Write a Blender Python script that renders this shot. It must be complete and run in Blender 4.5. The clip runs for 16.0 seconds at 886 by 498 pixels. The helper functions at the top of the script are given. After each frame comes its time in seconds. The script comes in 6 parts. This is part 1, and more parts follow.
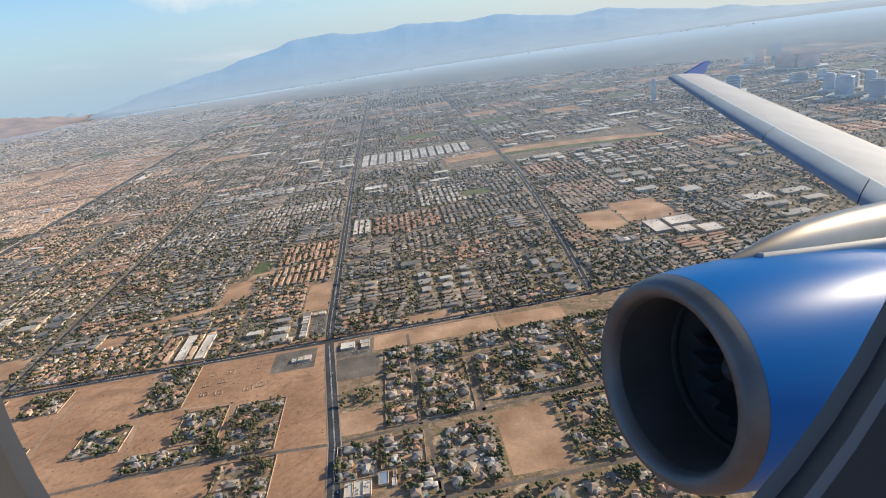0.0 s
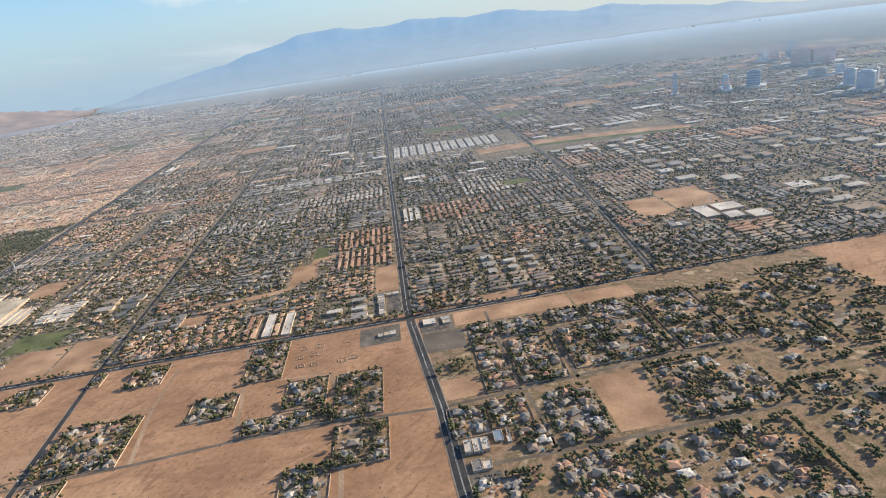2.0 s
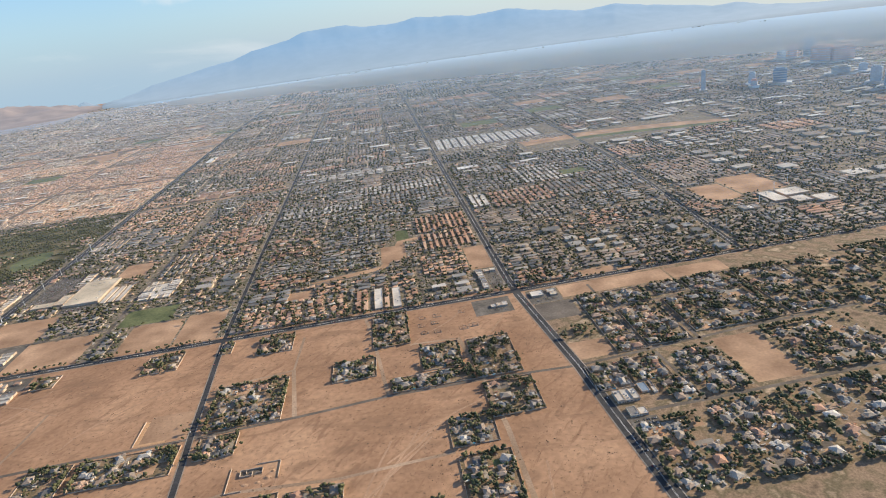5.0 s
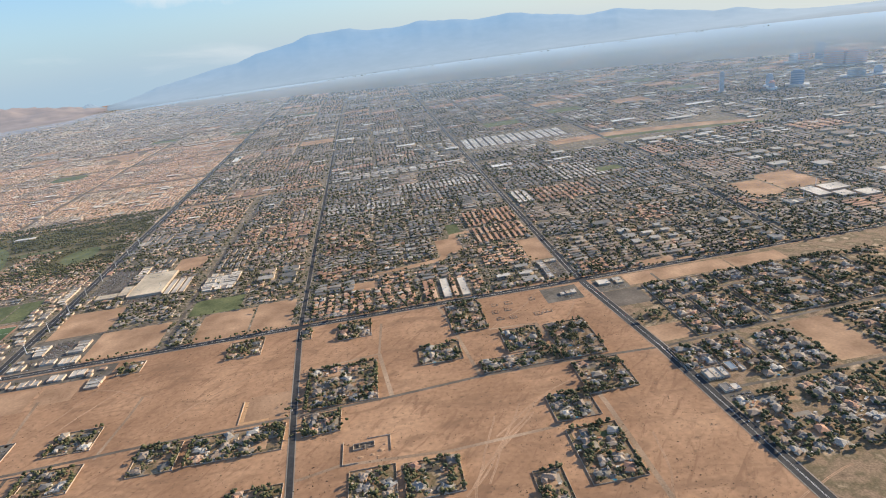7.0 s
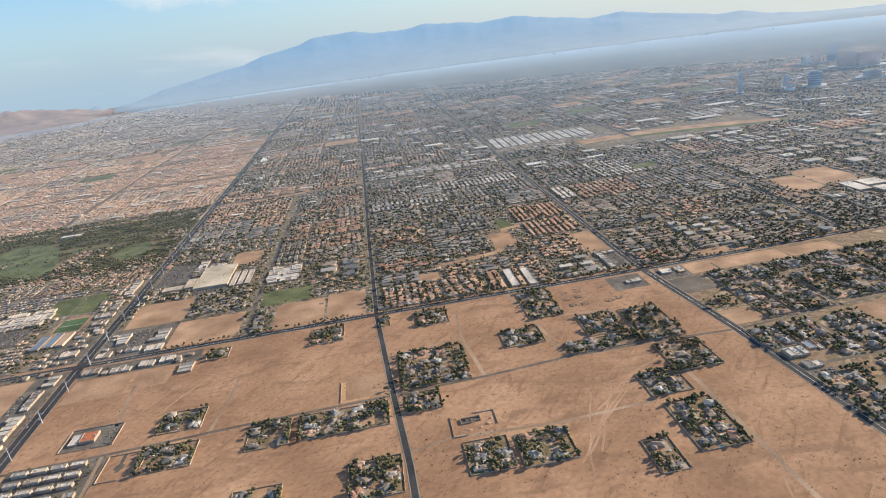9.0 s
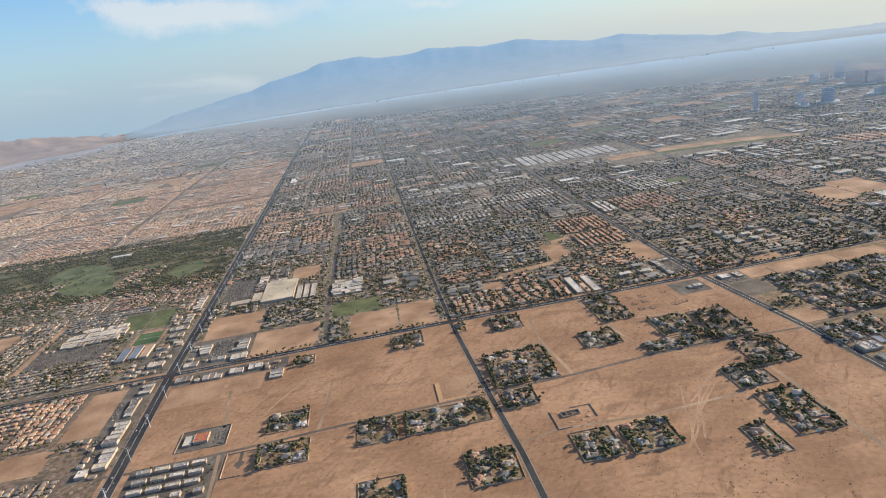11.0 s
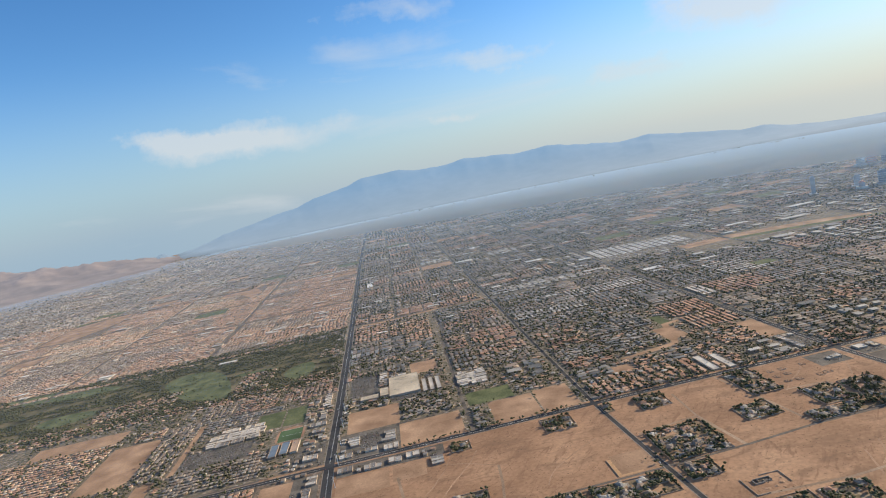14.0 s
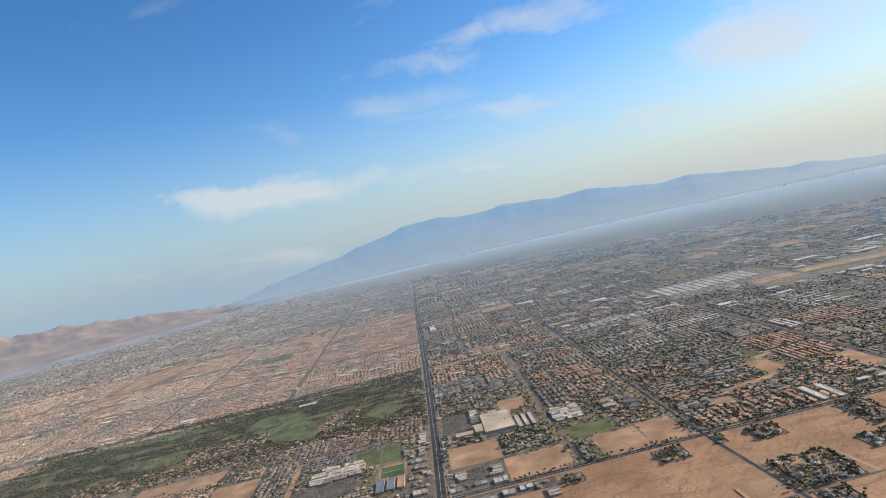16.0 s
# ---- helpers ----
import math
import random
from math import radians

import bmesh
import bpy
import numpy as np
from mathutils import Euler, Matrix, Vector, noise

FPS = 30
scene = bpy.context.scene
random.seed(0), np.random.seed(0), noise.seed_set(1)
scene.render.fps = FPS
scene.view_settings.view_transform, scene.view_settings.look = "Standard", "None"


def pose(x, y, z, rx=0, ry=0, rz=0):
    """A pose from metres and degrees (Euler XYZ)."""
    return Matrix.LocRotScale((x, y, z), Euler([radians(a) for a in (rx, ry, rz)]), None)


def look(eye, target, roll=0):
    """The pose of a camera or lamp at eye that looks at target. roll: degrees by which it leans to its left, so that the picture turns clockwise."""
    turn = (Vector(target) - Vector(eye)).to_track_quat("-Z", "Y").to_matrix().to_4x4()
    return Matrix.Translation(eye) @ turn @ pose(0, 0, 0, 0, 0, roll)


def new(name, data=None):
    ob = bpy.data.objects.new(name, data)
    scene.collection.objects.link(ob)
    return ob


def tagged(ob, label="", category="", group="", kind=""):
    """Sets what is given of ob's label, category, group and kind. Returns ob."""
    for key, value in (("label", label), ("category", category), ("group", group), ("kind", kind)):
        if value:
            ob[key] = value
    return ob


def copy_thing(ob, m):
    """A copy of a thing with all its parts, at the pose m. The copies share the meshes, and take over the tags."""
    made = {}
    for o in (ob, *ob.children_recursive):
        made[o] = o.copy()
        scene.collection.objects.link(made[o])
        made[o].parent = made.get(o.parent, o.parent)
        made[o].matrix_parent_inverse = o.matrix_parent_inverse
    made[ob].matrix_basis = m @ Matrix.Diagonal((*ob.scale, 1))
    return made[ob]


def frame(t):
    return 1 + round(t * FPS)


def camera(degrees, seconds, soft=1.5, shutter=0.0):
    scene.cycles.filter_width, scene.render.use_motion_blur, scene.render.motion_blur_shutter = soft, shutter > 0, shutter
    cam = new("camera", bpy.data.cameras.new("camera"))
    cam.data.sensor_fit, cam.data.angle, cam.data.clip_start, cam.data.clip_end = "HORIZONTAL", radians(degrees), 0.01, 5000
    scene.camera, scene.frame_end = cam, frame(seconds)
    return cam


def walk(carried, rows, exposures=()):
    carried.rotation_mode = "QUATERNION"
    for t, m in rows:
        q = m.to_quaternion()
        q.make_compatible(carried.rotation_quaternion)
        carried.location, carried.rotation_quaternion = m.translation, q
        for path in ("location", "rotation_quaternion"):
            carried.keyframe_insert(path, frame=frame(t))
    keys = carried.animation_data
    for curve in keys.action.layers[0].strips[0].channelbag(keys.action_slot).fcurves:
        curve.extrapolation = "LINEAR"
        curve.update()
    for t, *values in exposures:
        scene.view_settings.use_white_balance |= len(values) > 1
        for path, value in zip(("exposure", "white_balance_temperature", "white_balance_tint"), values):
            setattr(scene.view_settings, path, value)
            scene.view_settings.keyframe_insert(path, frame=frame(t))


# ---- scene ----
cam = camera(71.7, 16.0, soft=1.05)
PATH = [
    (0, (76.446, -418.719, 207.122), (80.883, -324.633, 173.535), -8.760),
    (0.5, (60.741, -424.349, 208.809), (65.271, -330.324, 175.064), -8.716),
    (1, (44.848, -429.859, 210.512), (49.460, -335.933, 176.502), -8.707),
    (1.5, (28.584, -435.094, 212.285), (33.357, -341.244, 178.088), -8.679),
    (2, (12.320, -440.043, 213.892), (17.273, -346.232, 179.615), -8.585),
    (2.5, (-3.973, -444.747, 215.123), (1.229, -350.951, 180.841), -8.545),
    (3, (-20.386, -449.102, 216.298), (-14.940, -355.328, 181.994), -8.508),
    (3.5, (-36.782, -453.491, 217.376), (-31.077, -359.762, 182.990), -8.413),
    (4, (-53.328, -457.930, 218.371), (-47.410, -364.276, 183.818), -8.309),
    (6.5, (-135.399, -474.420, 221.947), (-128.268, -380.754, 187.656), -7.836),
    (7, (-152.213, -477.449, 222.741), (-144.833, -383.722, 188.671), -7.821),
    (7.5, (-169.135, -480.549, 223.711), (-161.514, -386.794, 189.771), -7.779),
    (8, (-186.181, -483.873, 224.779), (-178.275, -390.102, 190.949), -7.708),
    (10.5, (-271.443, -509.104, 234.095), (-262.684, -414.955, 201.550), -8.047),
    (11, (-289.222, -513.330, 235.602), (-280.159, -418.497, 205.196), -8.423),
    (11.5, (-307.201, -517.592, 237.163), (-297.897, -421.861, 209.793), -9.002),
    (12, (-325.275, -521.696, 238.658), (-315.822, -425.093, 214.607), -9.627),
    (12.5, (-343.208, -525.865, 240.081), (-333.901, -428.523, 219.154), -10.191),
    (13, (-360.844, -530.149, 241.569), (-351.917, -432.207, 223.465), -10.679),
    (13.5, (-378.513, -534.319, 243.304), (-370.130, -435.899, 227.714), -11.107),
    (14, (-396.479, -538.197, 245.215), (-388.657, -439.373, 232.076), -11.476),
    (14.5, (-414.349, -541.838, 246.907), (-407.259, -442.657, 236.286), -11.692),
    (15, (-432.047, -545.408, 248.051), (-425.665, -445.956, 239.765), -12.347),
    (15.5, (-449.254, -549.045, 248.839), (-443.804, -449.380, 242.743), -12.704),
    (16, (-466.281, -552.726, 249.462), (-461.979, -452.919, 245.003), -12.983),
]
walk(cam, [(t, look(eye, target, roll)) for t, eye, target, roll in PATH], ((0, 0.43), (8.5, 0.43), (11, 0.30), (13, 0.16), (16, 0.17)))

# ---- light ----
SUN_AZ, SUN_EL = radians(71), radians(21)        # azimuth clockwise from +Y
sun_way = Vector((math.sin(SUN_AZ) * math.cos(SUN_EL), math.cos(SUN_AZ) * math.cos(SUN_EL), math.sin(SUN_EL)))
sun = new("sun", bpy.data.lights.new("sun", "SUN"))
sun.data.energy, sun.data.angle, sun.data.color = 5.0, radians(0.6), (1.0, 0.845, 0.62)
sun.matrix_world = look(sun_way * 900, (0, 0, 0))


# thin clouds: azimuth, height, half width, half height (degrees), strength
WISPS = ((-11.5, 5.9, 12.5, 2.3, 0.34), (-16.5, 6.6, 7.0, 1.2, 0.28), (24.5, 5.2, 6.0, 1.8, 0.36), (33.5, 9.0, 10.0, 4.2, 0.50), (13.0, 8.4, 9.5, 1.5, 0.30), (3.0, 14.5, 10.0, 1.8, 0.24), (17.0, 15.6, 11.0, 2.2, 0.28), (8.1, 4.4, 2.6, 0.6, 0.22), (-11.0, 5.6, 18.0, 2.2, 0.20), (1.0, 10.5, 20.0, 3.2, 0.17))


def make_sky():
    """Clear morning sky with thin cirrus streaks and a pale band near the ground."""
    world = bpy.data.worlds.new("sky")
    scene.world = world
    world.use_nodes = True
    nt = world.node_tree
    n, l = nt.nodes, nt.links
    n.clear()
    out = n.new("ShaderNodeOutputWorld")
    bg = n.new("ShaderNodeBackground")
    bg.inputs[1].default_value = 0.073
    sky = n.new("ShaderNodeTexSky")
    sky.sky_type, sky.sun_disc = "NISHITA", False
    sky.sun_elevation, sky.sun_rotation = SUN_EL, SUN_AZ
    sky.altitude, sky.air_density, sky.dust_density, sky.ozone_density = 700, 1.0, 0.25, 3.0
    sat = n.new("ShaderNodeHueSaturation")
    sat.inputs["Hue"].default_value, sat.inputs["Saturation"].default_value, sat.inputs["Value"].default_value = 0.505, 1.24, 2.12
    l.new(sky.outputs[0], sat.inputs["Color"])
    co = n.new("ShaderNodeTexCoord")
    # pale air towards the horizon
    sep = n.new("ShaderNodeSeparateXYZ")
    l.new(co.outputs["Generated"], sep.inputs[0])
    low = n.new("ShaderNodeMapRange")
    low.interpolation_type = "SMOOTHSTEP"
    low.inputs["From Min"].default_value, low.inputs["From Max"].default_value = -0.03, 0.24
    low.inputs["To Min"].default_value, low.inputs["To Max"].default_value = 0.92, 0.0
    l.new(sep.outputs["Z"], low.inputs["Value"])
    east = n.new("ShaderNodeMapRange")
    east.inputs["From Min"].default_value, east.inputs["From Max"].default_value = -0.35, 0.75
    l.new(sep.outputs["X"], east.inputs["Value"])
    pale = n.new("ShaderNodeMix")
    pale.data_type = "RGBA"
    pale.inputs[6].default_value, pale.inputs[7].default_value = (3.9, 5.6, 7.3, 1), (6.8, 7.4, 7.5, 1)
    l.new(east.outputs[0], pale.inputs[0])
    air = n.new("ShaderNodeMix")
    air.data_type = "RGBA"
    l.new(low.outputs[0], air.inputs[0])
    l.new(sat.outputs[0], air.inputs[6])
    l.new(pale.outputs[2], air.inputs[7])
    # added pale grey fill, unseen high overhead, to make the skylight less blue
    high_fill = n.new("ShaderNodeMapRange")
    high_fill.interpolation_type = "SMOOTHSTEP"
    high_fill.inputs["From Min"].default_value, high_fill.inputs["From Max"].default_value, high_fill.inputs["To Max"].default_value = 0.5, 0.82, 0.9
    l.new(sep.outputs["Z"], high_fill.inputs["Value"])
    over = n.new("ShaderNodeMix")
    over.data_type = "RGBA"
    over.inputs[7].default_value = (2.3, 2.5, 2.8, 1)
    l.new(high_fill.outputs[0], over.inputs[0])
    l.new(air.outputs[2], over.inputs[6])
    # cirrus: streaked noise, denser towards the bright side of the sky
    mp = n.new("ShaderNodeMapping")
    mp.inputs["Location"].default_value = (0.35, 0.0, 0.25)
    mp.inputs["Rotation"].default_value = (0.0, radians(5), radians(14))
    mp.inputs["Scale"].default_value = (2.0, 2.6, 12.0)
    nz = n.new("ShaderNodeTexNoise")
    nz.inputs["Scale"].default_value, nz.inputs["Detail"].default_value = 1.2, 7.0
    nz.inputs["Roughness"].default_value, nz.inputs["Distortion"].default_value = 0.56, 0.6
    rp = n.new("ShaderNodeValToRGB")
    rp.color_ramp.elements[0].position, rp.color_ramp.elements[1].position = 0.60, 0.94
    rp.color_ramp.elements[1].color = (0.7, 0.7, 0.7, 1)
    # brighter wisps of their own
    last = nz.outputs[0]
    ragged = n.new("ShaderNodeTexNoise")
    ragged.inputs["Scale"].default_value, ragged.inputs["Detail"].default_value, ragged.inputs["Roughness"].default_value = 7.0, 6.0, 0.65
    l.new(co.outputs["Generated"], ragged.inputs["Vector"])
    middle = n.new("ShaderNodeVectorMath")
    middle.operation, middle.inputs[1].default_value = "SUBTRACT", (0.5, 0.5, 0.5)
    l.new(ragged.outputs["Color"], middle.inputs[0])
    torn = n.new("ShaderNodeVectorMath")
    torn.operation, torn.inputs[1].default_value = "MULTIPLY_ADD", (0.30, 0.30, 0.075)
    l.new(middle.outputs[0], torn.inputs[0])
    l.new(co.outputs["Generated"], torn.inputs[2])
    for az, high, wide, tall, much in WISPS:
        turn = n.new("ShaderNodeVectorRotate")
        turn.rotation_type = "Z_AXIS"
        turn.inputs["Angle"].default_value = radians(az)
        dip = n.new("ShaderNodeVectorRotate")
        dip.rotation_type = "X_AXIS"
        dip.inputs["Angle"].default_value = radians(-high)
        tip = n.new("ShaderNodeVectorRotate")
        tip.rotation_type = "Y_AXIS"
        tip.inputs["Angle"].default_value = radians(-5)
        size = n.new("ShaderNodeVectorMath")
        size.operation = "MULTIPLY"
        size.inputs[1].default_value = (1 / math.sin(radians(wide)), 0.0, 1 / math.sin(radians(tall)))
        far = n.new("ShaderNodeVectorMath")
        far.operation = "LENGTH"
        fall = n.new("ShaderNodeMapRange")
        fall.interpolation_type = "SMOOTHSTEP"
        fall.inputs["From Min"].default_value, fall.inputs["From Max"].default_value = 1.0, 0.0
        fall.inputs["To Max"].default_value = much
        ahead = n.new("ShaderNodeSeparateXYZ")
        faces = n.new("ShaderNodeMath")
        faces.operation, faces.inputs[1].default_value = "GREATER_THAN", 0.0
        keep = n.new("ShaderNodeMath")
        keep.operation = "MULTIPLY_ADD"
        l.new(torn.outputs[0], turn.inputs["Vector"])
        l.new(turn.outputs[0], dip.inputs["Vector"])
        l.new(dip.outputs[0], tip.inputs["Vector"])
        l.new(tip.outputs[0], size.inputs[0])
        l.new(size.outputs[0], far.inputs[0])
        l.new(far.outputs["Value"], fall.inputs["Value"])
        l.new(tip.outputs[0], ahead.inputs[0])
        l.new(ahead.outputs["Y"], faces.inputs[0])
        l.new(fall.outputs[0], keep.inputs[0])
        l.new(faces.outputs[0], keep.inputs[1])
        l.new(last, keep.inputs[2])
        last = keep.outputs[0]
    mx = n.new("ShaderNodeMix")
    mx.data_type = "RGBA"
    mx.inputs[7].default_value = (8.6, 9.0, 9.2, 1)
    l.new(co.outputs["Generated"], mp.inputs[0])
    l.new(mp.outputs[0], nz.inputs[0])
    l.new(last, rp.inputs[0])
    l.new(rp.outputs[0], mx.inputs[0])
    l.new(over.outputs[2], mx.inputs[6])
    l.new(mx.outputs[2], bg.inputs[0])
    l.new(bg.outputs[0], out.inputs[0])


make_sky()


# ---- materials ----
def material(name, palette, scale=0.4, amount=0.35, rough=0.85, bump=0.0, pick="", big=0.03, big_amount=0.25, metal=0.0, ior=1.45):
    """A node material. palette: base colours; pick: 'island' or 'object' chooses one colour a piece, otherwise noise blends them.
    Fine and broad noise then vary the value."""
    m = bpy.data.materials.new(name)
    m.use_nodes = True
    n, l = m.node_tree.nodes, m.node_tree.links
    b = n["Principled BSDF"]
    b.inputs["Roughness"].default_value, b.inputs["Metallic"].default_value, b.inputs["IOR"].default_value = rough, metal, ior
    geo = n.new("ShaderNodeNewGeometry")
    fine = n.new("ShaderNodeTexNoise")
    fine.inputs["Scale"].default_value, fine.inputs["Detail"].default_value = scale, 5.0
    broad = n.new("ShaderNodeTexNoise")
    broad.inputs["Scale"].default_value, broad.inputs["Detail"].default_value = big, 4.0
    l.new(geo.outputs["Position"], fine.inputs["Vector"])
    l.new(geo.outputs["Position"], broad.inputs["Vector"])
    ramp = n.new("ShaderNodeValToRGB")
    el = ramp.color_ramp.elements
    while len(el) < len(palette):
        el.new(0.5)
    k = len(palette)
    for i, c in enumerate(palette):
        el[i].position = i / k if pick else (0.3 + 0.4 * i / max(k - 1, 1))
        el[i].color = (*c, 1)
    if pick:
        ramp.color_ramp.interpolation = "CONSTANT"
        if pick == "object":
            info = n.new("ShaderNodeObjectInfo")
            l.new(info.outputs["Random"], ramp.inputs[0])
        else:
            l.new(geo.outputs["Random Per Island"], ramp.inputs[0])
    else:
        l.new(broad.outputs[0], ramp.inputs[0])
    last = ramp.outputs[0]
    for tex, amt in ((fine, amount), (broad, big_amount)):
        rng = n.new("ShaderNodeMapRange")
        rng.inputs["From Min"].default_value, rng.inputs["From Max"].default_value = 0.3, 0.7
        rng.inputs["To Min"].default_value, rng.inputs["To Max"].default_value = 1 - amt, 1 + amt
        mul = n.new("ShaderNodeMix")
        mul.data_type, mul.blend_type = "RGBA", "MULTIPLY"
        mul.inputs[0].default_value = 1.0
        l.new(tex.outputs[0], rng.inputs["Value"])
        l.new(last, mul.inputs[6])
        l.new(rng.outputs[0], mul.inputs[7])
        last = mul.outputs[2]
    l.new(last, b.inputs["Base Color"])
    if bump:
        bp = n.new("ShaderNodeBump")
        bp.inputs["Strength"].default_value, bp.inputs["Distance"].default_value = bump, 0.3
        l.new(fine.outputs[0], bp.inputs["Height"])
        l.new(bp.outputs[0], b.inputs["Normal"])
    return m


def desert_material():
    """Pale orange desert soil with washes, stains and dark scrub specks."""
    m = material("desert_soil", [(0.37, 0.207, 0.116), (0.44, 0.255, 0.147), (0.495, 0.30, 0.178)], scale=0.3, amount=0.14, big=0.016, big_amount=0.16, bump=0.25, rough=0.95)
    n, l = m.node_tree.nodes, m.node_tree.links
    b = n["Principled BSDF"]
    src = b.inputs["Base Color"].links[0].from_socket
    geo = n.new("ShaderNodeNewGeometry")
    mp = n.new("ShaderNodeMapping")
    mp.inputs["Rotation"].default_value, mp.inputs["Scale"].default_value = (0, 0, radians(38)), (0.022, 0.06, 0.05)
    wash = n.new("ShaderNodeTexNoise")
    wash.inputs["Scale"].default_value, wash.inputs["Detail"].default_value, wash.inputs["Distortion"].default_value = 1.0, 8.0, 1.5
    spots = n.new("ShaderNodeTexNoise")
    spots.inputs["Scale"].default_value, spots.inputs["Detail"].default_value = 0.32, 5.0
    l.new(geo.outputs["Position"], mp.inputs[0])
    l.new(mp.outputs[0], wash.inputs[0])
    l.new(geo.outputs["Position"], spots.inputs[0])
    # low reddish ripples that run aslant over the plots
    slant = n.new("ShaderNodeMapping")
    slant.vector_type = "TEXTURE"
    slant.inputs["Rotation"].default_value, slant.inputs["Scale"].default_value = (0, 0, radians(52)), (24.0, 6.5, 10.0)
    ripple = n.new("ShaderNodeTexNoise")
    ripple.inputs["Scale"].default_value, ripple.inputs["Detail"].default_value, ripple.inputs["Roughness"].default_value, ripple.inputs["Distortion"].default_value = 1.0, 7.0, 0.62, 0.9
    l.new(geo.outputs["Position"], slant.inputs[0])
    l.new(slant.outputs[0], ripple.inputs[0])
    for tex, lo, hi, col in ((ripple, 0.54, 0.66, (0.24, 0.128, 0.073, 1)), (wash, 0.52, 0.68, (0.25, 0.145, 0.085, 1)), (spots, 0.58, 0.70, (0.17, 0.105, 0.062, 1))):
        r = n.new("ShaderNodeMapRange")
        r.inputs["From Min"].default_value, r.inputs["From Max"].default_value, r.inputs["To Max"].default_value = lo, hi, 0.6
        mx = n.new("ShaderNodeMix")
        mx.data_type = "RGBA"
        mx.inputs[7].default_value = col
        l.new(tex.outputs[0], r.inputs["Value"])
        l.new(r.outputs[0], mx.inputs[0])
        l.new(src, mx.inputs[6])
        src = mx.outputs[2]
    l.new(src, b.inputs["Base Color"])
    return m


def town_ground_material(name, base, cols):
    """Yards, drives and gardens seen from afar: small cells of gravel, concrete, shrubs and roofs."""
    m = material(name, base, scale=0.35, amount=0.3, big=0.012, big_amount=0.2, rough=0.95)
    n, l = m.node_tree.nodes, m.node_tree.links
    b = n["Principled BSDF"]
    src = b.inputs["Base Color"].links[0].from_socket
    geo = n.new("ShaderNodeNewGeometry")
    vor = n.new("ShaderNodeTexVoronoi")
    vor.inputs["Scale"].default_value = 0.42
    sep = n.new("ShaderNodeSeparateColor")
    rp = n.new("ShaderNodeValToRGB")
    el = rp.color_ramp.elements
    while len(el) < len(cols):
        el.new(0.5)
    for i, c in enumerate(cols):
        el[i].position, el[i].color = (0, 0.2, 0.4, 0.62, 0.8, 0.95)[i], (*c, 1)
    rp.color_ramp.interpolation = "CONSTANT"
    mx = n.new("ShaderNodeMix")
    mx.data_type = "RGBA"
    mx.inputs[0].default_value = 0.75
    l.new(geo.outputs["Position"], vor.inputs["Vector"])
    l.new(vor.outputs["Color"], sep.inputs[0])
    l.new(sep.outputs[0], rp.inputs[0])
    l.new(src, mx.inputs[6])
    l.new(rp.outputs[0], mx.inputs[7])
    l.new(mx.outputs[2], b.inputs["Base Color"])
    return m


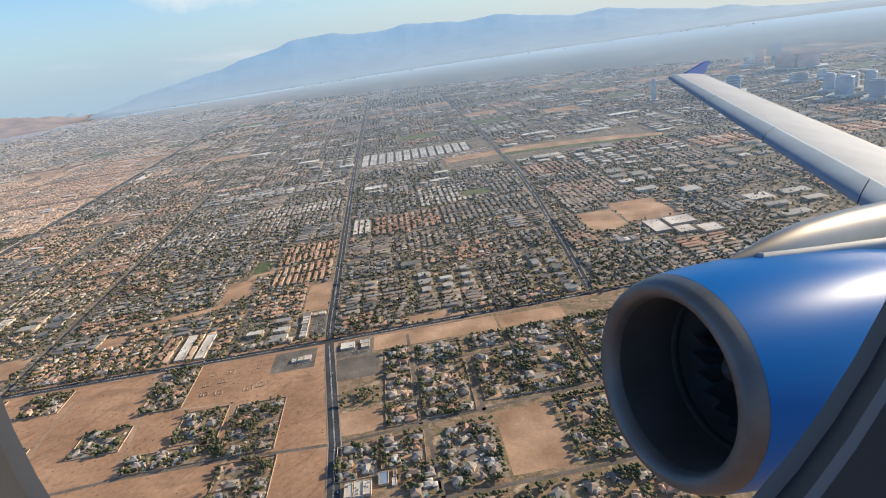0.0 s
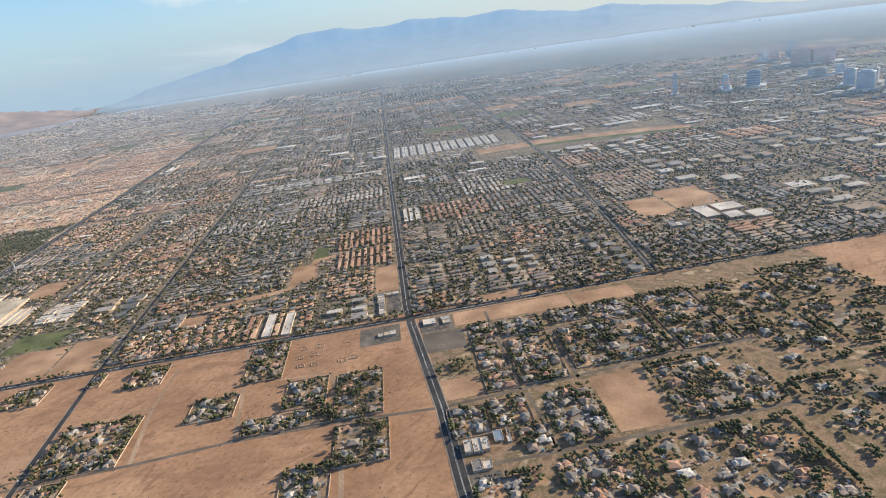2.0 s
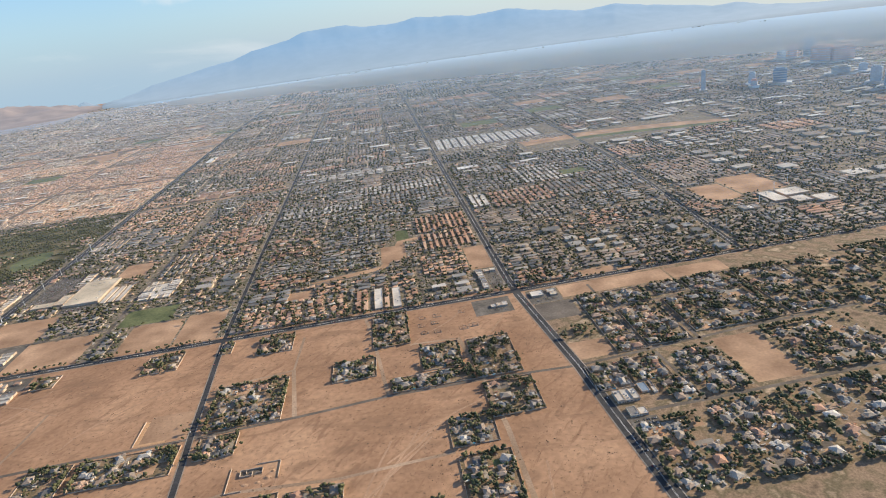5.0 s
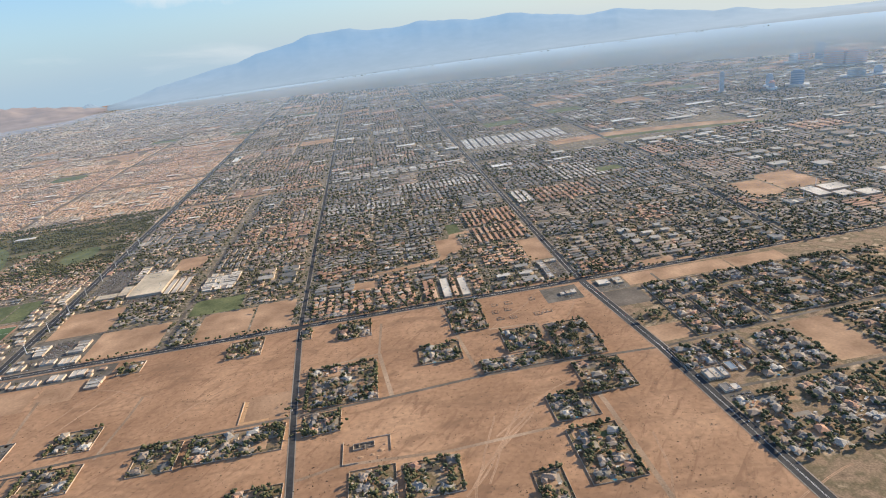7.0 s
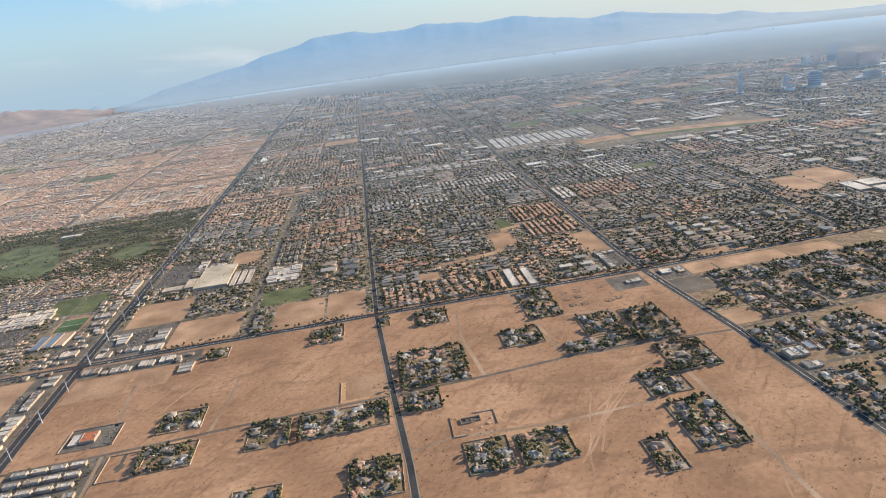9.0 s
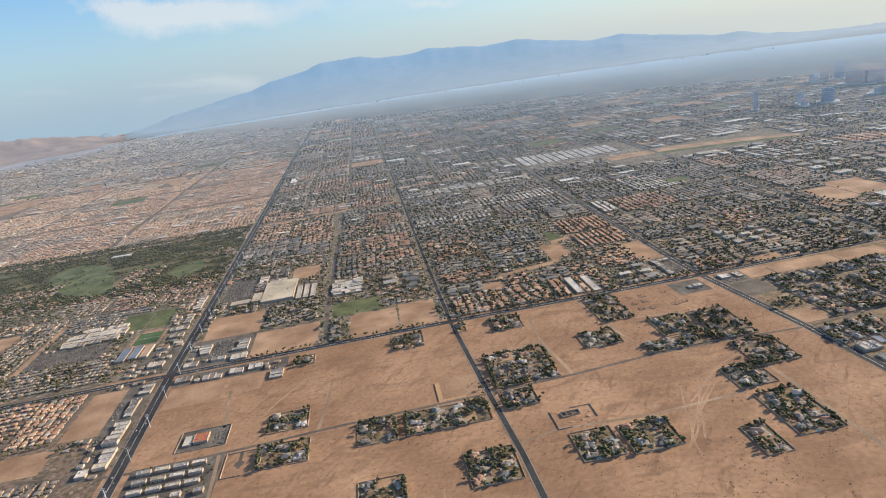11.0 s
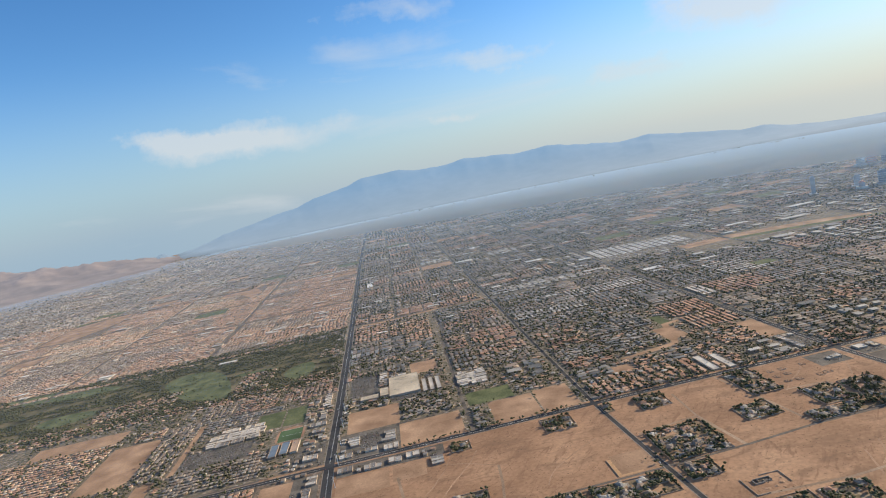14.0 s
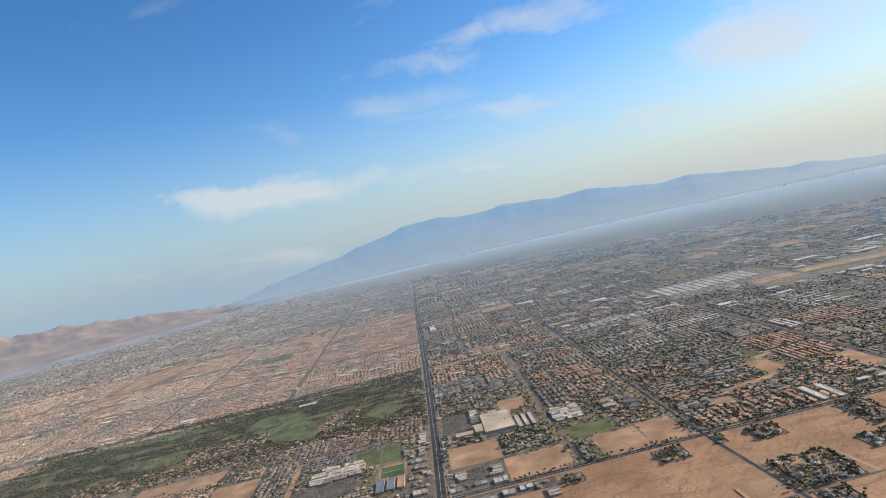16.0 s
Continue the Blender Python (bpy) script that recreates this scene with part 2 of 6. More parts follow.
def haze_material():
    """Stand-in for air haze: a sheet lit by sun and sky, denser away from the flight line."""
    m = bpy.data.materials.new("valley_haze")
    m.use_nodes = True
    n, l = m.node_tree.nodes, m.node_tree.links
    n.clear()
    out = n.new("ShaderNodeOutputMaterial")
    mix = n.new("ShaderNodeMixShader")
    clear = n.new("ShaderNodeBsdfTransparent")
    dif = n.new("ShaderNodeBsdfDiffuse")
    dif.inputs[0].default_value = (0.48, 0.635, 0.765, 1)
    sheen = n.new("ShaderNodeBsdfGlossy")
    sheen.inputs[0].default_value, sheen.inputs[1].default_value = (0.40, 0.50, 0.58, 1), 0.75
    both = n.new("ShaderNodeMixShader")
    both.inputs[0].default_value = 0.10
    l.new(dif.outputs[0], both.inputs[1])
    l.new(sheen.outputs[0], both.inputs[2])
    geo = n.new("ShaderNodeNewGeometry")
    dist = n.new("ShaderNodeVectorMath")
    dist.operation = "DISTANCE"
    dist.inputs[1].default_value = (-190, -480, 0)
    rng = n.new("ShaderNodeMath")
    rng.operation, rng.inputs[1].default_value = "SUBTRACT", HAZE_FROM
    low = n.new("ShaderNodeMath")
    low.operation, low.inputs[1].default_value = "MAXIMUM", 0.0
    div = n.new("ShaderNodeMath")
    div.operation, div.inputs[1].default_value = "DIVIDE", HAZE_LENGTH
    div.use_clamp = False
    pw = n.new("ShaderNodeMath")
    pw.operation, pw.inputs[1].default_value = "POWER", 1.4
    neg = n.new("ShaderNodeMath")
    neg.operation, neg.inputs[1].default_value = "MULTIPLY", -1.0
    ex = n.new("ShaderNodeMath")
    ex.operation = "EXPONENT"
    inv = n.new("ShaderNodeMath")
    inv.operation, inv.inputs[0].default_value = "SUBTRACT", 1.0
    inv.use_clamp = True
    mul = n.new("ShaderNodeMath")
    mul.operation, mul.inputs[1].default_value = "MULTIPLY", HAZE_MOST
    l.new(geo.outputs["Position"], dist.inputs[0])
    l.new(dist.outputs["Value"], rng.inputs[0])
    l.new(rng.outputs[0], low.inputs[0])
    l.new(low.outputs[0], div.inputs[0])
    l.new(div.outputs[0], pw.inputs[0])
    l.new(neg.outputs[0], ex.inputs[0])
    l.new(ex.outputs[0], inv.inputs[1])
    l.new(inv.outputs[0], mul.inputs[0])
    # opacity painted higher in the east, for the brighter air towards the sun
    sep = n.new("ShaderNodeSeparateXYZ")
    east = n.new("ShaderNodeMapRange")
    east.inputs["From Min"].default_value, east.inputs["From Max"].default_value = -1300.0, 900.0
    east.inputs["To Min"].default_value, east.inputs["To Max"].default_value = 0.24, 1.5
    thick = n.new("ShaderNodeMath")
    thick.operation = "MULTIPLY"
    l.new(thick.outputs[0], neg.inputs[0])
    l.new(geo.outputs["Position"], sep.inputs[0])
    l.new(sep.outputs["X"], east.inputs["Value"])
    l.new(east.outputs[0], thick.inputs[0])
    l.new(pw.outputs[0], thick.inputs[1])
    # the sheet dims sunlight and the view by half its thickness each
    left = n.new("ShaderNodeMath")
    left.operation, left.inputs[0].default_value = "SUBTRACT", 1.0
    root = n.new("ShaderNodeMath")
    root.operation, root.inputs[1].default_value = "POWER", 0.5
    none = n.new("ShaderNodeBsdfTransparent")
    none.inputs[0].default_value = (0, 0, 0, 1)
    total = n.new("ShaderNodeAddShader")
    l.new(mul.outputs[0], left.inputs[1])
    l.new(left.outputs[0], root.inputs[0])
    l.new(root.outputs[0], clear.inputs[0])
    l.new(mul.outputs[0], mix.inputs[0])
    l.new(none.outputs[0], mix.inputs[1])
    l.new(both.outputs[0], mix.inputs[2])
    l.new(clear.outputs[0], total.inputs[0])
    l.new(mix.outputs[0], total.inputs[1])
    l.new(total.outputs[0], out.inputs[0])
    return m


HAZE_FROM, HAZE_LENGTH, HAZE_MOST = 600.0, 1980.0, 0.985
SOIL = desert_material()
TOWN = town_ground_material("town_ground", [(0.27, 0.195, 0.125), (0.33, 0.245, 0.16), (0.21, 0.175, 0.115)],
                            [(0.065, 0.075, 0.04), (0.12, 0.115, 0.075), (0.25, 0.195, 0.14), (0.31, 0.235, 0.165), (0.19, 0.175, 0.15), (0.48, 0.43, 0.37)])
TOWN_WEST = town_ground_material("suburb_ground_west", [(0.26, 0.175, 0.115), (0.30, 0.21, 0.14), (0.22, 0.16, 0.11)],
                                 [(0.09, 0.08, 0.05), (0.17, 0.12, 0.085), (0.24, 0.165, 0.115), (0.28, 0.20, 0.14), (0.20, 0.165, 0.13), (0.42, 0.33, 0.25)])
HAZE = haze_material()
ASPHALT = material("asphalt", [(0.045, 0.045, 0.048), (0.065, 0.063, 0.062)], scale=0.5, amount=0.25, big=0.05, rough=0.9)
STREET = material("worn_street_asphalt", [(0.14, 0.115, 0.092), (0.18, 0.15, 0.12)], scale=0.6, amount=0.2, big=0.05, rough=0.9)
GOLD = material("graded_orange_soil", [(0.54, 0.32, 0.165), (0.59, 0.365, 0.20)], scale=0.5, amount=0.12, big=0.05, big_amount=0.12, rough=0.95)
DIRT_ROAD = material("graded_dirt", [(0.36, 0.245, 0.16), (0.42, 0.295, 0.20)], scale=0.8, amount=0.2, rough=0.95)
CONCRETE = material("pale_concrete", [(0.30, 0.26, 0.215), (0.37, 0.325, 0.27)], scale=0.9, amount=0.15, rough=0.9)
PAINT = material("road_paint", [(0.55, 0.54, 0.50)], scale=2.0, amount=0.2, rough=0.8)
LOT = material("bare_graded_lot", [(0.40, 0.238, 0.139), (0.475, 0.303, 0.188)], scale=0.5, amount=0.12, big=0.035, rough=0.95, bump=0.2)
YARD = material("gravel_yard", [(0.20, 0.135, 0.082), (0.36, 0.245, 0.155), (0.15, 0.115, 0.062), (0.43, 0.315, 0.21)], scale=0.9, amount=0.3, big=0.09, rough=0.95)
ROUGH = material("dry_rough_grass", [(0.085, 0.082, 0.035), (0.15, 0.125, 0.06), (0.22, 0.165, 0.09)], scale=0.25, amount=0.35, big=0.03, rough=0.95)
GRASS = material("mown_grass", [(0.10, 0.125, 0.05), (0.16, 0.17, 0.075)], scale=0.5, amount=0.25, big=0.05, rough=0.95)
TURF = material("sports_turf", [(0.07, 0.12, 0.05), (0.085, 0.14, 0.06)], scale=0.9, amount=0.15, rough=0.95)
BLOCK = material("block_wall", [(0.42, 0.33, 0.25), (0.50, 0.40, 0.31)], scale=1.2, amount=0.2, rough=0.9)
STUCCO = [(0.52, 0.40, 0.29), (0.58, 0.46, 0.34), (0.46, 0.34, 0.25), (0.62, 0.52, 0.41)]
TILES = {"tan": [(0.23, 0.175, 0.135), (0.28, 0.21, 0.16), (0.19, 0.15, 0.12), (0.33, 0.26, 0.20), (0.24, 0.17, 0.125), (0.19, 0.165, 0.145)],
         "terracotta": [(0.34, 0.185, 0.12), (0.38, 0.20, 0.125), (0.29, 0.165, 0.11), (0.40, 0.26, 0.175)],
         "grey": [(0.15, 0.14, 0.13), (0.21, 0.20, 0.19), (0.12, 0.115, 0.11), (0.28, 0.25, 0.22), (0.24, 0.18, 0.14)],
         "white": [(0.52, 0.48, 0.42), (0.62, 0.57, 0.50), (0.41, 0.38, 0.34), (0.32, 0.295, 0.265)],
         "bright": [(0.64, 0.61, 0.55), (0.72, 0.69, 0.63), (0.58, 0.54, 0.48)],
         "pink": [(0.36, 0.205, 0.135), (0.40, 0.24, 0.16), (0.32, 0.18, 0.118), (0.44, 0.29, 0.20)]}
for key, gain in (("tan", (1.28, 1.36, 1.42)), ("terracotta", (1.28, 1.36, 1.42)), ("grey", (1.3, 1.33, 1.33)), ("pink", (1.55, 1.55, 1.5))):
    TILES[key] = [tuple(c * g for c, g in zip(col, gain)) for col in TILES[key]]
WALLS = {p: material("stucco_" + p, STUCCO, scale=0.8, amount=0.1, pick=p2, rough=0.9) for p, p2 in (("island", "island"), ("object", "object"))}
ROOFS = {k: material("roof_tiles_" + k, v, scale=1.4, amount=0.18, pick="island", rough=0.85) for k, v in TILES.items()}
ROOF_NEAR = {k: material("near_roof_tiles_" + k, v, scale=2.2, amount=0.22, pick="object", rough=0.85, bump=0.2) for k, v in TILES.items()}
LEAF = [(0.048, 0.055, 0.021), (0.074, 0.080, 0.030), (0.10, 0.10, 0.042), (0.13, 0.12, 0.058)]
LEAVES = material("dusty_leaves", LEAF, scale=1.6, amount=0.35, pick="island", rough=0.8)
BARK = material("bark", [(0.12, 0.085, 0.06)], scale=3, rough=0.95)
GLASS = material("dark_window_glass", [(0.03, 0.035, 0.04)], rough=0.15, amount=0.1)
DOOR = material("pale_garage_door", [(0.50, 0.46, 0.40)], rough=0.6, amount=0.1)
POOL = material("pool_water", [(0.06, 0.26, 0.36), (0.08, 0.32, 0.42)], rough=0.1, amount=0.1)
ROOF_FLAT = material("flat_roof_membrane", TILES["white"], scale=0.7, amount=0.12, pick="object", rough=0.8)
METAL = material("galvanised_metal", [(0.45, 0.45, 0.45)], rough=0.5, metal=0.6)
WHITE = material("white_painted_steel", [(0.62, 0.61, 0.58)], rough=0.6, amount=0.1)


# ---- mesh tools ----
def part(name, bm, mat, parent=None, label=""):
    """One mesh object from a bmesh, under a thing or a part."""
    me = bpy.data.meshes.new(name)
    bm.to_mesh(me)
    bm.free()
    for m in (mat if isinstance(mat, (list, tuple)) else (mat,)):
        me.materials.append(m)
    ob = new(name, me)
    ob.parent = parent
    if label:
        ob["label"] = label
    return ob


def box(bm, x0, x1, y0, y1, z0, z1, bevel=0.0):
    r = bmesh.ops.create_cube(bm, size=1.0, matrix=Matrix.LocRotScale(((x0 + x1) / 2, (y0 + y1) / 2, (z0 + z1) / 2), None, (x1 - x0, y1 - y0, z1 - z0)))
    if bevel:
        bmesh.ops.bevel(bm, geom=list({e for v in r["verts"] for e in v.link_edges}), offset=bevel, segments=1, affect="EDGES", profile=0.5)
    return bm


def sheet(bm, pts, z):
    bm.faces.new([bm.verts.new((x, y, z)) for x, y in pts])
    return bm


def flat(name, pts, z, mat, label, category):
    """A flat piece of the ground: a polygon at the height z."""
    return tagged(part(name, sheet(bmesh.new(), pts, z), mat), label, category, kind="structure")


def rect(x0, x1, y0, y1):
    return [(x0, y0), (x1, y0), (x1, y1), (x0, y1)]


def strip(points, width):
    """The outline of a band of that width along a line of points."""
    left, right = [], []
    for i, p in enumerate(points):
        a, b = Vector(points[max(i - 1, 0)]), Vector(points[min(i + 1, len(points) - 1)])
        d = (b - a).normalized()
        s = Vector((-d.y, d.x)) * width / 2
        left.append(tuple(Vector(p) + s))
        right.append(tuple(Vector(p) - s))
    return left, right


def band(name, points, width, z, mat, label, category="road"):
    left, right = strip(points, width)
    bm = bmesh.new()
    a = [bm.verts.new((*p, z)) for p in left]
    b = [bm.verts.new((*p, z)) for p in right]
    for i in range(len(a) - 1):
        bm.faces.new((b[i], b[i + 1], a[i + 1], a[i]))
    return tagged(part(name, bm, mat), label, category, kind="structure")


def arrays(bm, mats=None):
    """The vertices, faces and material slots of a bmesh, for the scatterer."""
    bm.verts.index_update()
    v = np.array([x.co[:] for x in bm.verts])
    f = [[x.index for x in q.verts] for q in bm.faces]
    s = [q.material_index for q in bm.faces]
    bm.free()
    return v, f, s


def scatter(name, jobs, mats, label, category):
    """One joined mesh of many copies. jobs: pairs of a template (from arrays) and rows x, y, z, turn, sx, sy, sz."""
    vs, idx, sizes, slots, base = [], [], [], [], 0
    for (v, f, s), rows in jobs:
        rows = np.asarray(rows, float).reshape(-1, 7)
        if not len(rows):
            continue
        c, d = np.cos(rows[:, 3])[:, None], np.sin(rows[:, 3])[:, None]
        x, y, z = v[None, :, 0] * rows[:, 4:5], v[None, :, 1] * rows[:, 5:6], v[None, :, 2] * rows[:, 6:7]
        vs.append(np.stack([c * x - d * y + rows[:, 0:1], d * x + c * y + rows[:, 1:2], z + rows[:, 2:3]], -1).reshape(-1, 3))
        flat_f = np.concatenate([np.array(q) for q in f])
        k = len(rows)
        idx.append((flat_f[None, :] + base + np.arange(k)[:, None] * len(v)).ravel())
        sizes.append(np.tile([len(q) for q in f], k))
        slots.append(np.tile(s, k))
        base += k * len(v)
    vs, idx, sizes, slots = np.concatenate(vs), np.concatenate(idx), np.concatenate(sizes), np.concatenate(slots)
    me = bpy.data.meshes.new(name)
    me.vertices.add(len(vs))
    me.vertices.foreach_set("co", vs.astype(np.float32).ravel())
    me.loops.add(len(idx))
    me.loops.foreach_set("vertex_index", idx.astype(np.int32))
    me.polygons.add(len(sizes))
    me.polygons.foreach_set("loop_start", np.concatenate([[0], np.cumsum(sizes)[:-1]]).astype(np.int32))
    me.polygons.foreach_set("material_index", slots.astype(np.int32))
    for m in mats:
        me.materials.append(m)
    me.update(calc_edges=True)
    return tagged(new(name, me), label, category, kind="stuff")


# ---- ground, mountains, haze ----
CENTRE = (-200.0, -490.0)


def polar(r, az):
    return CENTRE[0] + r * math.sin(az), CENTRE[1] + r * math.cos(az)


def make_ground():
    bm = bmesh.new()
    rings = [0, 150, 300, 450, 600, 800, 1000, 1300, 1700, 2200, 2800, 3400, 4000, 4900]
    rows = []
    for r in rings:
        rows.append([bm.verts.new((*polar(r, 2 * math.pi * i / 72), 0.0)) for i in range(72)] if r else [bm.verts.new((*CENTRE, 0.0))])
    for a, b in zip(rows, rows[1:]):
        for i in range(72):
            j = (i + 1) % 72
            bm.faces.new((a[0], b[j], b[i]) if len(a) == 1 else (a[i], a[j], b[j], b[i]))
    bmesh.ops.recalc_face_normals(bm, faces=bm.faces)
    if next(iter(bm.faces)).normal.z < 0:
        bmesh.ops.reverse_faces(bm, faces=bm.faces)
    tagged(part("ground", bm, SOIL), "wide flat desert valley floor of pale orange soil", "ground", kind="structure")


RIDGE = ((-180, 60), (-80, 120), (-50, 150), (-38, 160), (-34, 128), (-32, 132), (-29, 88), (-26.5, 74), (-25, 56), (-23, 52), (-21, 46), (-18, 70), (-15, 98), (-12.5, 132), (-10.2, 162), (-8.6, 210), (-6.5, 240), (-4, 280),
         (-2.6, 272), (-0.5, 276), (2, 258), (4, 254), (5.8, 270), (8, 248), (10.2, 230), (12, 238), (13.6, 240), (17, 196), (20, 166), (22.6, 182), (25, 140), (28, 112), (30, 82), (31.6, 84), (34, 48), (37, 26), (44, 20), (60, 40), (80, 70), (180, 60))


def ridge_height(az):
    for (a, h), (b, k) in zip(RIDGE, RIDGE[1:]):
        if a <= az <= b:
            return h + (k - h) * (az - a) / (b - a)
    return 60.0


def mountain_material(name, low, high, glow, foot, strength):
    """Far rock as a plain distance backdrop, with the air's haze painted in as emission by height."""
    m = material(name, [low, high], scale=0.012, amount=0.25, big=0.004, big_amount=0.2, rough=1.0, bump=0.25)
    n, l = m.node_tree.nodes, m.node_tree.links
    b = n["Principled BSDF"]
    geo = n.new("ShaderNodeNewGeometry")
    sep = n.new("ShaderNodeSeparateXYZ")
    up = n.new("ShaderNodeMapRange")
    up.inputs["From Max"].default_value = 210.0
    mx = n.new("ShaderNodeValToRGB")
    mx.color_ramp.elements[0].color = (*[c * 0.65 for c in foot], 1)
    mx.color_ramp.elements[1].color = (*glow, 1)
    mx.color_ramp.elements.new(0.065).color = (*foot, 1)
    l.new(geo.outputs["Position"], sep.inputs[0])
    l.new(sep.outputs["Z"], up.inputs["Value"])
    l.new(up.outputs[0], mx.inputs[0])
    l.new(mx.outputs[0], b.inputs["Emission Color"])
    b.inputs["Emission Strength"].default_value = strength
    return m


def make_mountains(name, az0, az1, r0, r1, scale, mat, label, rough):
    """A stretch of range as a height field on rings, rising in a fan from the valley floor to its crest."""
    bm = bmesh.new()
    na, nr = int((az1 - az0) * 5), 26
    grid = []
    for i in range(na + 1):
        az = az0 + (az1 - az0) * i / na
        edge = min(1.0, (az - az0) / 4, (az1 - az) / 4)
        row = []
        for j in range(nr + 1):
            u = j / nr
            r = r0 + (r1 - r0) * u
            x, y = polar(r, radians(az))
            h = ridge_height(az) * scale * max(edge, 0)
            n1 = noise.hetero_terrain(Vector((x * 0.004 * rough ** 0.8, y * 0.004 * rough ** 0.8, 3.1)), 0.9, 2.1, 5, 0.7)
            n2 = noise.fractal(Vector((x * 0.012, y * 0.012, 7.7)), 1.0, 2.0, 4)
            body = (u / 0.86) ** 2.0 if u < 0.86 else 1 - (u - 0.86) * 1.5
            z = h * body * (1 + rough * 0.25 * (n1 - 0.8) * min(1, 3 * u) * (1 - 0.6 * u)) + n2 * rough * 10 * body
            row.append(bm.verts.new((x, y, max(z, -2.0) - (3 if j == 0 else 0))))
        grid.append(row)
    for a, b in zip(grid, grid[1:]):
        for j in range(nr):
            bm.faces.new((a[j], a[j + 1], b[j + 1], b[j]))
    for f in bm.faces:
        f.smooth = True
    tagged(part(name, bm, mat), label, "mountain", kind="structure")


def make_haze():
    # one bent sheet imitates the haze, sloping down to the mountains' foot
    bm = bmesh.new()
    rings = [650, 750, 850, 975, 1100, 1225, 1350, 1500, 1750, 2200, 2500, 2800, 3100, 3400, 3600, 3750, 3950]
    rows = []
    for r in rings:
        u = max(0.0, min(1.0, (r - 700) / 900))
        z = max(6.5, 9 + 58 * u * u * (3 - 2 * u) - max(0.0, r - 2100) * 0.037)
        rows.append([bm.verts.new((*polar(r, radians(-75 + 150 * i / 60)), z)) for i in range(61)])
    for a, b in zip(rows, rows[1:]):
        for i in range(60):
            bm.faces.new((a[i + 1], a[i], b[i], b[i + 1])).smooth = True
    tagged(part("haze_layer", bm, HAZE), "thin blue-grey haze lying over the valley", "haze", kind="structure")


make_ground()
# haze colours of crest and foot are emitted by the rock itself
FAR_HAZE_GLOW = mountain_material("hazy_far_rock", (0.032, 0.036, 0.04), (0.045, 0.05, 0.055), (0.22, 0.36, 0.53), (0.27, 0.36, 0.455), 0.90)
NEAR_HAZE_GLOW = mountain_material("hazy_near_rock", (0.12, 0.085, 0.068), (0.19, 0.14, 0.11), (0.22, 0.25, 0.33), (0.25, 0.26, 0.30), 0.60)
make_mountains("mountain_range_north", -21, 60, 3700, 4850, 1.0, FAR_HAZE_GLOW, "long blue hazy mountain range across the valley", 0.5)
make_mountains("mountain_range_west", -60, -21, 3300, 4700, 1.0, NEAR_HAZE_GLOW, "bare tan desert mountains in warm light", 1.5)
def lone_hill(x, y, r, h):
    """A steep dark rock cone with a ragged foot."""
    bm = bmesh.new()
    rows = []
    for k in range(7):
        u = k / 6
        rows.append([bm.verts.new((x + r * u * math.cos(a) * (1 + 0.25 * noise.noise(Vector((a, u * 3, 1)))), y + r * u * math.sin(a), h * (1 - u) ** 1.3 * (1 + 0.3 * noise.noise(Vector((a * 2, u * 4, 5)))) - 1)) for a in (i * math.pi / 12 for i in range(24))])
    for a, b in zip(rows, rows[1:]):
        for i in range(24):
            j = (i + 1) % 24
            if a is not rows[0]:
                bm.faces.new((a[i], b[i], b[j], a[j]))
    bm.faces.new(rows[1])
    bmesh.ops.delete(bm, geom=rows[0], context="VERTS")
    bmesh.ops.recalc_face_normals(bm, faces=bm.faces)
    # the hill shares the far range's emissive haze colour
    tagged(part("lone_hill", bm, FAR_HAZE_GLOW), "small dark rocky hill rising from the valley floor", "hill", kind="structure")


lone_hill(-1950, 3800, 95, 46)
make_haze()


# ---- roads ----
def visible(x, y):
    return -530 - (y + 560) * 0.86 < x < 140 + (y + 420) * 0.88 and y > -330


MAJOR = {"main": ([(26, -330), (17, -184), (14, -127), (2, -10), (0, 30), (-2, 300), (-4, 600), (-6, 2600)], 6.6),
         "second": ([(-226, -330), (-230, -204), (-236, -120), (-243, 0), (-246, 230), (-248, 510), (-256, 1363), (-262, 2600)], 3.5),
         "third": ([(-488, -330), (-492, -141), (-495, 0), (-495, 140), (-498, 564), (-508, 1297), (-515, 2600)], 9.2),
         "cross": ([(-1000, -8), (-663, -2), (-495, 0), (-245, 2), (0, 1), (198, 6), (700, 14)], 7.0),
         "east": ([(205, 8), (214, 100), (230, 275), (240, 430), (245, 900), (250, 2600)], 6.5)}
MINOR = [([(-566, -124), (-492, -141), (-406, -138), (-341, -134), (-238, -131), (-168, -128), (-112, -123), (-48, -123), (15, -127), (84, -121), (140, -116), (260, -112)], 2.6), ([(17, -184), (72, -184), (124, -183), (260, -178)], 2.6), ([(-359, 3), (-359, 124), (-357, 288), (-350, 413), (-350, 520)], 3.6), ([(-1150, 215), (-766, 272), (-500, 262)], 3.6),
         ([(-500, 262), (-250, 258), (0, 262)], 2.8), ([(0, 112), (120, 116), (214, 124)], 2.4)]
MINOR += [([(0, 170), (110, 174), (222, 182)], 2.4), ([(0, 232), (230, 238)], 2.4), ([(0, 318), (235, 322)], 2.6), ([(-245, 90), (-120, 94)], 2.2),
          ([(-76, 3), (-76, 88)], 2.4), ([(-420, 138), (-362, 140)], 2.2), ([(-485, 62), (-362, 64)], 2.2), ([(60, -10), (63, -123)], 2.2),
          ([(98, -60), (100, -123)], 2.2), ([(63, -58), (150, -52)], 2.2), ([(66, -127), (70, -184)], 2.2), ([(-680, 3), (-560, 6)], 3.0)]
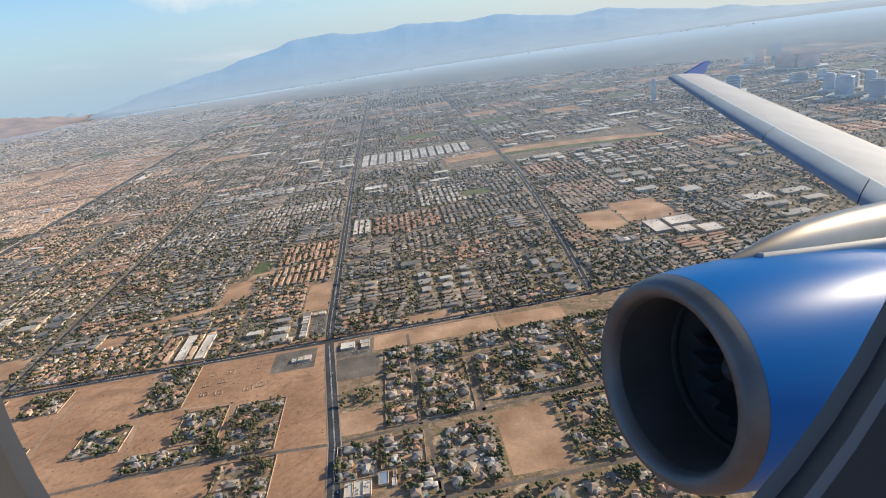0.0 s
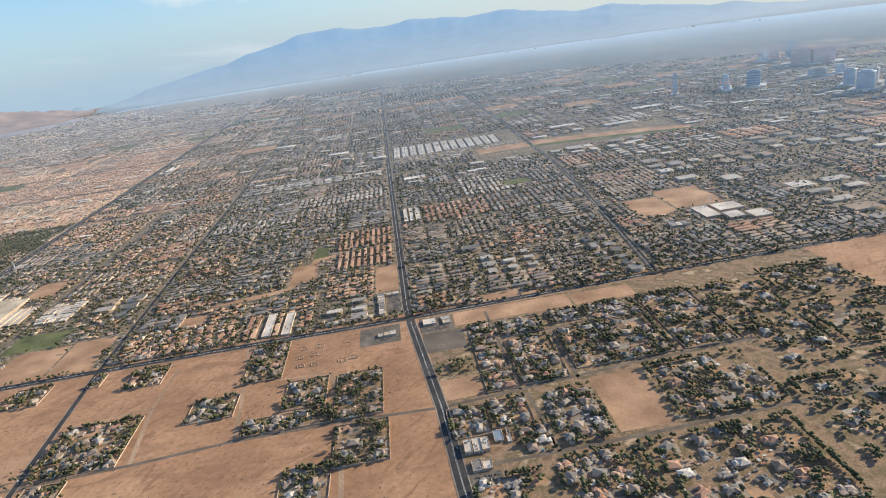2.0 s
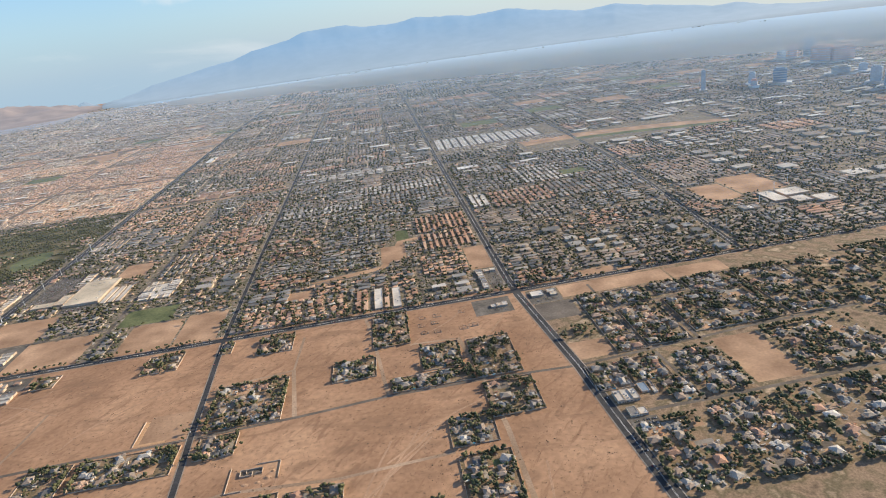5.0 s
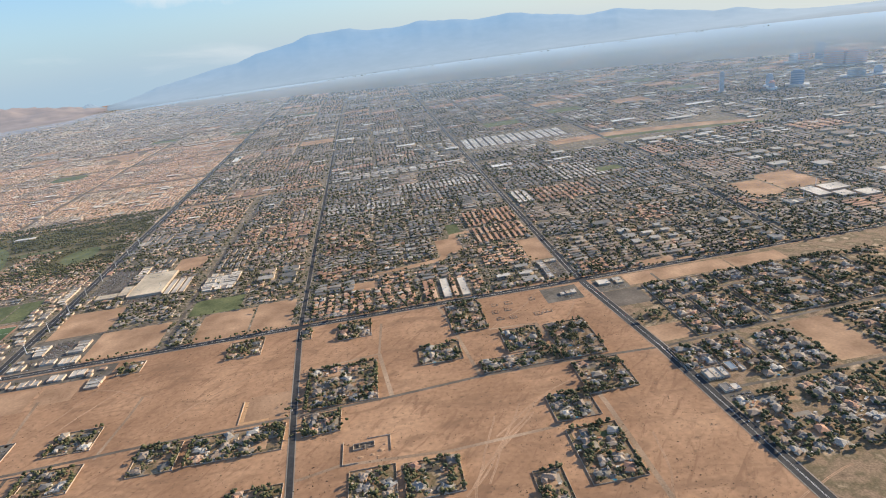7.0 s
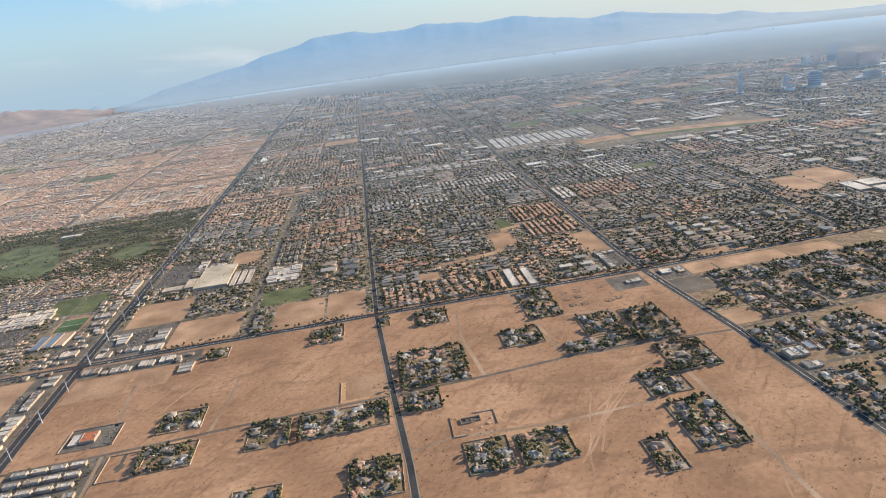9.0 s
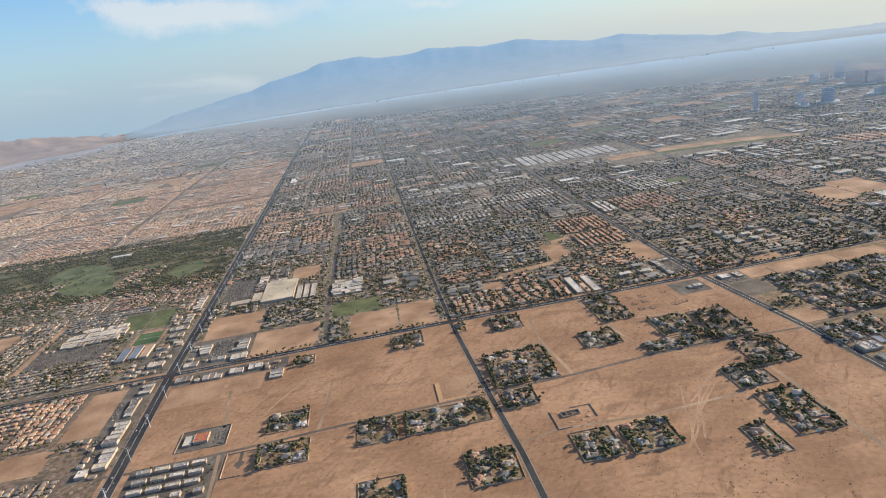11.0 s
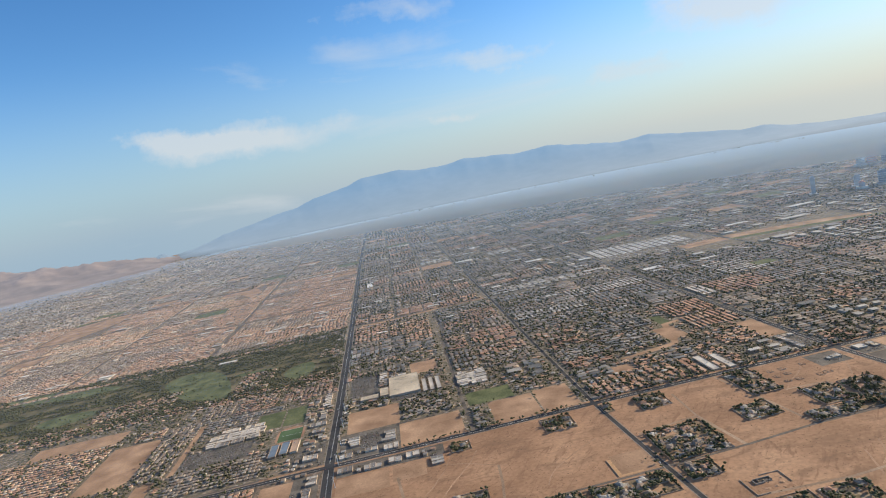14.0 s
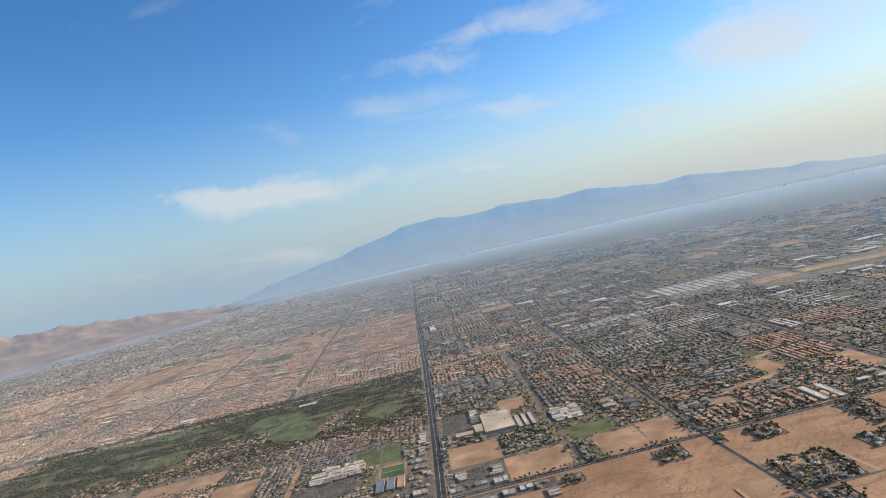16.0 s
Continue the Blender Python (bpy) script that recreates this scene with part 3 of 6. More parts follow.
DIRT = [([(-126, -4), (-120, -40), (-111, -122)], 2.6), ([(-57, -62), (-48, -123), (-44, -176), (-42, -300)], 3.0), ([(-178, -68), (-171, -128)], 3.0), ([(-228, -194), (-203, -188), (-140, -193), (-76, -189)], 2.4),
        ([(-433, -50), (-424, -138), (-418, -260)], 2.4), ([(-358, -138), (-352, -96), (-350, -70)], 2.2), ([(-175, -18), (-178, -68), (-232, -75)], 2.2), ([(-93, -60), (-57, -63)], 2.0)]

CROSSINGS = (-495, -244, 0, 206)


def kerb_runs(key, line):
    """The stretches of a road between its crossings."""
    if key == "cross":
        cuts = [-1000] + [c for x in CROSSINGS for c in (x - 8, x + 8)] + [700]
        at = lambda x: next((x, y0 + (y1 - y0) * (x - x0) / (x1 - x0)) for (x0, y0), (x1, y1) in zip(line, line[1:]) if x0 <= x <= x1)
        return [[at(p)] + [q for q in line if p < q[0] < e] + [at(e)] for p, e in zip(cuts[::2], cuts[1::2])]
    return [[q for q in line if q[1] < -6] + [(line[[q[1] > -6 for q in line].index(True) - 1][0] * 0 + near_x(line, -6), -6)], [(near_x(line, 8), 8)] + [q for q in line if q[1] > 8]]


def near_x(line, y):
    for (x0, y0), (x1, y1) in zip(line, line[1:]):
        if y0 <= y <= y1:
            return x0 + (x1 - x0) * (y - y0) / (y1 - y0)
    return line[0][0]


for level, (key, (line, width)) in enumerate(MAJOR.items()):
    band("road_" + key, line, width, 0.050 + 0.004 * level, ASPHALT, "wide dark asphalt arterial road with pale edges")
    for run in kerb_runs(key, line):
        if len(run) < 2 or run[0] == run[-1]:
            continue
        for side in (-1, 1):
            s = side * (width / 2 + 0.4)
            off = [(x, y + s) if key == "cross" else (x + s, y) for x, y in run]
            band("pavement_" + key, off, 0.6, 0.13, CONCRETE, "pale raised concrete pavement along the arterial road", "pavement")
        if width > 6:
            for s in (-0.22, 0.22):
                band("lane_line_" + key, [(x, y + s) if key == "cross" else (x + s, y) for x, y in run], 0.14, 0.076, PAINT, "worn pale centre line on the road", "road marking")
for k, (line, width) in enumerate(MINOR):
    band("road_minor_%d" % k, line, width, 0.045, STREET, "narrow worn grey asphalt street")
for k, (line, width) in enumerate(DIRT):
    band("road_dirt_%d" % k, line, width, 0.03, DIRT_ROAD, "graded pale dirt road over the desert")
GRID_X = [-1750, -1500, -1250, -1000, -748, 490, 735, 980, 1230, 1480]
GRID_Y = [525, 785, 1050, 1310, 1570, 1830, 2090, 2350]
for k, x in enumerate(GRID_X):
    y0 = 470 if x < 0 else 20
    band("road_north_%d" % k, [(x, y0), (x, 2600)], 5.0, 0.04, STREET, "straight grey asphalt road through the suburbs")
for k, y in enumerate(GRID_Y):
    band("road_across_%d" % k, [(-1900 - y * 0.4, y), (1100 + y * 0.5, y + 10)], 5.0, 0.035, STREET, "straight grey asphalt cross road through the suburbs")

# town land north of the cross road, west of the third road, and the strip of yards in the east
flat("town_ground_north", [(-1000, 4), (700, 16), (1800, 1400), (3300, 3300), (2000, 3900), (-1600, 3900), (-3200, 3000), (-2300, 1400)], 0.012, TOWN, "built-up land of yards, gravel and shrubs", "ground")
flat("town_ground_suburbs", [(-520, 490), (-520, 1150), (-760, 1150), (-790, 1400), (-1250, 1700), (-2100, 1650), (-1500, 700), (-1170, 560), (-836, 522)], 0.016, TOWN_WEST, "sunlit streets and gravel yards of the western suburbs", "ground")
flat("town_ground_west", rect(-1000, -500, -172, -4), 0.012, TOWN_WEST, "built-up land of yards, gravel and shrubs", "ground")
flat("town_ground_east", [(30, -330), (330, -330), (330, 4), (8, -4)], 0.012, YARD, "gravel yards and planted gardens of large plots", "ground")

# ---- open lots, parks ----
OPEN = []           # rectangles kept free of houses


def lot(x0, x1, y0, y1, mat=None, keep=True, label="bare graded vacant lot of orange sand", category="vacant lot", z=0.028):
    if keep:
        OPEN.append((x0, x1, y0, y1))
    return flat("vacant_lot" if mat in (None, LOT) else "lawn", rect(x0, x1, y0, y1), z, mat or LOT, label, category)


for r in ((-26, -5, 62, 124), (35, 126, -26, -4), (63, 94, 6, 20), (128, 176, -26, -6), (251, 289, 138, 198), (292, 344, 148, 216), (-482, -427, 62, 120), (-430, -366, 8, 60),
          (-336, -290, 8, 62), (-288, -252, 8, 66), (-760, -705, 64, 178), (-875, -764, 200, 236), (-690, -672, 8, 58), (-663, -657, 62, 188), (-555, -520, -82, -12), (-618, -552, -120, -90), (15, 41, -121, -98), (105, 136, -178, -124),
          (-486, -440, -62, -29), (-437, -408, -56, -28), (-408, -374, 204, 248), (-110, -84, 120, 165), (-200, -176, 60, 78)):
    lot(*r)
lot(9, 39, -60, -31, STREET, label="grey gravelled open plot")
lot(-268, -239, -127, -98, None, label="freshly graded pale sand plot", z=0.034)
for r in ((-354, -306, 64, 100), (-590, -560, 130, 178), (-558, -534, 128, 180), (-92, -78, 172, 215), (150, 185, 348, 372)):
    lot(*r, GRASS, label="mown green sports lawn", category="lawn")
lot(-557, -532, 84, 115, TURF, label="bright green turf playing field with pale lines", category="playing field")
for y in (84.6, 99.6, 114.6):
    band("field_line", [(-556, y), (-533, y)], 0.35, 0.06, PAINT, "white painted line on the playing field", "field line")
band("wash_diagonal", [(-178, 92), (-109, 106), (-96, 140), (-88, 176), (-60, 180)], 9, 0.03, LOT, "pale sandy dry wash between the houses", "wash")
band("wash_long", [(-480, 524), (-400, 521), (-330, 538), (-257, 535)], 10, 0.055, LOT, "pale sandy dry wash between the houses", "wash")
band("wash_wide", [(150, 590), (230, 596), (319, 582), (420, 556), (491, 520)], 42, 0.055, LOT, "wide sandy flood channel", "wash")
band("wash_green", [(240, 570), (330, 556), (430, 530), (520, 500)], 20, 0.075, GRASS, "dry grass along the flood channel", "grass")
flat("bare_land_far", [(-1330, 1080), (-1335, 1280), (-1250, 1330), (-1170, 1450), (-1190, 1320), (-1180, 1210), (-1245, 1060)], 0.06, LOT, "broad tan strip of undeveloped desert", "vacant lot")
flat("bare_land_near", [(-1270, 830), (-1275, 890), (-1210, 920), (-1215, 835)], 0.06, LOT, "broad tan strip of undeveloped desert", "vacant lot")
flat("park_far", [(-1345, 1290), (-1370, 1450), (-1240, 1430), (-1220, 1350), (-1270, 1335)], 0.055, GRASS, "distant green park between the suburbs", "lawn")
flat("bare_land_corner", [(-990, 1370), (-980, 1450), (-945, 1355)], 0.06, LOT, "small bright triangle of bare ground", "vacant lot")
flat("bare_land_mid", [(-850, 1240), (-828, 1340), (-785, 1220), (-800, 1150)], 0.06, LOT, "bright patch of bare graded ground", "vacant lot")
flat("golf_course", [(-1150, 330), (-960, 308), (-757, 268), (-657, 280), (-517, 266), (-522, 487), (-696, 520), (-836, 522), (-996, 540), (-1180, 570)], 0.03, ROUGH, "dry golf course rough between the fairways", "golf course")
FAIRWAYS = [[(-790, 420), (-766, 462), (-700, 435), (-655, 318), (-660, 272), (-722, 310), (-762, 372)], [(-594, 334), (-572, 372), (-546, 370), (-541, 320), (-562, 290)],
            [(-676, 392), (-603, 384), (-600, 364), (-660, 370)], [(-955, 350), (-925, 380), (-860, 368), (-858, 342), (-905, 320)], [(-1110, 556), (-965, 528), (-850, 466), (-928, 456), (-1050, 490)]]
for pts in FAIRWAYS:
    # rounded outlines: each corner cut twice
    for _ in range(3):
        pts = [q for (x0, y0), (x1, y1) in zip(pts, pts[1:] + pts[:1]) for q in ((x0 * 0.75 + x1 * 0.25, y0 * 0.75 + y1 * 0.25), (x0 * 0.25 + x1 * 0.75, y0 * 0.25 + y1 * 0.75))]
    flat("fairway", pts, 0.036, GRASS, "mown green golf fairway with rounded edges", "fairway")


def in_fairway(x, y):
    """Whether a place lies on mown grass of the golf course."""
    for pts in FAIRWAYS:
        inside = False
        for (x0, y0), (x1, y1) in zip(pts, pts[1:] + pts[:1]):
            if (y0 > y) != (y1 > y) and x < x0 + (x1 - x0) * (y - y0) / (y1 - y0):
                inside = not inside
        if inside:
            return True
    return False


GOLF = (-1150, -520, 285, 500)
OPEN += [GOLF, (140, 500, 510, 620), (-90, -60, 176, 184), (-1340, -1175, 1060, 1330), (-1280, -1210, 830, 920), (-850, -785, 1150, 1300)]
GOLF_HOMES = ((-690, -508, 252, 284), (-652, -600, 292, 372), (-560, -508, 284, 300), (-850, -740, 296, 362), (-840, -705, 256, 286), (-1000, -850, 250, 300), (-540, -508, 374, 420))


# ---- houses ----
def hip_roof(bm, x0, x1, y0, y1, z, h, over=0.25, slot=0, soffit=False):
    """A hipped roof with eaves over a rectangle."""
    x0, x1, y0, y1 = x0 - over, x1 + over, y0 - over, y1 + over
    e = [bm.verts.new(p) for p in ((x0, y0, z), (x1, y0, z), (x1, y1, z), (x0, y1, z))]
    if x1 - x0 >= y1 - y0:
        k, m = (y1 - y0) / 2, (y0 + y1) / 2
        a, b = bm.verts.new((x0 + k, m, z + h)), bm.verts.new((x1 - k - 0.01, m, z + h))
        faces = [(e[0], e[1], b, a), (e[2], e[3], a, b), (e[1], e[2], b), (e[3], e[0], a)]
    else:
        k, m = (x1 - x0) / 2, (x0 + x1) / 2
        a, b = bm.verts.new((m, y0 + k, z + h)), bm.verts.new((m, y1 - k - 0.01, z + h))
        faces = [(e[1], e[2], b, a), (e[3], e[0], a, b), (e[0], e[1], a), (e[2], e[3], b)]
    if soffit:
        faces.append((e[3], e[2], e[1], e[0]))
    for f in faces:
        bm.faces.new(f).material_index = slot
    return bm


def walls_of(bm, wings, tall, slot=0):
    for x0, x1, y0, y1 in wings:
        e = [bm.verts.new((x, y, 0)) for x, y in rect(x0, x1, y0, y1)]
        g = [bm.verts.new((x, y, tall)) for x, y in rect(x0, x1, y0, y1)]
        for i in range(4):
            j = (i + 1) % 4
            bm.faces.new((e[i], e[j], g[j], g[i])).material_index = slot
    return bm


# wings of each plan, wall height, roof height
PLANS = [([(-2.3, 2.3, -2.7, 1.7), (-0.2, 2.3, 1.7, 3.1)], 1.7, 0.75), ([(-2.4, 2.4, -2.2, 2.0), (-2.4, -0.4, 2.0, 3.0)], 1.05, 0.7),
         ([(-2.2, 2.2, -2.8, 2.6)], 1.75, 0.8), ([(-2.45, 2.45, -1.9, 1.8), (0.5, 2.45, -3.1, -1.9)], 1.15, 0.7)]


def plan_arrays(k, simple=False):
    wings, tall, rise = PLANS[k]
    wings = wings[:1] if simple else wings
    bm = walls_of(bmesh.new(), wings, tall, 0)
    for i, w in enumerate(wings):
        hip_roof(bm, *w, tall - 0.02 * i, rise * (1 - 0.25 * i), slot=1)
    return arrays(bm)


HOUSE = [plan_arrays(k) for k in range(4)]
HOUSE_FAR = [plan_arrays(k, True) for k in range(4)]


def block_arrays(parapet=True):
    """A flat-roofed block one unit wide and deep with parapet: slot 0 walls, 1 roof."""
    bm = walls_of(bmesh.new(), [(-0.5, 0.5, -0.5, 0.5)], 1.0, 0)
    bm.faces.new([bm.verts.new((x, y, 0.96)) for x, y in rect(-0.48, 0.48, -0.48, 0.48)]).material_index = 1
    return arrays(bm)


BLOCKS = block_arrays()


def clump(bm, centre, r, seed, squash=0.8):
    """A ragged leaf clump."""
    rng = random.Random(seed)
    res = bmesh.ops.create_icosphere(bm, subdivisions=1, radius=r, matrix=Matrix.Translation(centre) @ Matrix.Diagonal((1, 1, squash, 1)))
    for v in res["verts"]:
        v.co = Vector(centre) + (v.co - Vector(centre)) * rng.uniform(0.62, 1.3)


def tree_arrays(seed, lobes):
    rng = random.Random(seed)
    bm = bmesh.new()
    for i in range(lobes):
        a = rng.uniform(0, 6.28)
        d = 0.55 * math.sqrt(rng.random()) if lobes > 1 else 0
        clump(bm, (d * math.cos(a), d * math.sin(a), rng.uniform(0.75, 1.25)), rng.uniform(0.38, 0.6), seed * 31 + i)
    return arrays(bm)


def tuft_arrays(seed):
    """A small ragged eight-faced tuft for planting far off."""
    rg = random.Random(seed)
    j = lambda: rg.uniform(0.75, 1.25)
    v = [(0.6 * j(), 0.1, 0.7), (0.05, 0.6 * j(), 0.8), (-0.6 * j(), -0.05, 0.75), (0.0, -0.6 * j(), 0.7), (0.08, 0.05, 1.3 * j()), (0, 0, 0.05)]
    f = [(0, 1, 4), (1, 2, 4), (2, 3, 4), (3, 0, 4), (1, 0, 5), (2, 1, 5), (3, 2, 5), (0, 3, 5)]
    return np.array(v), [list(q) for q in f], [0] * 8


TREES = [tree_arrays(s, 2) for s in range(5)]
TREES_FAR = [tuft_arrays(20 + s) for s in range(4)]

house_rows = {k: ([[] for _ in range(4)], [[] for _ in range(4)]) for k in TILES}      # near plans, far plans
block_rows = {"white": [], "bright": [], "tan": [], "terracotta": [], "grey": []}
tree_rows, tree_far_rows = [[] for _ in TREES], [[] for _ in TREES_FAR]
rng = random.Random(5)


WASHES = [((-178, 92), (-109, 106), 9), ((-109, 106), (-96, 140), 9), ((-96, 140), (-88, 176), 9), ((-480, 524), (-400, 521), 10), ((-400, 521), (-257, 535), 10)]


def is_open(x, y, pad=1.5):
    if any(a - pad < x < b + pad and c - pad < y < d + pad for a, b, c, d in OPEN):
        return True
    for (x0, y0), (x1, y1), w in WASHES:
        u = max(0.0, min(1.0, ((x - x0) * (x1 - x0) + (y - y0) * (y1 - y0)) / ((x1 - x0) ** 2 + (y1 - y0) ** 2)))
        if math.hypot(x - x0 - u * (x1 - x0), y - y0 - u * (y1 - y0)) < w / 2 + pad:
            return True
    return False


def road_x(line, y):
    for (x0, y0), (x1, y1) in zip(line, line[1:]):
        if y0 <= y <= y1:
            return x0 + (x1 - x0) * (y - y0) / (y1 - y0)
    return 1e9


def on_road(x, y, pad=3.0):
    for key in ("main", "second", "third", "east"):
        line, w = MAJOR[key]
        if abs(x - road_x(line, y)) < w / 2 + pad:
            return True
    if y > 470 and min(abs(x - g) for g in GRID_X) < 2.5 + pad:
        return True
    if y > 500 and min(abs(y - g - 4) for g in GRID_Y) < 4 + pad:
        return True
    return (3 > y - 1 > -3 - pad) or abs(x + 359) < 2 + pad and 0 < y < 520


def add_tree(x, y, s):
    if not visible(x, y) or is_open(x, y, 0.4) or on_road(x, y, 0.6):
        return
    far = y > 230
    rows, k = (tree_far_rows, rng.randrange(4)) if far else (tree_rows, rng.randrange(5))
    s = s * (1.6 if far else 1.35)
    rows[k].append((x, y, 0, rng.uniform(0, 6.3), s, s, s * rng.uniform(0.8, 1.2)))


def add_house(x, y, turn, pal, size=1.0, askew=0.08):
    if not visible(x, y) or is_open(x, y) or on_road(x, y):
        return
    k = rng.randrange(4)
    s = rng.uniform(0.80, 1.02) * size
    turn += rng.uniform(-askew, askew)
    if rng.random() < 0.22:
        pal = rng.choice(("tan", "grey", "grey", "tan", "white"))
    house_rows[pal][1 if y > 560 else 0][k].append((x, y, 0, turn, s * rng.uniform(0.85, 1.2), s * rng.uniform(0.8, 1.15), s * rng.uniform(0.75, 1.1) / size ** 0.5))


def home_cell(x0, x1, y0, y1, along, pal, trees=0.5, lotw=5.1, pitch=13.6, gap=0.03, size=1.0, bend=0.0, askew=0.08):
    """A cell of back-to-back homes along parallel streets, which may bend."""
    lotw, pitch = lotw * rng.uniform(0.92, 1.15), pitch * rng.uniform(0.9, 1.15)
    a0, a1, b0, b1 = (x0, x1, y0, y1) if along == "x" else (y0, y1, x0, x1)
    n = max(1, round((b1 - b0) / pitch))
    p = (b1 - b0) / n
    phase, wave = rng.uniform(0, 6.28), rng.uniform(0.06, 0.11)
    for i in range(n):
        mid = b0 + p * (i + 0.5)
        for side in (-1, 1):
            a = a0 + lotw * 0.5
            while a < a1 - 1:
                swing = bend * math.sin(a * wave + phase)
                b = mid + side * (p * 0.235) + swing
                lean = math.atan(bend * wave * math.cos(a * wave + phase))
                if rng.random() > gap and b0 + 1 < b < b1 - 1:
                    j = rng.uniform(-0.5, 0.5)
                    x, y = (a, b + j) if along == "x" else (b + j, a)
                    turn = (lean if along == "x" else -lean) + (0 if side > 0 else math.pi) + (0 if along == "x" else -math.pi / 2)
                    add_house(x, y, turn, pal, size, askew)
                if rng.random() < trees:
                    q = rng.choice((0.0, 0.03, 0.03, 0.42, 0.44))
                    tx, ty = (a + rng.uniform(-2, 2), mid + swing + side * p * q + rng.uniform(-0.8, 0.8))
                    add_tree(*((tx, ty) if along == "x" else (ty, tx)), rng.uniform(0.9, 1.9) * size)
                a += lotw
    if bend == 0:
        streets.append((x0, x1, y0, y1, along, n))


def pieces(a, b, least, most):
    """Splits a stretch into uneven pieces."""
    n = max(1, round((b - a) / rng.uniform(least, most)))
    cuts = [a] + [a + (b - a) * (i + rng.uniform(-0.22, 0.22)) / n for i in range(1, n)] + [b]
    return list(zip(cuts, cuts[1:]))


def quarter(x0, x1, y0, y1, along, pal, trees=0.9, far=1.0):
    """A quarter of smaller estates, each of its own kind: rows of homes, terraces, bending closes under trees."""
    for u0, u1 in pieces(x0, x1, 34 * far, 62 * far):
        for v0, v1 in pieces(y0, y1, 30 * far, 52 * far):
            q, way = rng.random(), along if rng.random() < 0.65 else ("y" if along == "x" else "x")
            tint = pal if rng.random() < 0.7 else rng.choice(("tan", "pink", "terracotta", "tan") if x0 < -240 else ("tan", "grey", "grey", "terracotta"))
            r = (u0 + 1.2, u1 - 1.2, v0 + 1.0, v1 - 1.0)
            if q < 0.50:
                home_cell(*r, way, tint, trees=trees * 0.75, gap=0.05, size=far, lotw=5.1 * far, pitch=13.4 * far)
            elif q < 0.73:
                bar_cell(*r, way, tint, width=rng.uniform(3.2, 4.4) * far, gap=rng.uniform(2.4, 4.0) * far, length=rng.uniform(12, 24) * far)
            elif q < 0.93:
                home_cell(*r, way, tint, trees=trees * 1.7, gap=0.14, size=far * 1.08, lotw=5.6 * far, pitch=14.5 * far, bend=rng.uniform(1.5, 4.0), askew=0.5)
            elif q < 0.965:
                block_cell(*r, rng.choice(("white", "tan", "grey")), rng.choice((12, 16)))
            else:
                home_cell(*r, way, tint, trees=trees * 2.2, gap=0.35, size=far * 1.25, lotw=7 * far, pitch=16 * far, bend=2.0, askew=0.8)


def bar_cell(x0, x1, y0, y1, along, pal, width=3.2, gap=3.6, length=13.0):
    """A cell of parallel long homes or flats, end to end in rows."""
    a0, a1, b0, b1 = (x0, x1, y0, y1) if along == "x" else (y0, y1, x0, x1)
    n, m = max(1, round((a1 - a0) / (length + 3))), max(1, round((b1 - b0) / (width + gap)))
    for i in range(n):
        for j in range(m):
            a, b = a0 + (i + 0.5) * (a1 - a0) / n, b0 + (j + 0.5) * (b1 - b0) / m
            x, y = (a, b) if along == "x" else (b, a)
            if visible(x, y) and not is_open(x, y, 2) and not on_road(x, y, 2):
                k = (a1 - a0) / n - 3
                house_rows[pal][0][2].append((x, y, 0, 0 if along == "y" else math.pi / 2, width / 4.0, k / 5.4 * rng.uniform(0.85, 1), rng.uniform(0.8, 1.0)))
                if rng.random() < 0.6:
                    add_tree(x + rng.uniform(-4, 4), y + rng.uniform(-4, 4), rng.uniform(0.7, 1.3))


def block_cell(x0, x1, y0, y1, pal, big=14.0):
    """A cell of flat-roofed commercial blocks."""
    nx, ny = max(1, round((x1 - x0) / (big * 1.5))), max(1, round((y1 - y0) / (big * 1.3)))
    for i in range(nx):
        for j in range(ny):
            if rng.random() < 0.8:
                x, y = x0 + (i + 0.5) * (x1 - x0) / nx, y0 + (j + 0.5) * (y1 - y0) / ny
                if visible(x, y) and not is_open(x, y, big * 0.3) and not on_road(x, y, big * 0.4):
                    w, d = (x1 - x0) / nx * rng.uniform(0.45, 0.78), (y1 - y0) / ny * rng.uniform(0.35, 0.7)
                    block_rows[pal].append((x, y, 0, 0, w, d, rng.uniform(1.6, 3.0)))
    for _ in range(int((x1 - x0) * (y1 - y0) / 160)):
        add_tree(rng.uniform(x0, x1), rng.uniform(y0, y1), rng.uniform(0.6, 1.1))


streets = []
# named quarters near the flight line
QUARTERS = [(216, 300, 16, 90, "y", "tan"), (302, 420, 18, 82, "x", "tan"), (216, 250, 96, 200, "y", "tan"),
            (360, 420, 90, 210, "y", "grey"), (252, 296, 204, 222, "x", "tan"), (8, 66, 6, 108, "x", "tan"), (70, 128, 22, 108, "x", "tan"),
            (130, 202, 10, 112, "x", "tan"), (8, 110, 119, 166, "x", "tan"), (112, 214, 124, 174, "y", "tan"), (8, 112, 176, 228, "x", "tan"),
            (114, 224, 186, 232, "y", "grey"), (8, 90, 326, 400, "x", "grey"), (8, 228, 424, 505, "y", "grey"), (-72, -28, 8, 118, "y", "pink"),
            (-136, -80, 8, 88, "y", "pink"), (-238, -140, 8, 58, "y", "pink")]
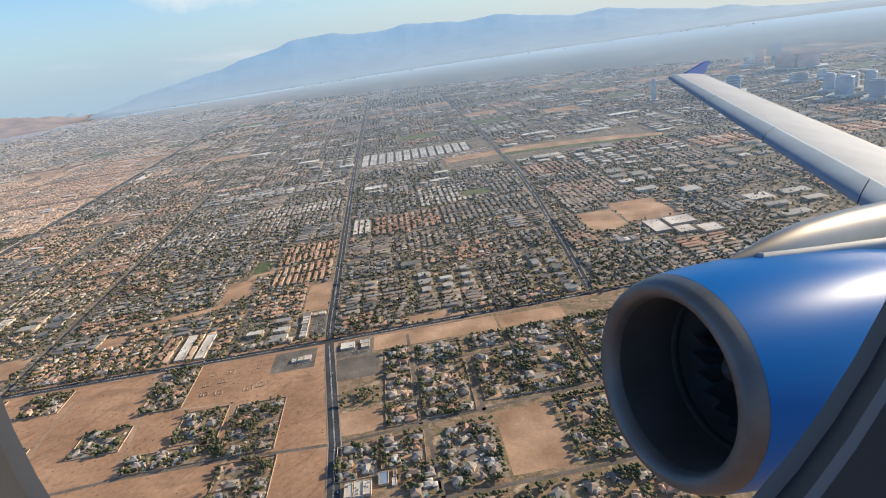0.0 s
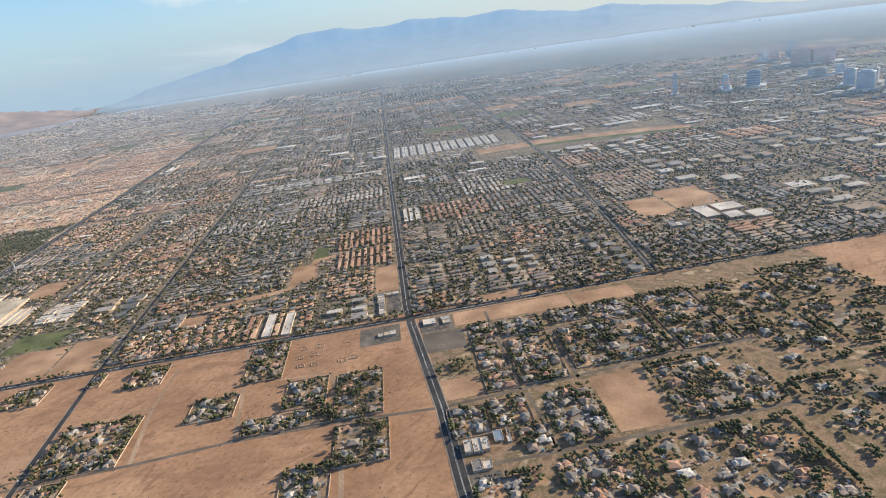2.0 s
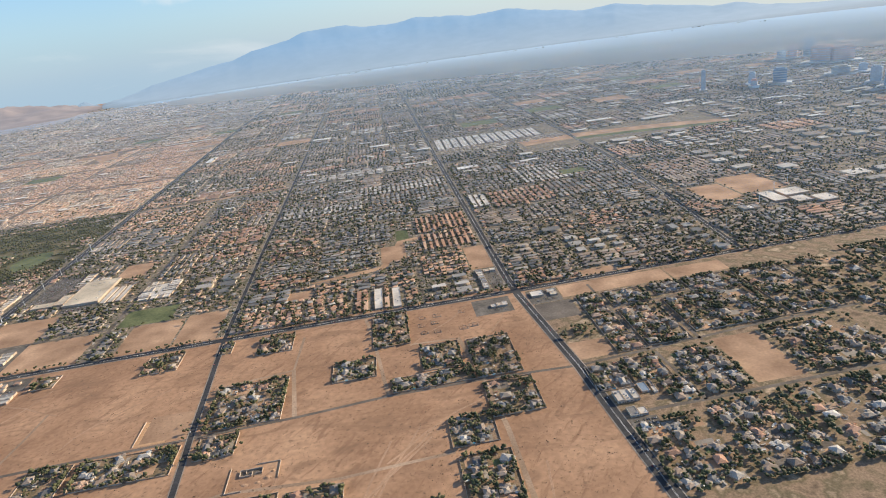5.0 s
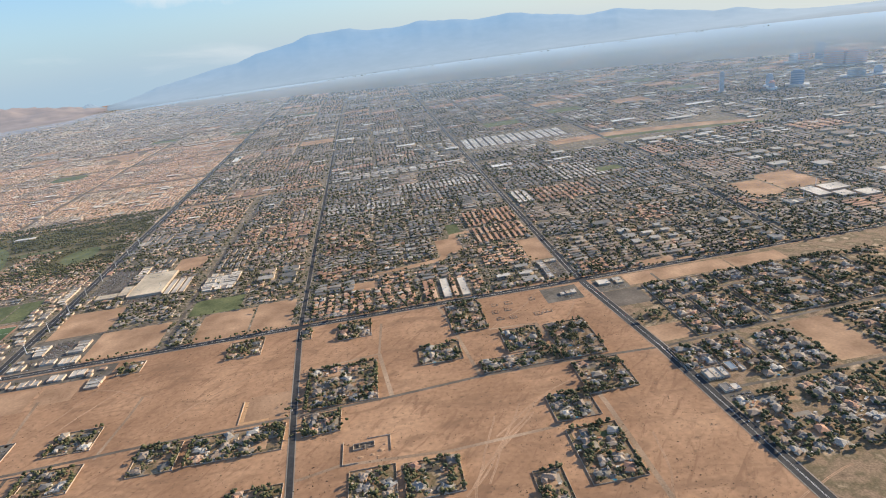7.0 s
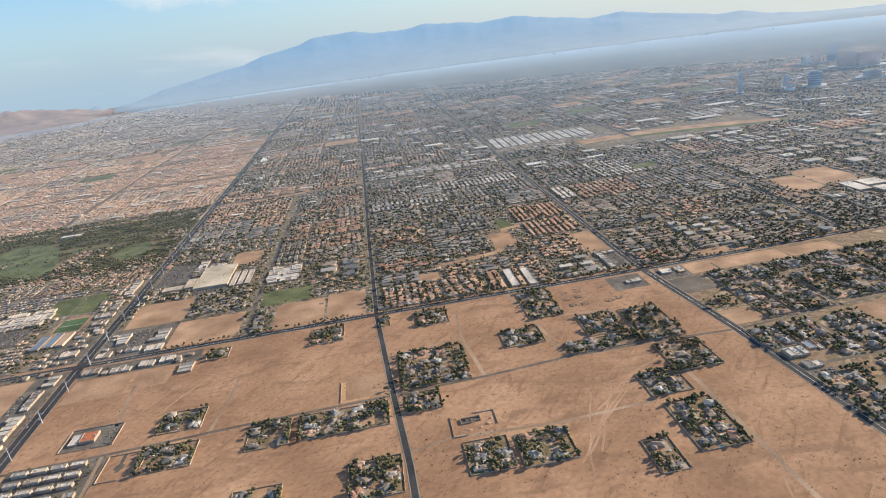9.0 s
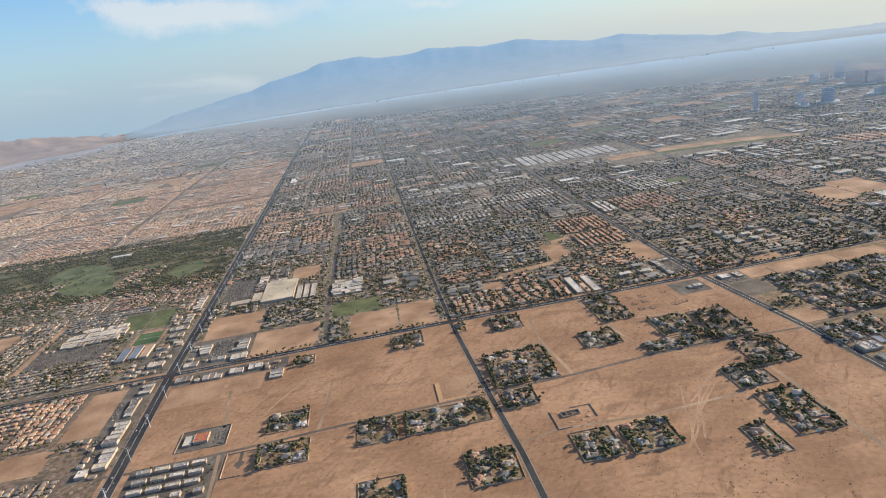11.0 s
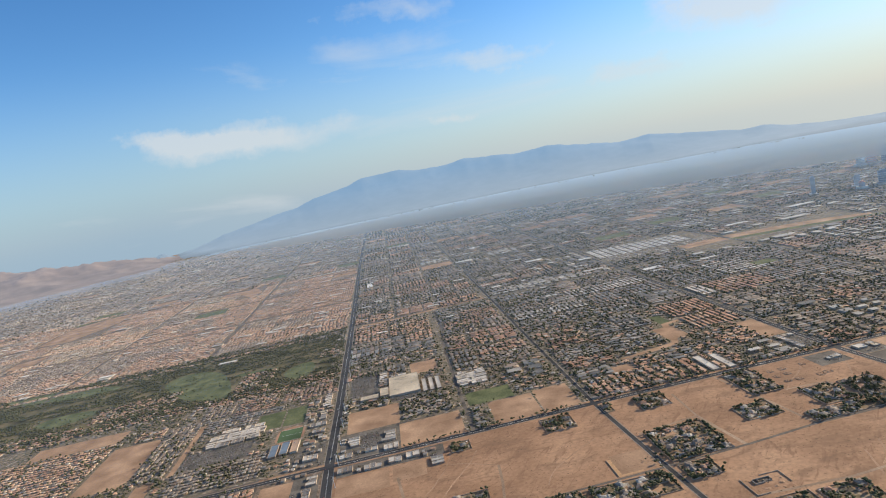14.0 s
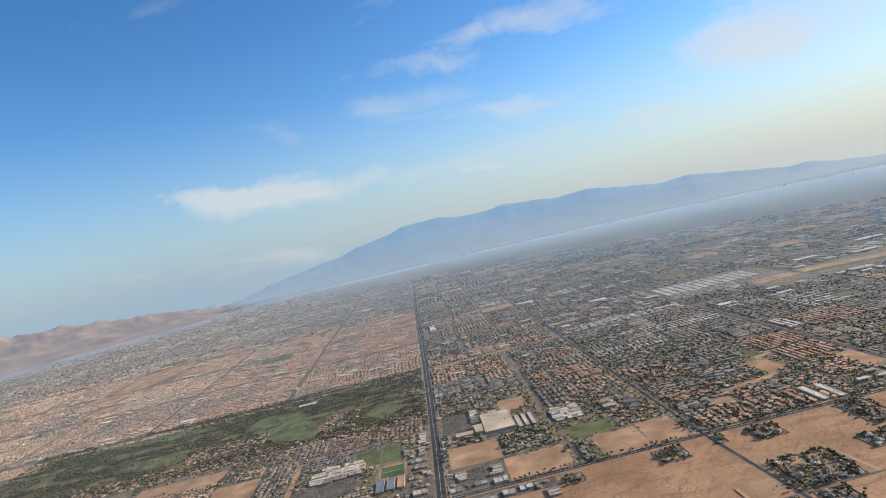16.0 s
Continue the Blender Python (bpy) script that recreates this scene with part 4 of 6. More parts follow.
QUARTERS += [(-238, -140, 60, 88, "x", "pink"), (-238, -180, 98, 254, "y", "terracotta"), (-176, -112, 112, 182, "x", "grey"), (-176, -96, 186, 254, "y", "grey"),
             (-318, -254, 168, 254, "y", "terracotta"), (-318, -254, 262, 330, "y", "terracotta"), (-354, -322, 264, 330, "y", "terracotta"), (-304, -254, 104, 160, "y", "terracotta"),
             (-366, -340, 6, 58, "y", "grey"), (-424, -366, 68, 124, "x", "tan"), (-490, -446, 222, 254, "x", "terracotta"), (-440, -412, 222, 256, "x", "grey"),
             (-490, -364, 300, 400, "x", "grey"), (-490, -364, 404, 515, "x", "pink"), (-350, -254, 336, 420, "x", "terracotta"), (-350, -254, 424, 515, "x", "grey"),
             (-240, -8, 268, 330, "x", "grey"), (-240, -130, 334, 420, "y", "grey")]
QUARTERS += [(-240, -140, 424, 515, "x", "grey"), (-136, -8, 450, 515, "x", "tan"), (-682, -600, -78, -6, "x", "pink"), (-598, -560, -78, -6, "y", "pink"), (-690, -640, -170, -84, "x", "tan"),
             (-600, -530, -170, -128, "y", "tan"), (-704, -666, 62, 205, "y", "tan"), (-742, -708, 182, 210, "x", "pink"), (-960, -764, 60, 196, "x", "pink"),
             (-655, -563, 12, 66, "x", "tan"), (-670, -632, 206, 252, "y", "tan"), (-628, -574, 200, 252, "x", "terracotta"), (-570, -508, 206, 248, "y", "terracotta"),
             (-756, -694, -100, -6, "y", "pink"), (-810, -764, -60, 52, "x", "pink"), (-668, -566, 150, 196, "x", "grey")]
for x0, x1, y0, y1, along, pal in QUARTERS:
    if x0 < -500:
        home_cell(x0, x1, y0, y1, along, pal, trees=0.3, gap=0.05, pitch=13.0, lotw=4.3, size=0.8, askew=0.03)
    else:
        quarter(x0, x1, y0, y1, along, pal)
for x0, x1, y0, y1, along, pal in ((-354, -322, 186, 254, "y", "grey"), (114, 230, 242, 314, "y", "grey"), (34, 112, 242, 312, "y", "terracotta"),
                                  (92, 160, 328, 420, "y", "white"), (162, 236, 328, 420, "y", "grey"), (-240, -130, 334, 372, "y", "white"), (-136, -8, 396, 446, "y", "white"), (-240, -14, 520, 572, "x", "white"), (-120, -8, 334, 390, "y", "grey"), (250, 330, 224, 330, "y", "tan")):
    bar_cell(x0, x1, y0, y1, along, pal)
for x0, x1, y0, y1 in ((-68, -7, 192, 250), (-66, -7, 132, 186)):
    bar_cell(x0, x1, y0, y1, "y", "pink", width=2.4, gap=3.9, length=24.0)
for r in GOLF_HOMES:
    keep, OPEN[:] = list(OPEN), [o for o in OPEN if o != GOLF]
    home_cell(*r, "x", "terracotta", trees=2.0, gap=0.22, pitch=14.0, bend=2.0, askew=0.6)
    OPEN[:] = keep
PARK_GROUND = material("worn_dark_asphalt", [(0.085, 0.078, 0.07), (0.12, 0.11, 0.098)], scale=0.5, amount=0.25, big=0.06, rough=0.9)
# a park of white trailers in close parallel rows beside the main road
for i in range(13):
    for j in range(26):
        y = 652 + j * 4.1
        x = 9 + i * 15.2 + (y - 652) * 0.02
        if y < 752 - i * 1.6:
            for dx in (-2.9, 2.9):
                block_rows["bright"].append((x + 4 + dx, y, 0, rng.uniform(-0.04, 0.04), 5.4, rng.uniform(3.2, 3.8), 0.9))
for _ in range(260):
    x, y = rng.uniform(8, 235), rng.uniform(606, 646)
    block_rows["white"].append((x, y, 0, rng.choice((0.2, 0.5, 1.7)), rng.uniform(3.5, 5.5), rng.uniform(2.2, 3.0), 0.9))
OPEN.append((4, 238, 604, 758))
flat("trailer_park", [(6, 650), (208, 650), (206, 734), (7, 756)], 0.03, PARK_GROUND, "dark asphalt ground of a trailer park", "trailer park")
# far quarters, cell by cell
xs = [-2750, -2500, -2250, -2000, -1750, -1500, -1250, -1000, -748, -505, -252, -2, 243, 490, 735, 980, 1230, 1480, 1730, 1980]
ys = [525, 785, 1050, 1310, 1570, 1830, 2090, 2350, 2610, 2870, 3130, 3390]
for i in range(len(xs) - 1):
    for j in range(-2, len(ys) - 1):
        ya, yb = (ys[j], ys[j + 1]) if j >= 0 else ((18, 265) if j == -2 else (268, 520))
        if j < 0 and (xs[i] < 243 and not (xs[i] < -505 and j == -1)):
            continue
        for u in range(3):
            for v in range(4):
                x0, x1 = xs[i] + 6 + u * 81, xs[i] + 6 + u * 81 + 77
                dy = (yb - ya - 8) / 4
                y0, y1 = ya + 5 + v * dy, ya + 5 + v * dy + dy - 3
                xm, ym = (x0 + x1) / 2, (y0 + y1) / 2
                if j == -2 and xm < 420 and ym < 230:
                    continue
                if not (visible(xm - 60, ym + 60) or visible(xm + 60, ym + 60)) or j < 0 and xs[i] < -505 and y0 < 440:
                    continue
                q = rng.random()
                east = xm > 240
                if (east and q < (0.62 if ym < 700 else 0.40)) or q < 0.07 and not xm < -505:
                    block_cell(x0, x1, y0, y1, rng.choice(("white", "white", "grey", "tan")), rng.choice((12, 18, 26)))
                elif 0.62 < q < 0.70 and not xm < -505:
                    bar_cell(x0, x1, y0, y1, rng.choice("xy"), rng.choice(("grey", "white", "tan", "pink")))
                elif q > 0.965 and ym > 800:
                    lot(x0, x1, y0, y1, rng.choice((None, None, GRASS)), label="open lot among the suburbs", z=0.02)
                else:
                    west = xm < -500
                    grain = "x" if (i * 7 + (j + 2) * 5) % 3 else "y"
                    pal = rng.choice(("pink", "pink", "pink", "tan") if ym < 1400 else ("grey", "tan", "grey")) if west else rng.choice(("tan", "pink", "terracotta", "tan", "grey") if xm < -250 and ym < 1100 else ("grey", "grey", "tan", "tan", "terracotta"))
                    step = 0 if ym < 1300 else 1 if ym < 2200 else 2
                    if west:
                        home_cell(x0 - 2, x1 + 2, y0 - 2, y1 + 2, grain, pal, trees=0.05, lotw=(4.6, 7.4, 12.0)[step], pitch=(12.2, 20, 32)[step], gap=0.03, size=(0.86, 1.5, 2.4)[step], bend=(0.0 if (i + j) % 2 else 1.6), askew=0.02)
                    else:
                        quarter(x0, x1, y0, y1, rng.choice("xy"), pal, trees=0.8, far=(1.0, 1.55, 2.4)[step])
# golf trees: a dense belt on the far side, lines between the fairways, groves round the homes
for _ in range(23000):
    x, y = rng.uniform(-1180, -505), rng.uniform(262, 545)
    belt = noise.noise(Vector((x * 0.016, y * 0.05, 4))) + 0.5 * noise.noise(Vector((x * 0.06, y * 0.09, 8)))
    need = -0.45 if y > 440 - (x + 900) * 0.06 or y < 285 else -0.12
    if visible(x, y) and belt > need and not (in_fairway(x, y) and rng.random() < 0.93):
        s = rng.uniform(1.1, 2.5)
        (tree_far_rows[rng.randrange(4)] if y > 300 or rng.random() < 0.5 else tree_rows[rng.randrange(5)]).append((x, y, 0, rng.uniform(0, 6.3), s, s, s))
# scattered broad white roofs of schools, stores and sheds far off
for _ in range(1700):
    y = rng.uniform(430, 3400)
    x = rng.uniform(-500 - (y + 560) * 0.8, 140 + (y + 420) * 0.85)
    if not is_open(x, y, 6) and not on_road(x, y, 5):
        k = 1 + y / 1700
        block_rows["bright" if rng.random() < 0.6 else "white"].append((x, y, 0, rng.uniform(-0.03, 0.03), rng.uniform(5, 20) * k, rng.uniform(4, 9) * k, rng.uniform(1.8, 3.2)))
for x, y, w, d in ((-612, 1285, 150, 14), (-470, 925, 14, 70), (-230, 982, 44, 20), (-100, 782, 40, 18), (34, 472, 34, 16), (-40, 560, 40, 12), (-700, 470, 30, 9), (330, 700, 50, 16), (420, 640, 60, 18), (300, 500, 40, 14), (520, 760, 60, 20)):
    block_rows["bright"].append((x, y, 0, -0.03 if w > 100 else 0.0, w, d, 2.6))
# garden trees and shrubs scattered through every quarter
for _ in range(30000):
    y = 4 + 1100 * rng.random() ** 1.4
    x = rng.uniform(-500 - (y + 560) * 0.8, 140 + (y + 420) * 0.85)
    if x > -500 or y < 470 and noise.noise(Vector((x * 0.01, y * 0.01, 2))) > 0.1 or noise.noise(Vector((x * 0.006, y * 0.006, 2))) > 0.42:
        add_tree(x, y, rng.uniform(0.8, 1.9))
# far woods and gardens
for _ in range(9000):
    y = rng.uniform(1100, 3600)
    x = rng.uniform(-500 - (y + 560) * 0.8, 140 + (y + 420) * 0.85)
    s = rng.uniform(1.6, 3.4)
    if x < -560 and y < 1450:
        continue
    s *= 0.5 if x < -560 else 0.8
    tree_far_rows[rng.randrange(4)].append((x, y, 0, rng.uniform(0, 6.3), s * 1.5, s, s * 0.8))
# residential streets
bm = bmesh.new()
for x0, x1, y0, y1, along, n in streets:
    if (y0 + y1) / 2 > 1000:
        continue
    for i in range(n + 1):
        if along == "x":
            y = y0 + (y1 - y0) * i / n
            sheet(bm, rect(x0, x1, y - 1.3, y + 1.3), 0.018)
        else:
            x = x0 + (x1 - x0) * i / n
            sheet(bm, rect(x - 1.3, x + 1.3, y0, y1), 0.0185)
tagged(part("residential_streets", bm, STREET), "narrow grey residential streets between the homes", "street", kind="structure")


# ---- large homes on walled plots ----
PROTOS = {}


def placed(key, build, m):
    """The thing of that key at the pose m: built the first time, copied afterwards."""
    if key not in PROTOS:
        ob = build()
        ob.matrix_basis = m @ Matrix.Diagonal((*ob.scale, 1))
        PROTOS[key] = ob
        return ob
    return copy_thing(PROTOS[key], m)


BIG_PLANS = [([(-3.6, 0.4, -1.5, 1.5), (0.4, 2.6, -2.8, 0.6), (-2.4, -0.6, 1.5, 3.4), (1.0, 3.4, 0.6, 2.6), (-3.6, -2.0, -3.2, -1.5)], 1.1, 0.7), ([(-2.8, 1.8, -1.4, 1.8), (-0.6, 1.8, 1.8, 3.6), (1.8, 3.8, -2.2, 0.4), (-4.2, -2.8, -0.6, 1.4)], 1.25, 0.75),
             ([(-3.4, 3.4, -1.7, 1.7), (-3.4, -0.8, -4.2, -1.7), (1.2, 3.4, 1.7, 3.6)], 1.15, 0.95), ([(-2.6, 2.6, -2.6, 2.2), (2.6, 4.6, -1.6, 1.4)], 1.8, 1.1),
             ([(-4.0, 1.0, -1.6, 1.6), (1.0, 3.6, -3.2, 1.6), (-4.0, -2.0, 1.6, 4.0)], 1.2, 0.9), ([(-2.4, 2.4, -3.4, 3.0)], 1.3, 1.0)]
ROOF_WORDS = {"tan": "brown tile", "terracotta": "orange clay tile", "grey": "grey shingle", "white": "pale flat"}


def house(k, pal, plans, group):
    wings, tall, rise = plans[k]
    root = tagged(new("house"), ("two-storey" if tall > 1.5 else "low") + " beige stucco house with %s roof" % ROOF_WORDS[pal], "house", group)
    part("outer_wall", walls_of(bmesh.new(), wings, tall), WALLS["object"], root)
    for i, w in enumerate(wings):
        part("roof", hip_roof(bmesh.new(), *w, tall - 0.02 * i, rise * (1 - 0.22 * i), over=0.35), ROOF_NEAR[pal], root)
    x0, x1, y0, y1 = wings[0]
    part("garage_door", box(bmesh.new(), x0 + 0.5, x0 + 2.0, y1, y1 + 0.06, 0, 0.75), DOOR, root, "pale panelled garage door")
    part("front_door", box(bmesh.new(), x0 + 2.6, x0 + 3.0, y1, y1 + 0.05, 0, 0.68), BARK, root, "dark wooden front door")
    for u in (0.25, 0.7):
        xm = x0 + (x1 - x0) * u
        part("window", box(bmesh.new(), xm - 0.35, xm + 0.35, y0 - 0.04, y0, 0.35, 0.8), GLASS, root)
    for u in (0.5,):
        ym = y0 + (y1 - y0) * u
        part("window", box(bmesh.new(), x1, x1 + 0.04, ym - 0.35, ym + 0.35, 0.35, 0.8), GLASS, root)
    return root


def put_house(x, y, turn, k, pal, s=1.0, big=True):
    key = ("house", k, pal, big)
    m = pose(x, y, 0.03, 0, 0, turn) @ Matrix.Scale(1.0, 4)
    return placed(key, lambda: house(k, pal, BIG_PLANS if big else PLANS, "homes on walled plots" if big else "homes facing the cross road"), m)


def trunk_mesh(h, r, seed):
    """A tapered trunk with a few limbs."""
    rg = random.Random(seed)
    bm = bmesh.new()
    bmesh.ops.create_cone(bm, segments=6, radius1=r, radius2=r * 0.55, depth=h, matrix=Matrix.Translation((0, 0, h / 2)))
    for i in range(4):
        a = i * 1.57 + rg.uniform(-0.5, 0.5)
        bmesh.ops.create_cone(bm, segments=5, radius1=r * 0.5, radius2=r * 0.2, depth=0.9, matrix=Matrix.Translation((0.28 * math.cos(a), 0.28 * math.sin(a), h + 0.18)) @ Matrix.Rotation(a, 4, "Z") @ Matrix.Rotation(radians(38), 4, "Y"))
    return bm


def tree(kind):
    names = ("broad dusty green shade tree", "tall dark green pine tree", "rounded olive-green garden tree", "tall slim palm with a tuft of fronds", "wide spreading grey-green mesquite tree")
    root = tagged(new("tree" if kind != 3 else "palm_tree"), names[kind] + " beside the house", "tree" if kind != 3 else "palm tree", "garden trees")
    bm = bmesh.new()
    rg = random.Random(40 + kind)
    if kind == 3:
        bmesh.ops.create_cone(bm, segments=6, radius1=0.14, radius2=0.09, depth=3.0, matrix=Matrix.Translation((0, 0, 1.5)))
        part("trunk", bm, BARK, root)
        bm = bmesh.new()
        for i in range(16):
            a, t = i * 0.785 + rg.uniform(-0.2, 0.2), rg.uniform(-0.1, 0.7)
            c, s = math.cos(a), math.sin(a)
            p = [(0, 0.0, 3.0), (0.5, 0.16, 3.15 + 0.3 * t), (1.0, 0.0, 2.8 + 0.7 * t), (0.5, -0.16, 3.15 + 0.3 * t)]
            bm.faces.new([bm.verts.new((c * u - s * v, s * u + c * v, w)) for u, v, w in p])
        part("crown", bm, LEAVES, root, "tuft of arching fronds")
        return root
    h = (1.1, 1.6, 0.9, 0, 1.0)[kind]
    part("trunk", trunk_mesh(h, 0.16, kind), BARK, root)
    for i in range(15):
        a, q = rg.uniform(0, 6.28), math.sqrt(rg.random())
        if kind == 1:
            z = h - 0.3 + 2.6 * rg.random()
            d = q * 0.75 * (1 - (z - h + 0.3) / 3.2)
        else:
            wide = (1.15, 0, 0.85, 0, 1.5)[kind]
            d, z = q * wide, h + 0.35 + (0.75 - 0.45 * q * q) * rg.uniform(0.2, 1.3)
        clump(bm, (d * math.cos(a), d * math.sin(a), z), rg.uniform(0.28, 0.52), 900 + kind * 50 + i)
    part("crown", bm, LEAVES, root, "ragged crown of small leaf clumps")
    return root


tree_count = 0


def put_tree(x, y, s=1.0):
    """A garden tree: an object of its own for the nearest, afterwards part of the planting."""
    global tree_count
    if tree_count < 290:
        tree_count += 1
        k = rng.choice((0, 0, 0, 1, 2, 2, 3, 4))
        ob = placed(("tree", k), lambda: tree(k), pose(x, y, 0.02, 0, 0, rng.uniform(0, 360)))
        ob.scale = (s * 0.76, s * 0.76, s * rng.uniform(0.7, 1.05))
    else:
        s *= 1.35
        tree_rows[rng.randrange(5)].append((x, y, 0, rng.uniform(0, 6.3), s, s, s))


def boundary_wall(x0, x1, y0, y1, gap=True):
    root = tagged(new("boundary_wall"), "tan concrete block wall round a house plot", "wall", "plot walls")
    root.location = (x0, y0, 0)
    w, d, t, h = x1 - x0, y1 - y0, 0.18, 0.62
    cut = w * 0.55
    segs = [(0, cut, 0, t), (cut + 2.2, w, 0, t), (0, w, d - t, d), (0, t, t, d - t), (w - t, w, t, d - t)]
    for a, b, c, e in segs:
        if b - a > 0.05:
            part("wall_panel", box(bmesh.new(), a, b, c, e, 0, h), BLOCK, root)


def pool(x, y):
    root = tagged(new("swimming_pool"), "small blue garden swimming pool with pale rim", "pool", "garden pools")
    root.location = (x, y, 0)
    part("water", sheet(bmesh.new(), [(1.1 * math.cos(a * 0.524), 0.7 * math.sin(a * 0.524)) for a in range(12)], 0.12), POOL, root, "still turquoise water")
    bm = bmesh.new()
    for a in range(12):
        p = [(r * math.cos(b * 0.524), r * 0.66 * math.sin(b * 0.524), 0.13) for b, r in ((a, 1.05), (a + 1, 1.05), (a + 1, 1.4), (a, 1.4))]
        bm.faces.new([bm.verts.new(q) for q in p])
    part("rim", bm, CONCRETE, root)


def estate(x0, x1, y0, y1, n, pal="mix", wall=True, density=0.055, lawn=0.2, pools=0, grow=1.0):
    """A walled plot group: yard, wall, homes and many trees."""
    flat("yard", rect(x0, x1, y0, y1), 0.022, YARD, "gravel yard of a walled house plot", "yard")
    if wall:
        boundary_wall(x0, x1, y0, y1)
    w, d = x1 - x0, y1 - y0
    nx = max(1, round(math.sqrt(n * w / d)))
    ny = max(1, math.ceil(n / nx))
    homes = []
    for i in range(nx):
        for j in range(ny):
            if len(homes) < n:
                x, y = x0 + w * (i + 0.5 + rng.uniform(-0.26, 0.26)) / nx, y0 + d * (j + 0.5 + rng.uniform(-0.26, 0.26)) / ny
                x, y = min(max(x, x0 + 4.6), x1 - 4.6), min(max(y, y0 + 4.4), y1 - 4.4)
                p = rng.choice(("tan", "tan", "grey", "terracotta", "grey", "tan", "grey", "white")) if pal == "mix" else pal
                put_house(x, y, rng.choice((0, 90, 180, 270)) + rng.choice((-25, 0, 0, 0, 30)) + rng.uniform(-6, 6), rng.choice((0, 0, 1, 1, 2, 3, 4, 5)), p)
                homes.append((x, y))
                if rng.random() < lawn:
                    a = rng.uniform(2.0, 3.4)
                    flat("lawn", rect(max(x - 4 - a, x0 + 0.3), max(x - 4 - a, x0 + 0.3) + 2 * a, y - a, y + a * 0.6), 0.034 + 0.001 * (len(homes) % 5), GRASS, "small green garden lawn", "lawn")
                flat("drive", rect(x + 3.2, min(x + 5.6, x1 - 0.2), max(y - 5, y0 + 0.2), y + 2), 0.042 + 0.001 * (len(homes) % 5), CONCRETE, "pale concrete house drive", "drive")
    for i in range(pools):
        x, y = homes[i % len(homes)]
        pool(min(x + 5.0, x1 - 2), max(y - 5.2, y0 + 1.5))
    # bare and paved patches, sheds and trailers in the yards
    for k in range(max(1, round(w * d / 260))):
        a, b = rng.uniform(x0 + 1, x1 - 8), rng.uniform(y0 + 1, y1 - 7)
        flat("yard_patch", rect(a, min(a + rng.uniform(5, 11), x1 - 0.4), b, min(b + rng.uniform(4, 9), y1 - 0.4)), 0.025 + 0.001 * (k % 7), rng.choice((LOT, LOT, STREET, DIRT_ROAD, CONCRETE)), "bare or paved patch in a house yard", "yard")
    for x, y in homes:
        for _ in range(rng.randrange(4, 9)):
            a, b = x + rng.choice((-1, 1)) * rng.uniform(2.5, 7.0), y + rng.choice((-1, 1)) * rng.uniform(2.2, 6.5)
            if x0 + 1.5 < a < x1 - 1.5 and y0 + 1.5 < b < y1 - 1.5 and all(abs(a - p) > 4.4 or abs(b - q) > 3.9 for p, q in homes):
                shed_rows.append((a, b, 0.02, rng.choice((0, 1.5708, 0.3)), rng.uniform(0.8, 2.8), rng.uniform(0.7, 1.7), rng.uniform(0.4, 0.95)))
    # trees in clumps, and in lines along the walls
    left = int(w * d * density)
    while left > 0:
        cx, cy, spread = rng.uniform(x0 + 1, x1 - 1), rng.uniform(y0 + 1, y1 - 1), rng.uniform(1.2, 3.2)
        line = rng.random() < 0.35
        if line:
            cx, cy = (rng.choice((x0 + 0.9, x1 - 0.9)), cy) if rng.random() < 0.5 else (cx, rng.choice((y0 + 0.9, y1 - 0.9)))
        for _ in range(rng.randrange(4, 10)):
            left -= 1
            x, y = cx + rng.gauss(0, spread), cy + rng.gauss(0, spread)
            if line:
                x, y = (cx, cy + rng.uniform(-6, 6)) if cx in (x0 + 0.9, x1 - 0.9) else (cx + rng.uniform(-6, 6), cy)
            if x0 + 0.6 < x < x1 - 0.6 and y0 + 0.6 < y < y1 - 0.6 and all(abs(x - a) > 2.8 or abs(y - b) > 2.4 for a, b in homes):
                put_tree(x, y, grow * rng.uniform(0.6, 1.6))


shed_rows = []
ESTATES = [(-52, -21, -121, -68, 6, 2), (-50, -18, -165, -127, 4, 0), (-86, -58, -101, -66, 4, 1), (-108, -53, -121, -104, 5, 1),
           (-120, -92, -58, -5, 6, 0), (-149, -118, -96, -70, 4, 1), (-229, -180, -127, -76, 11, 2), (-210, -183, -36, -8, 4, 0),
           (-242, -232, -24, -6, 1, 0), (-77, -50, -186, -159, 4, 1), (-75, -46, -240, -194, 6, 1), (-102, -86, -250, -222, 2, 0)]
ESTATES += [(-198, -172, -224, -195, 4, 1), (-168, -137, -226, -197, 3, 1), (-265, -234, -226, -194, 4, 1), (-297, -239, -163, -136, 7, 2),
            (-330, -303, -164, -136, 3, 0), (-394, -365, -127, -102, 3, 1), (-397, -362, -167, -141, 4, 0), (-299, -271, -36, -8, 3, 0),
            (-228, -204, -155, -133, 4, 0), (-384, -366, -30, -12, 1, 0), (-330, -302, -232, -200, 3, 0)]
for x0, x1, y0, y1, n, pools in ESTATES:
    estate(x0, x1, y0, y1, round(n * 1.25), pools=pools, density=0.135, grow=1.15)
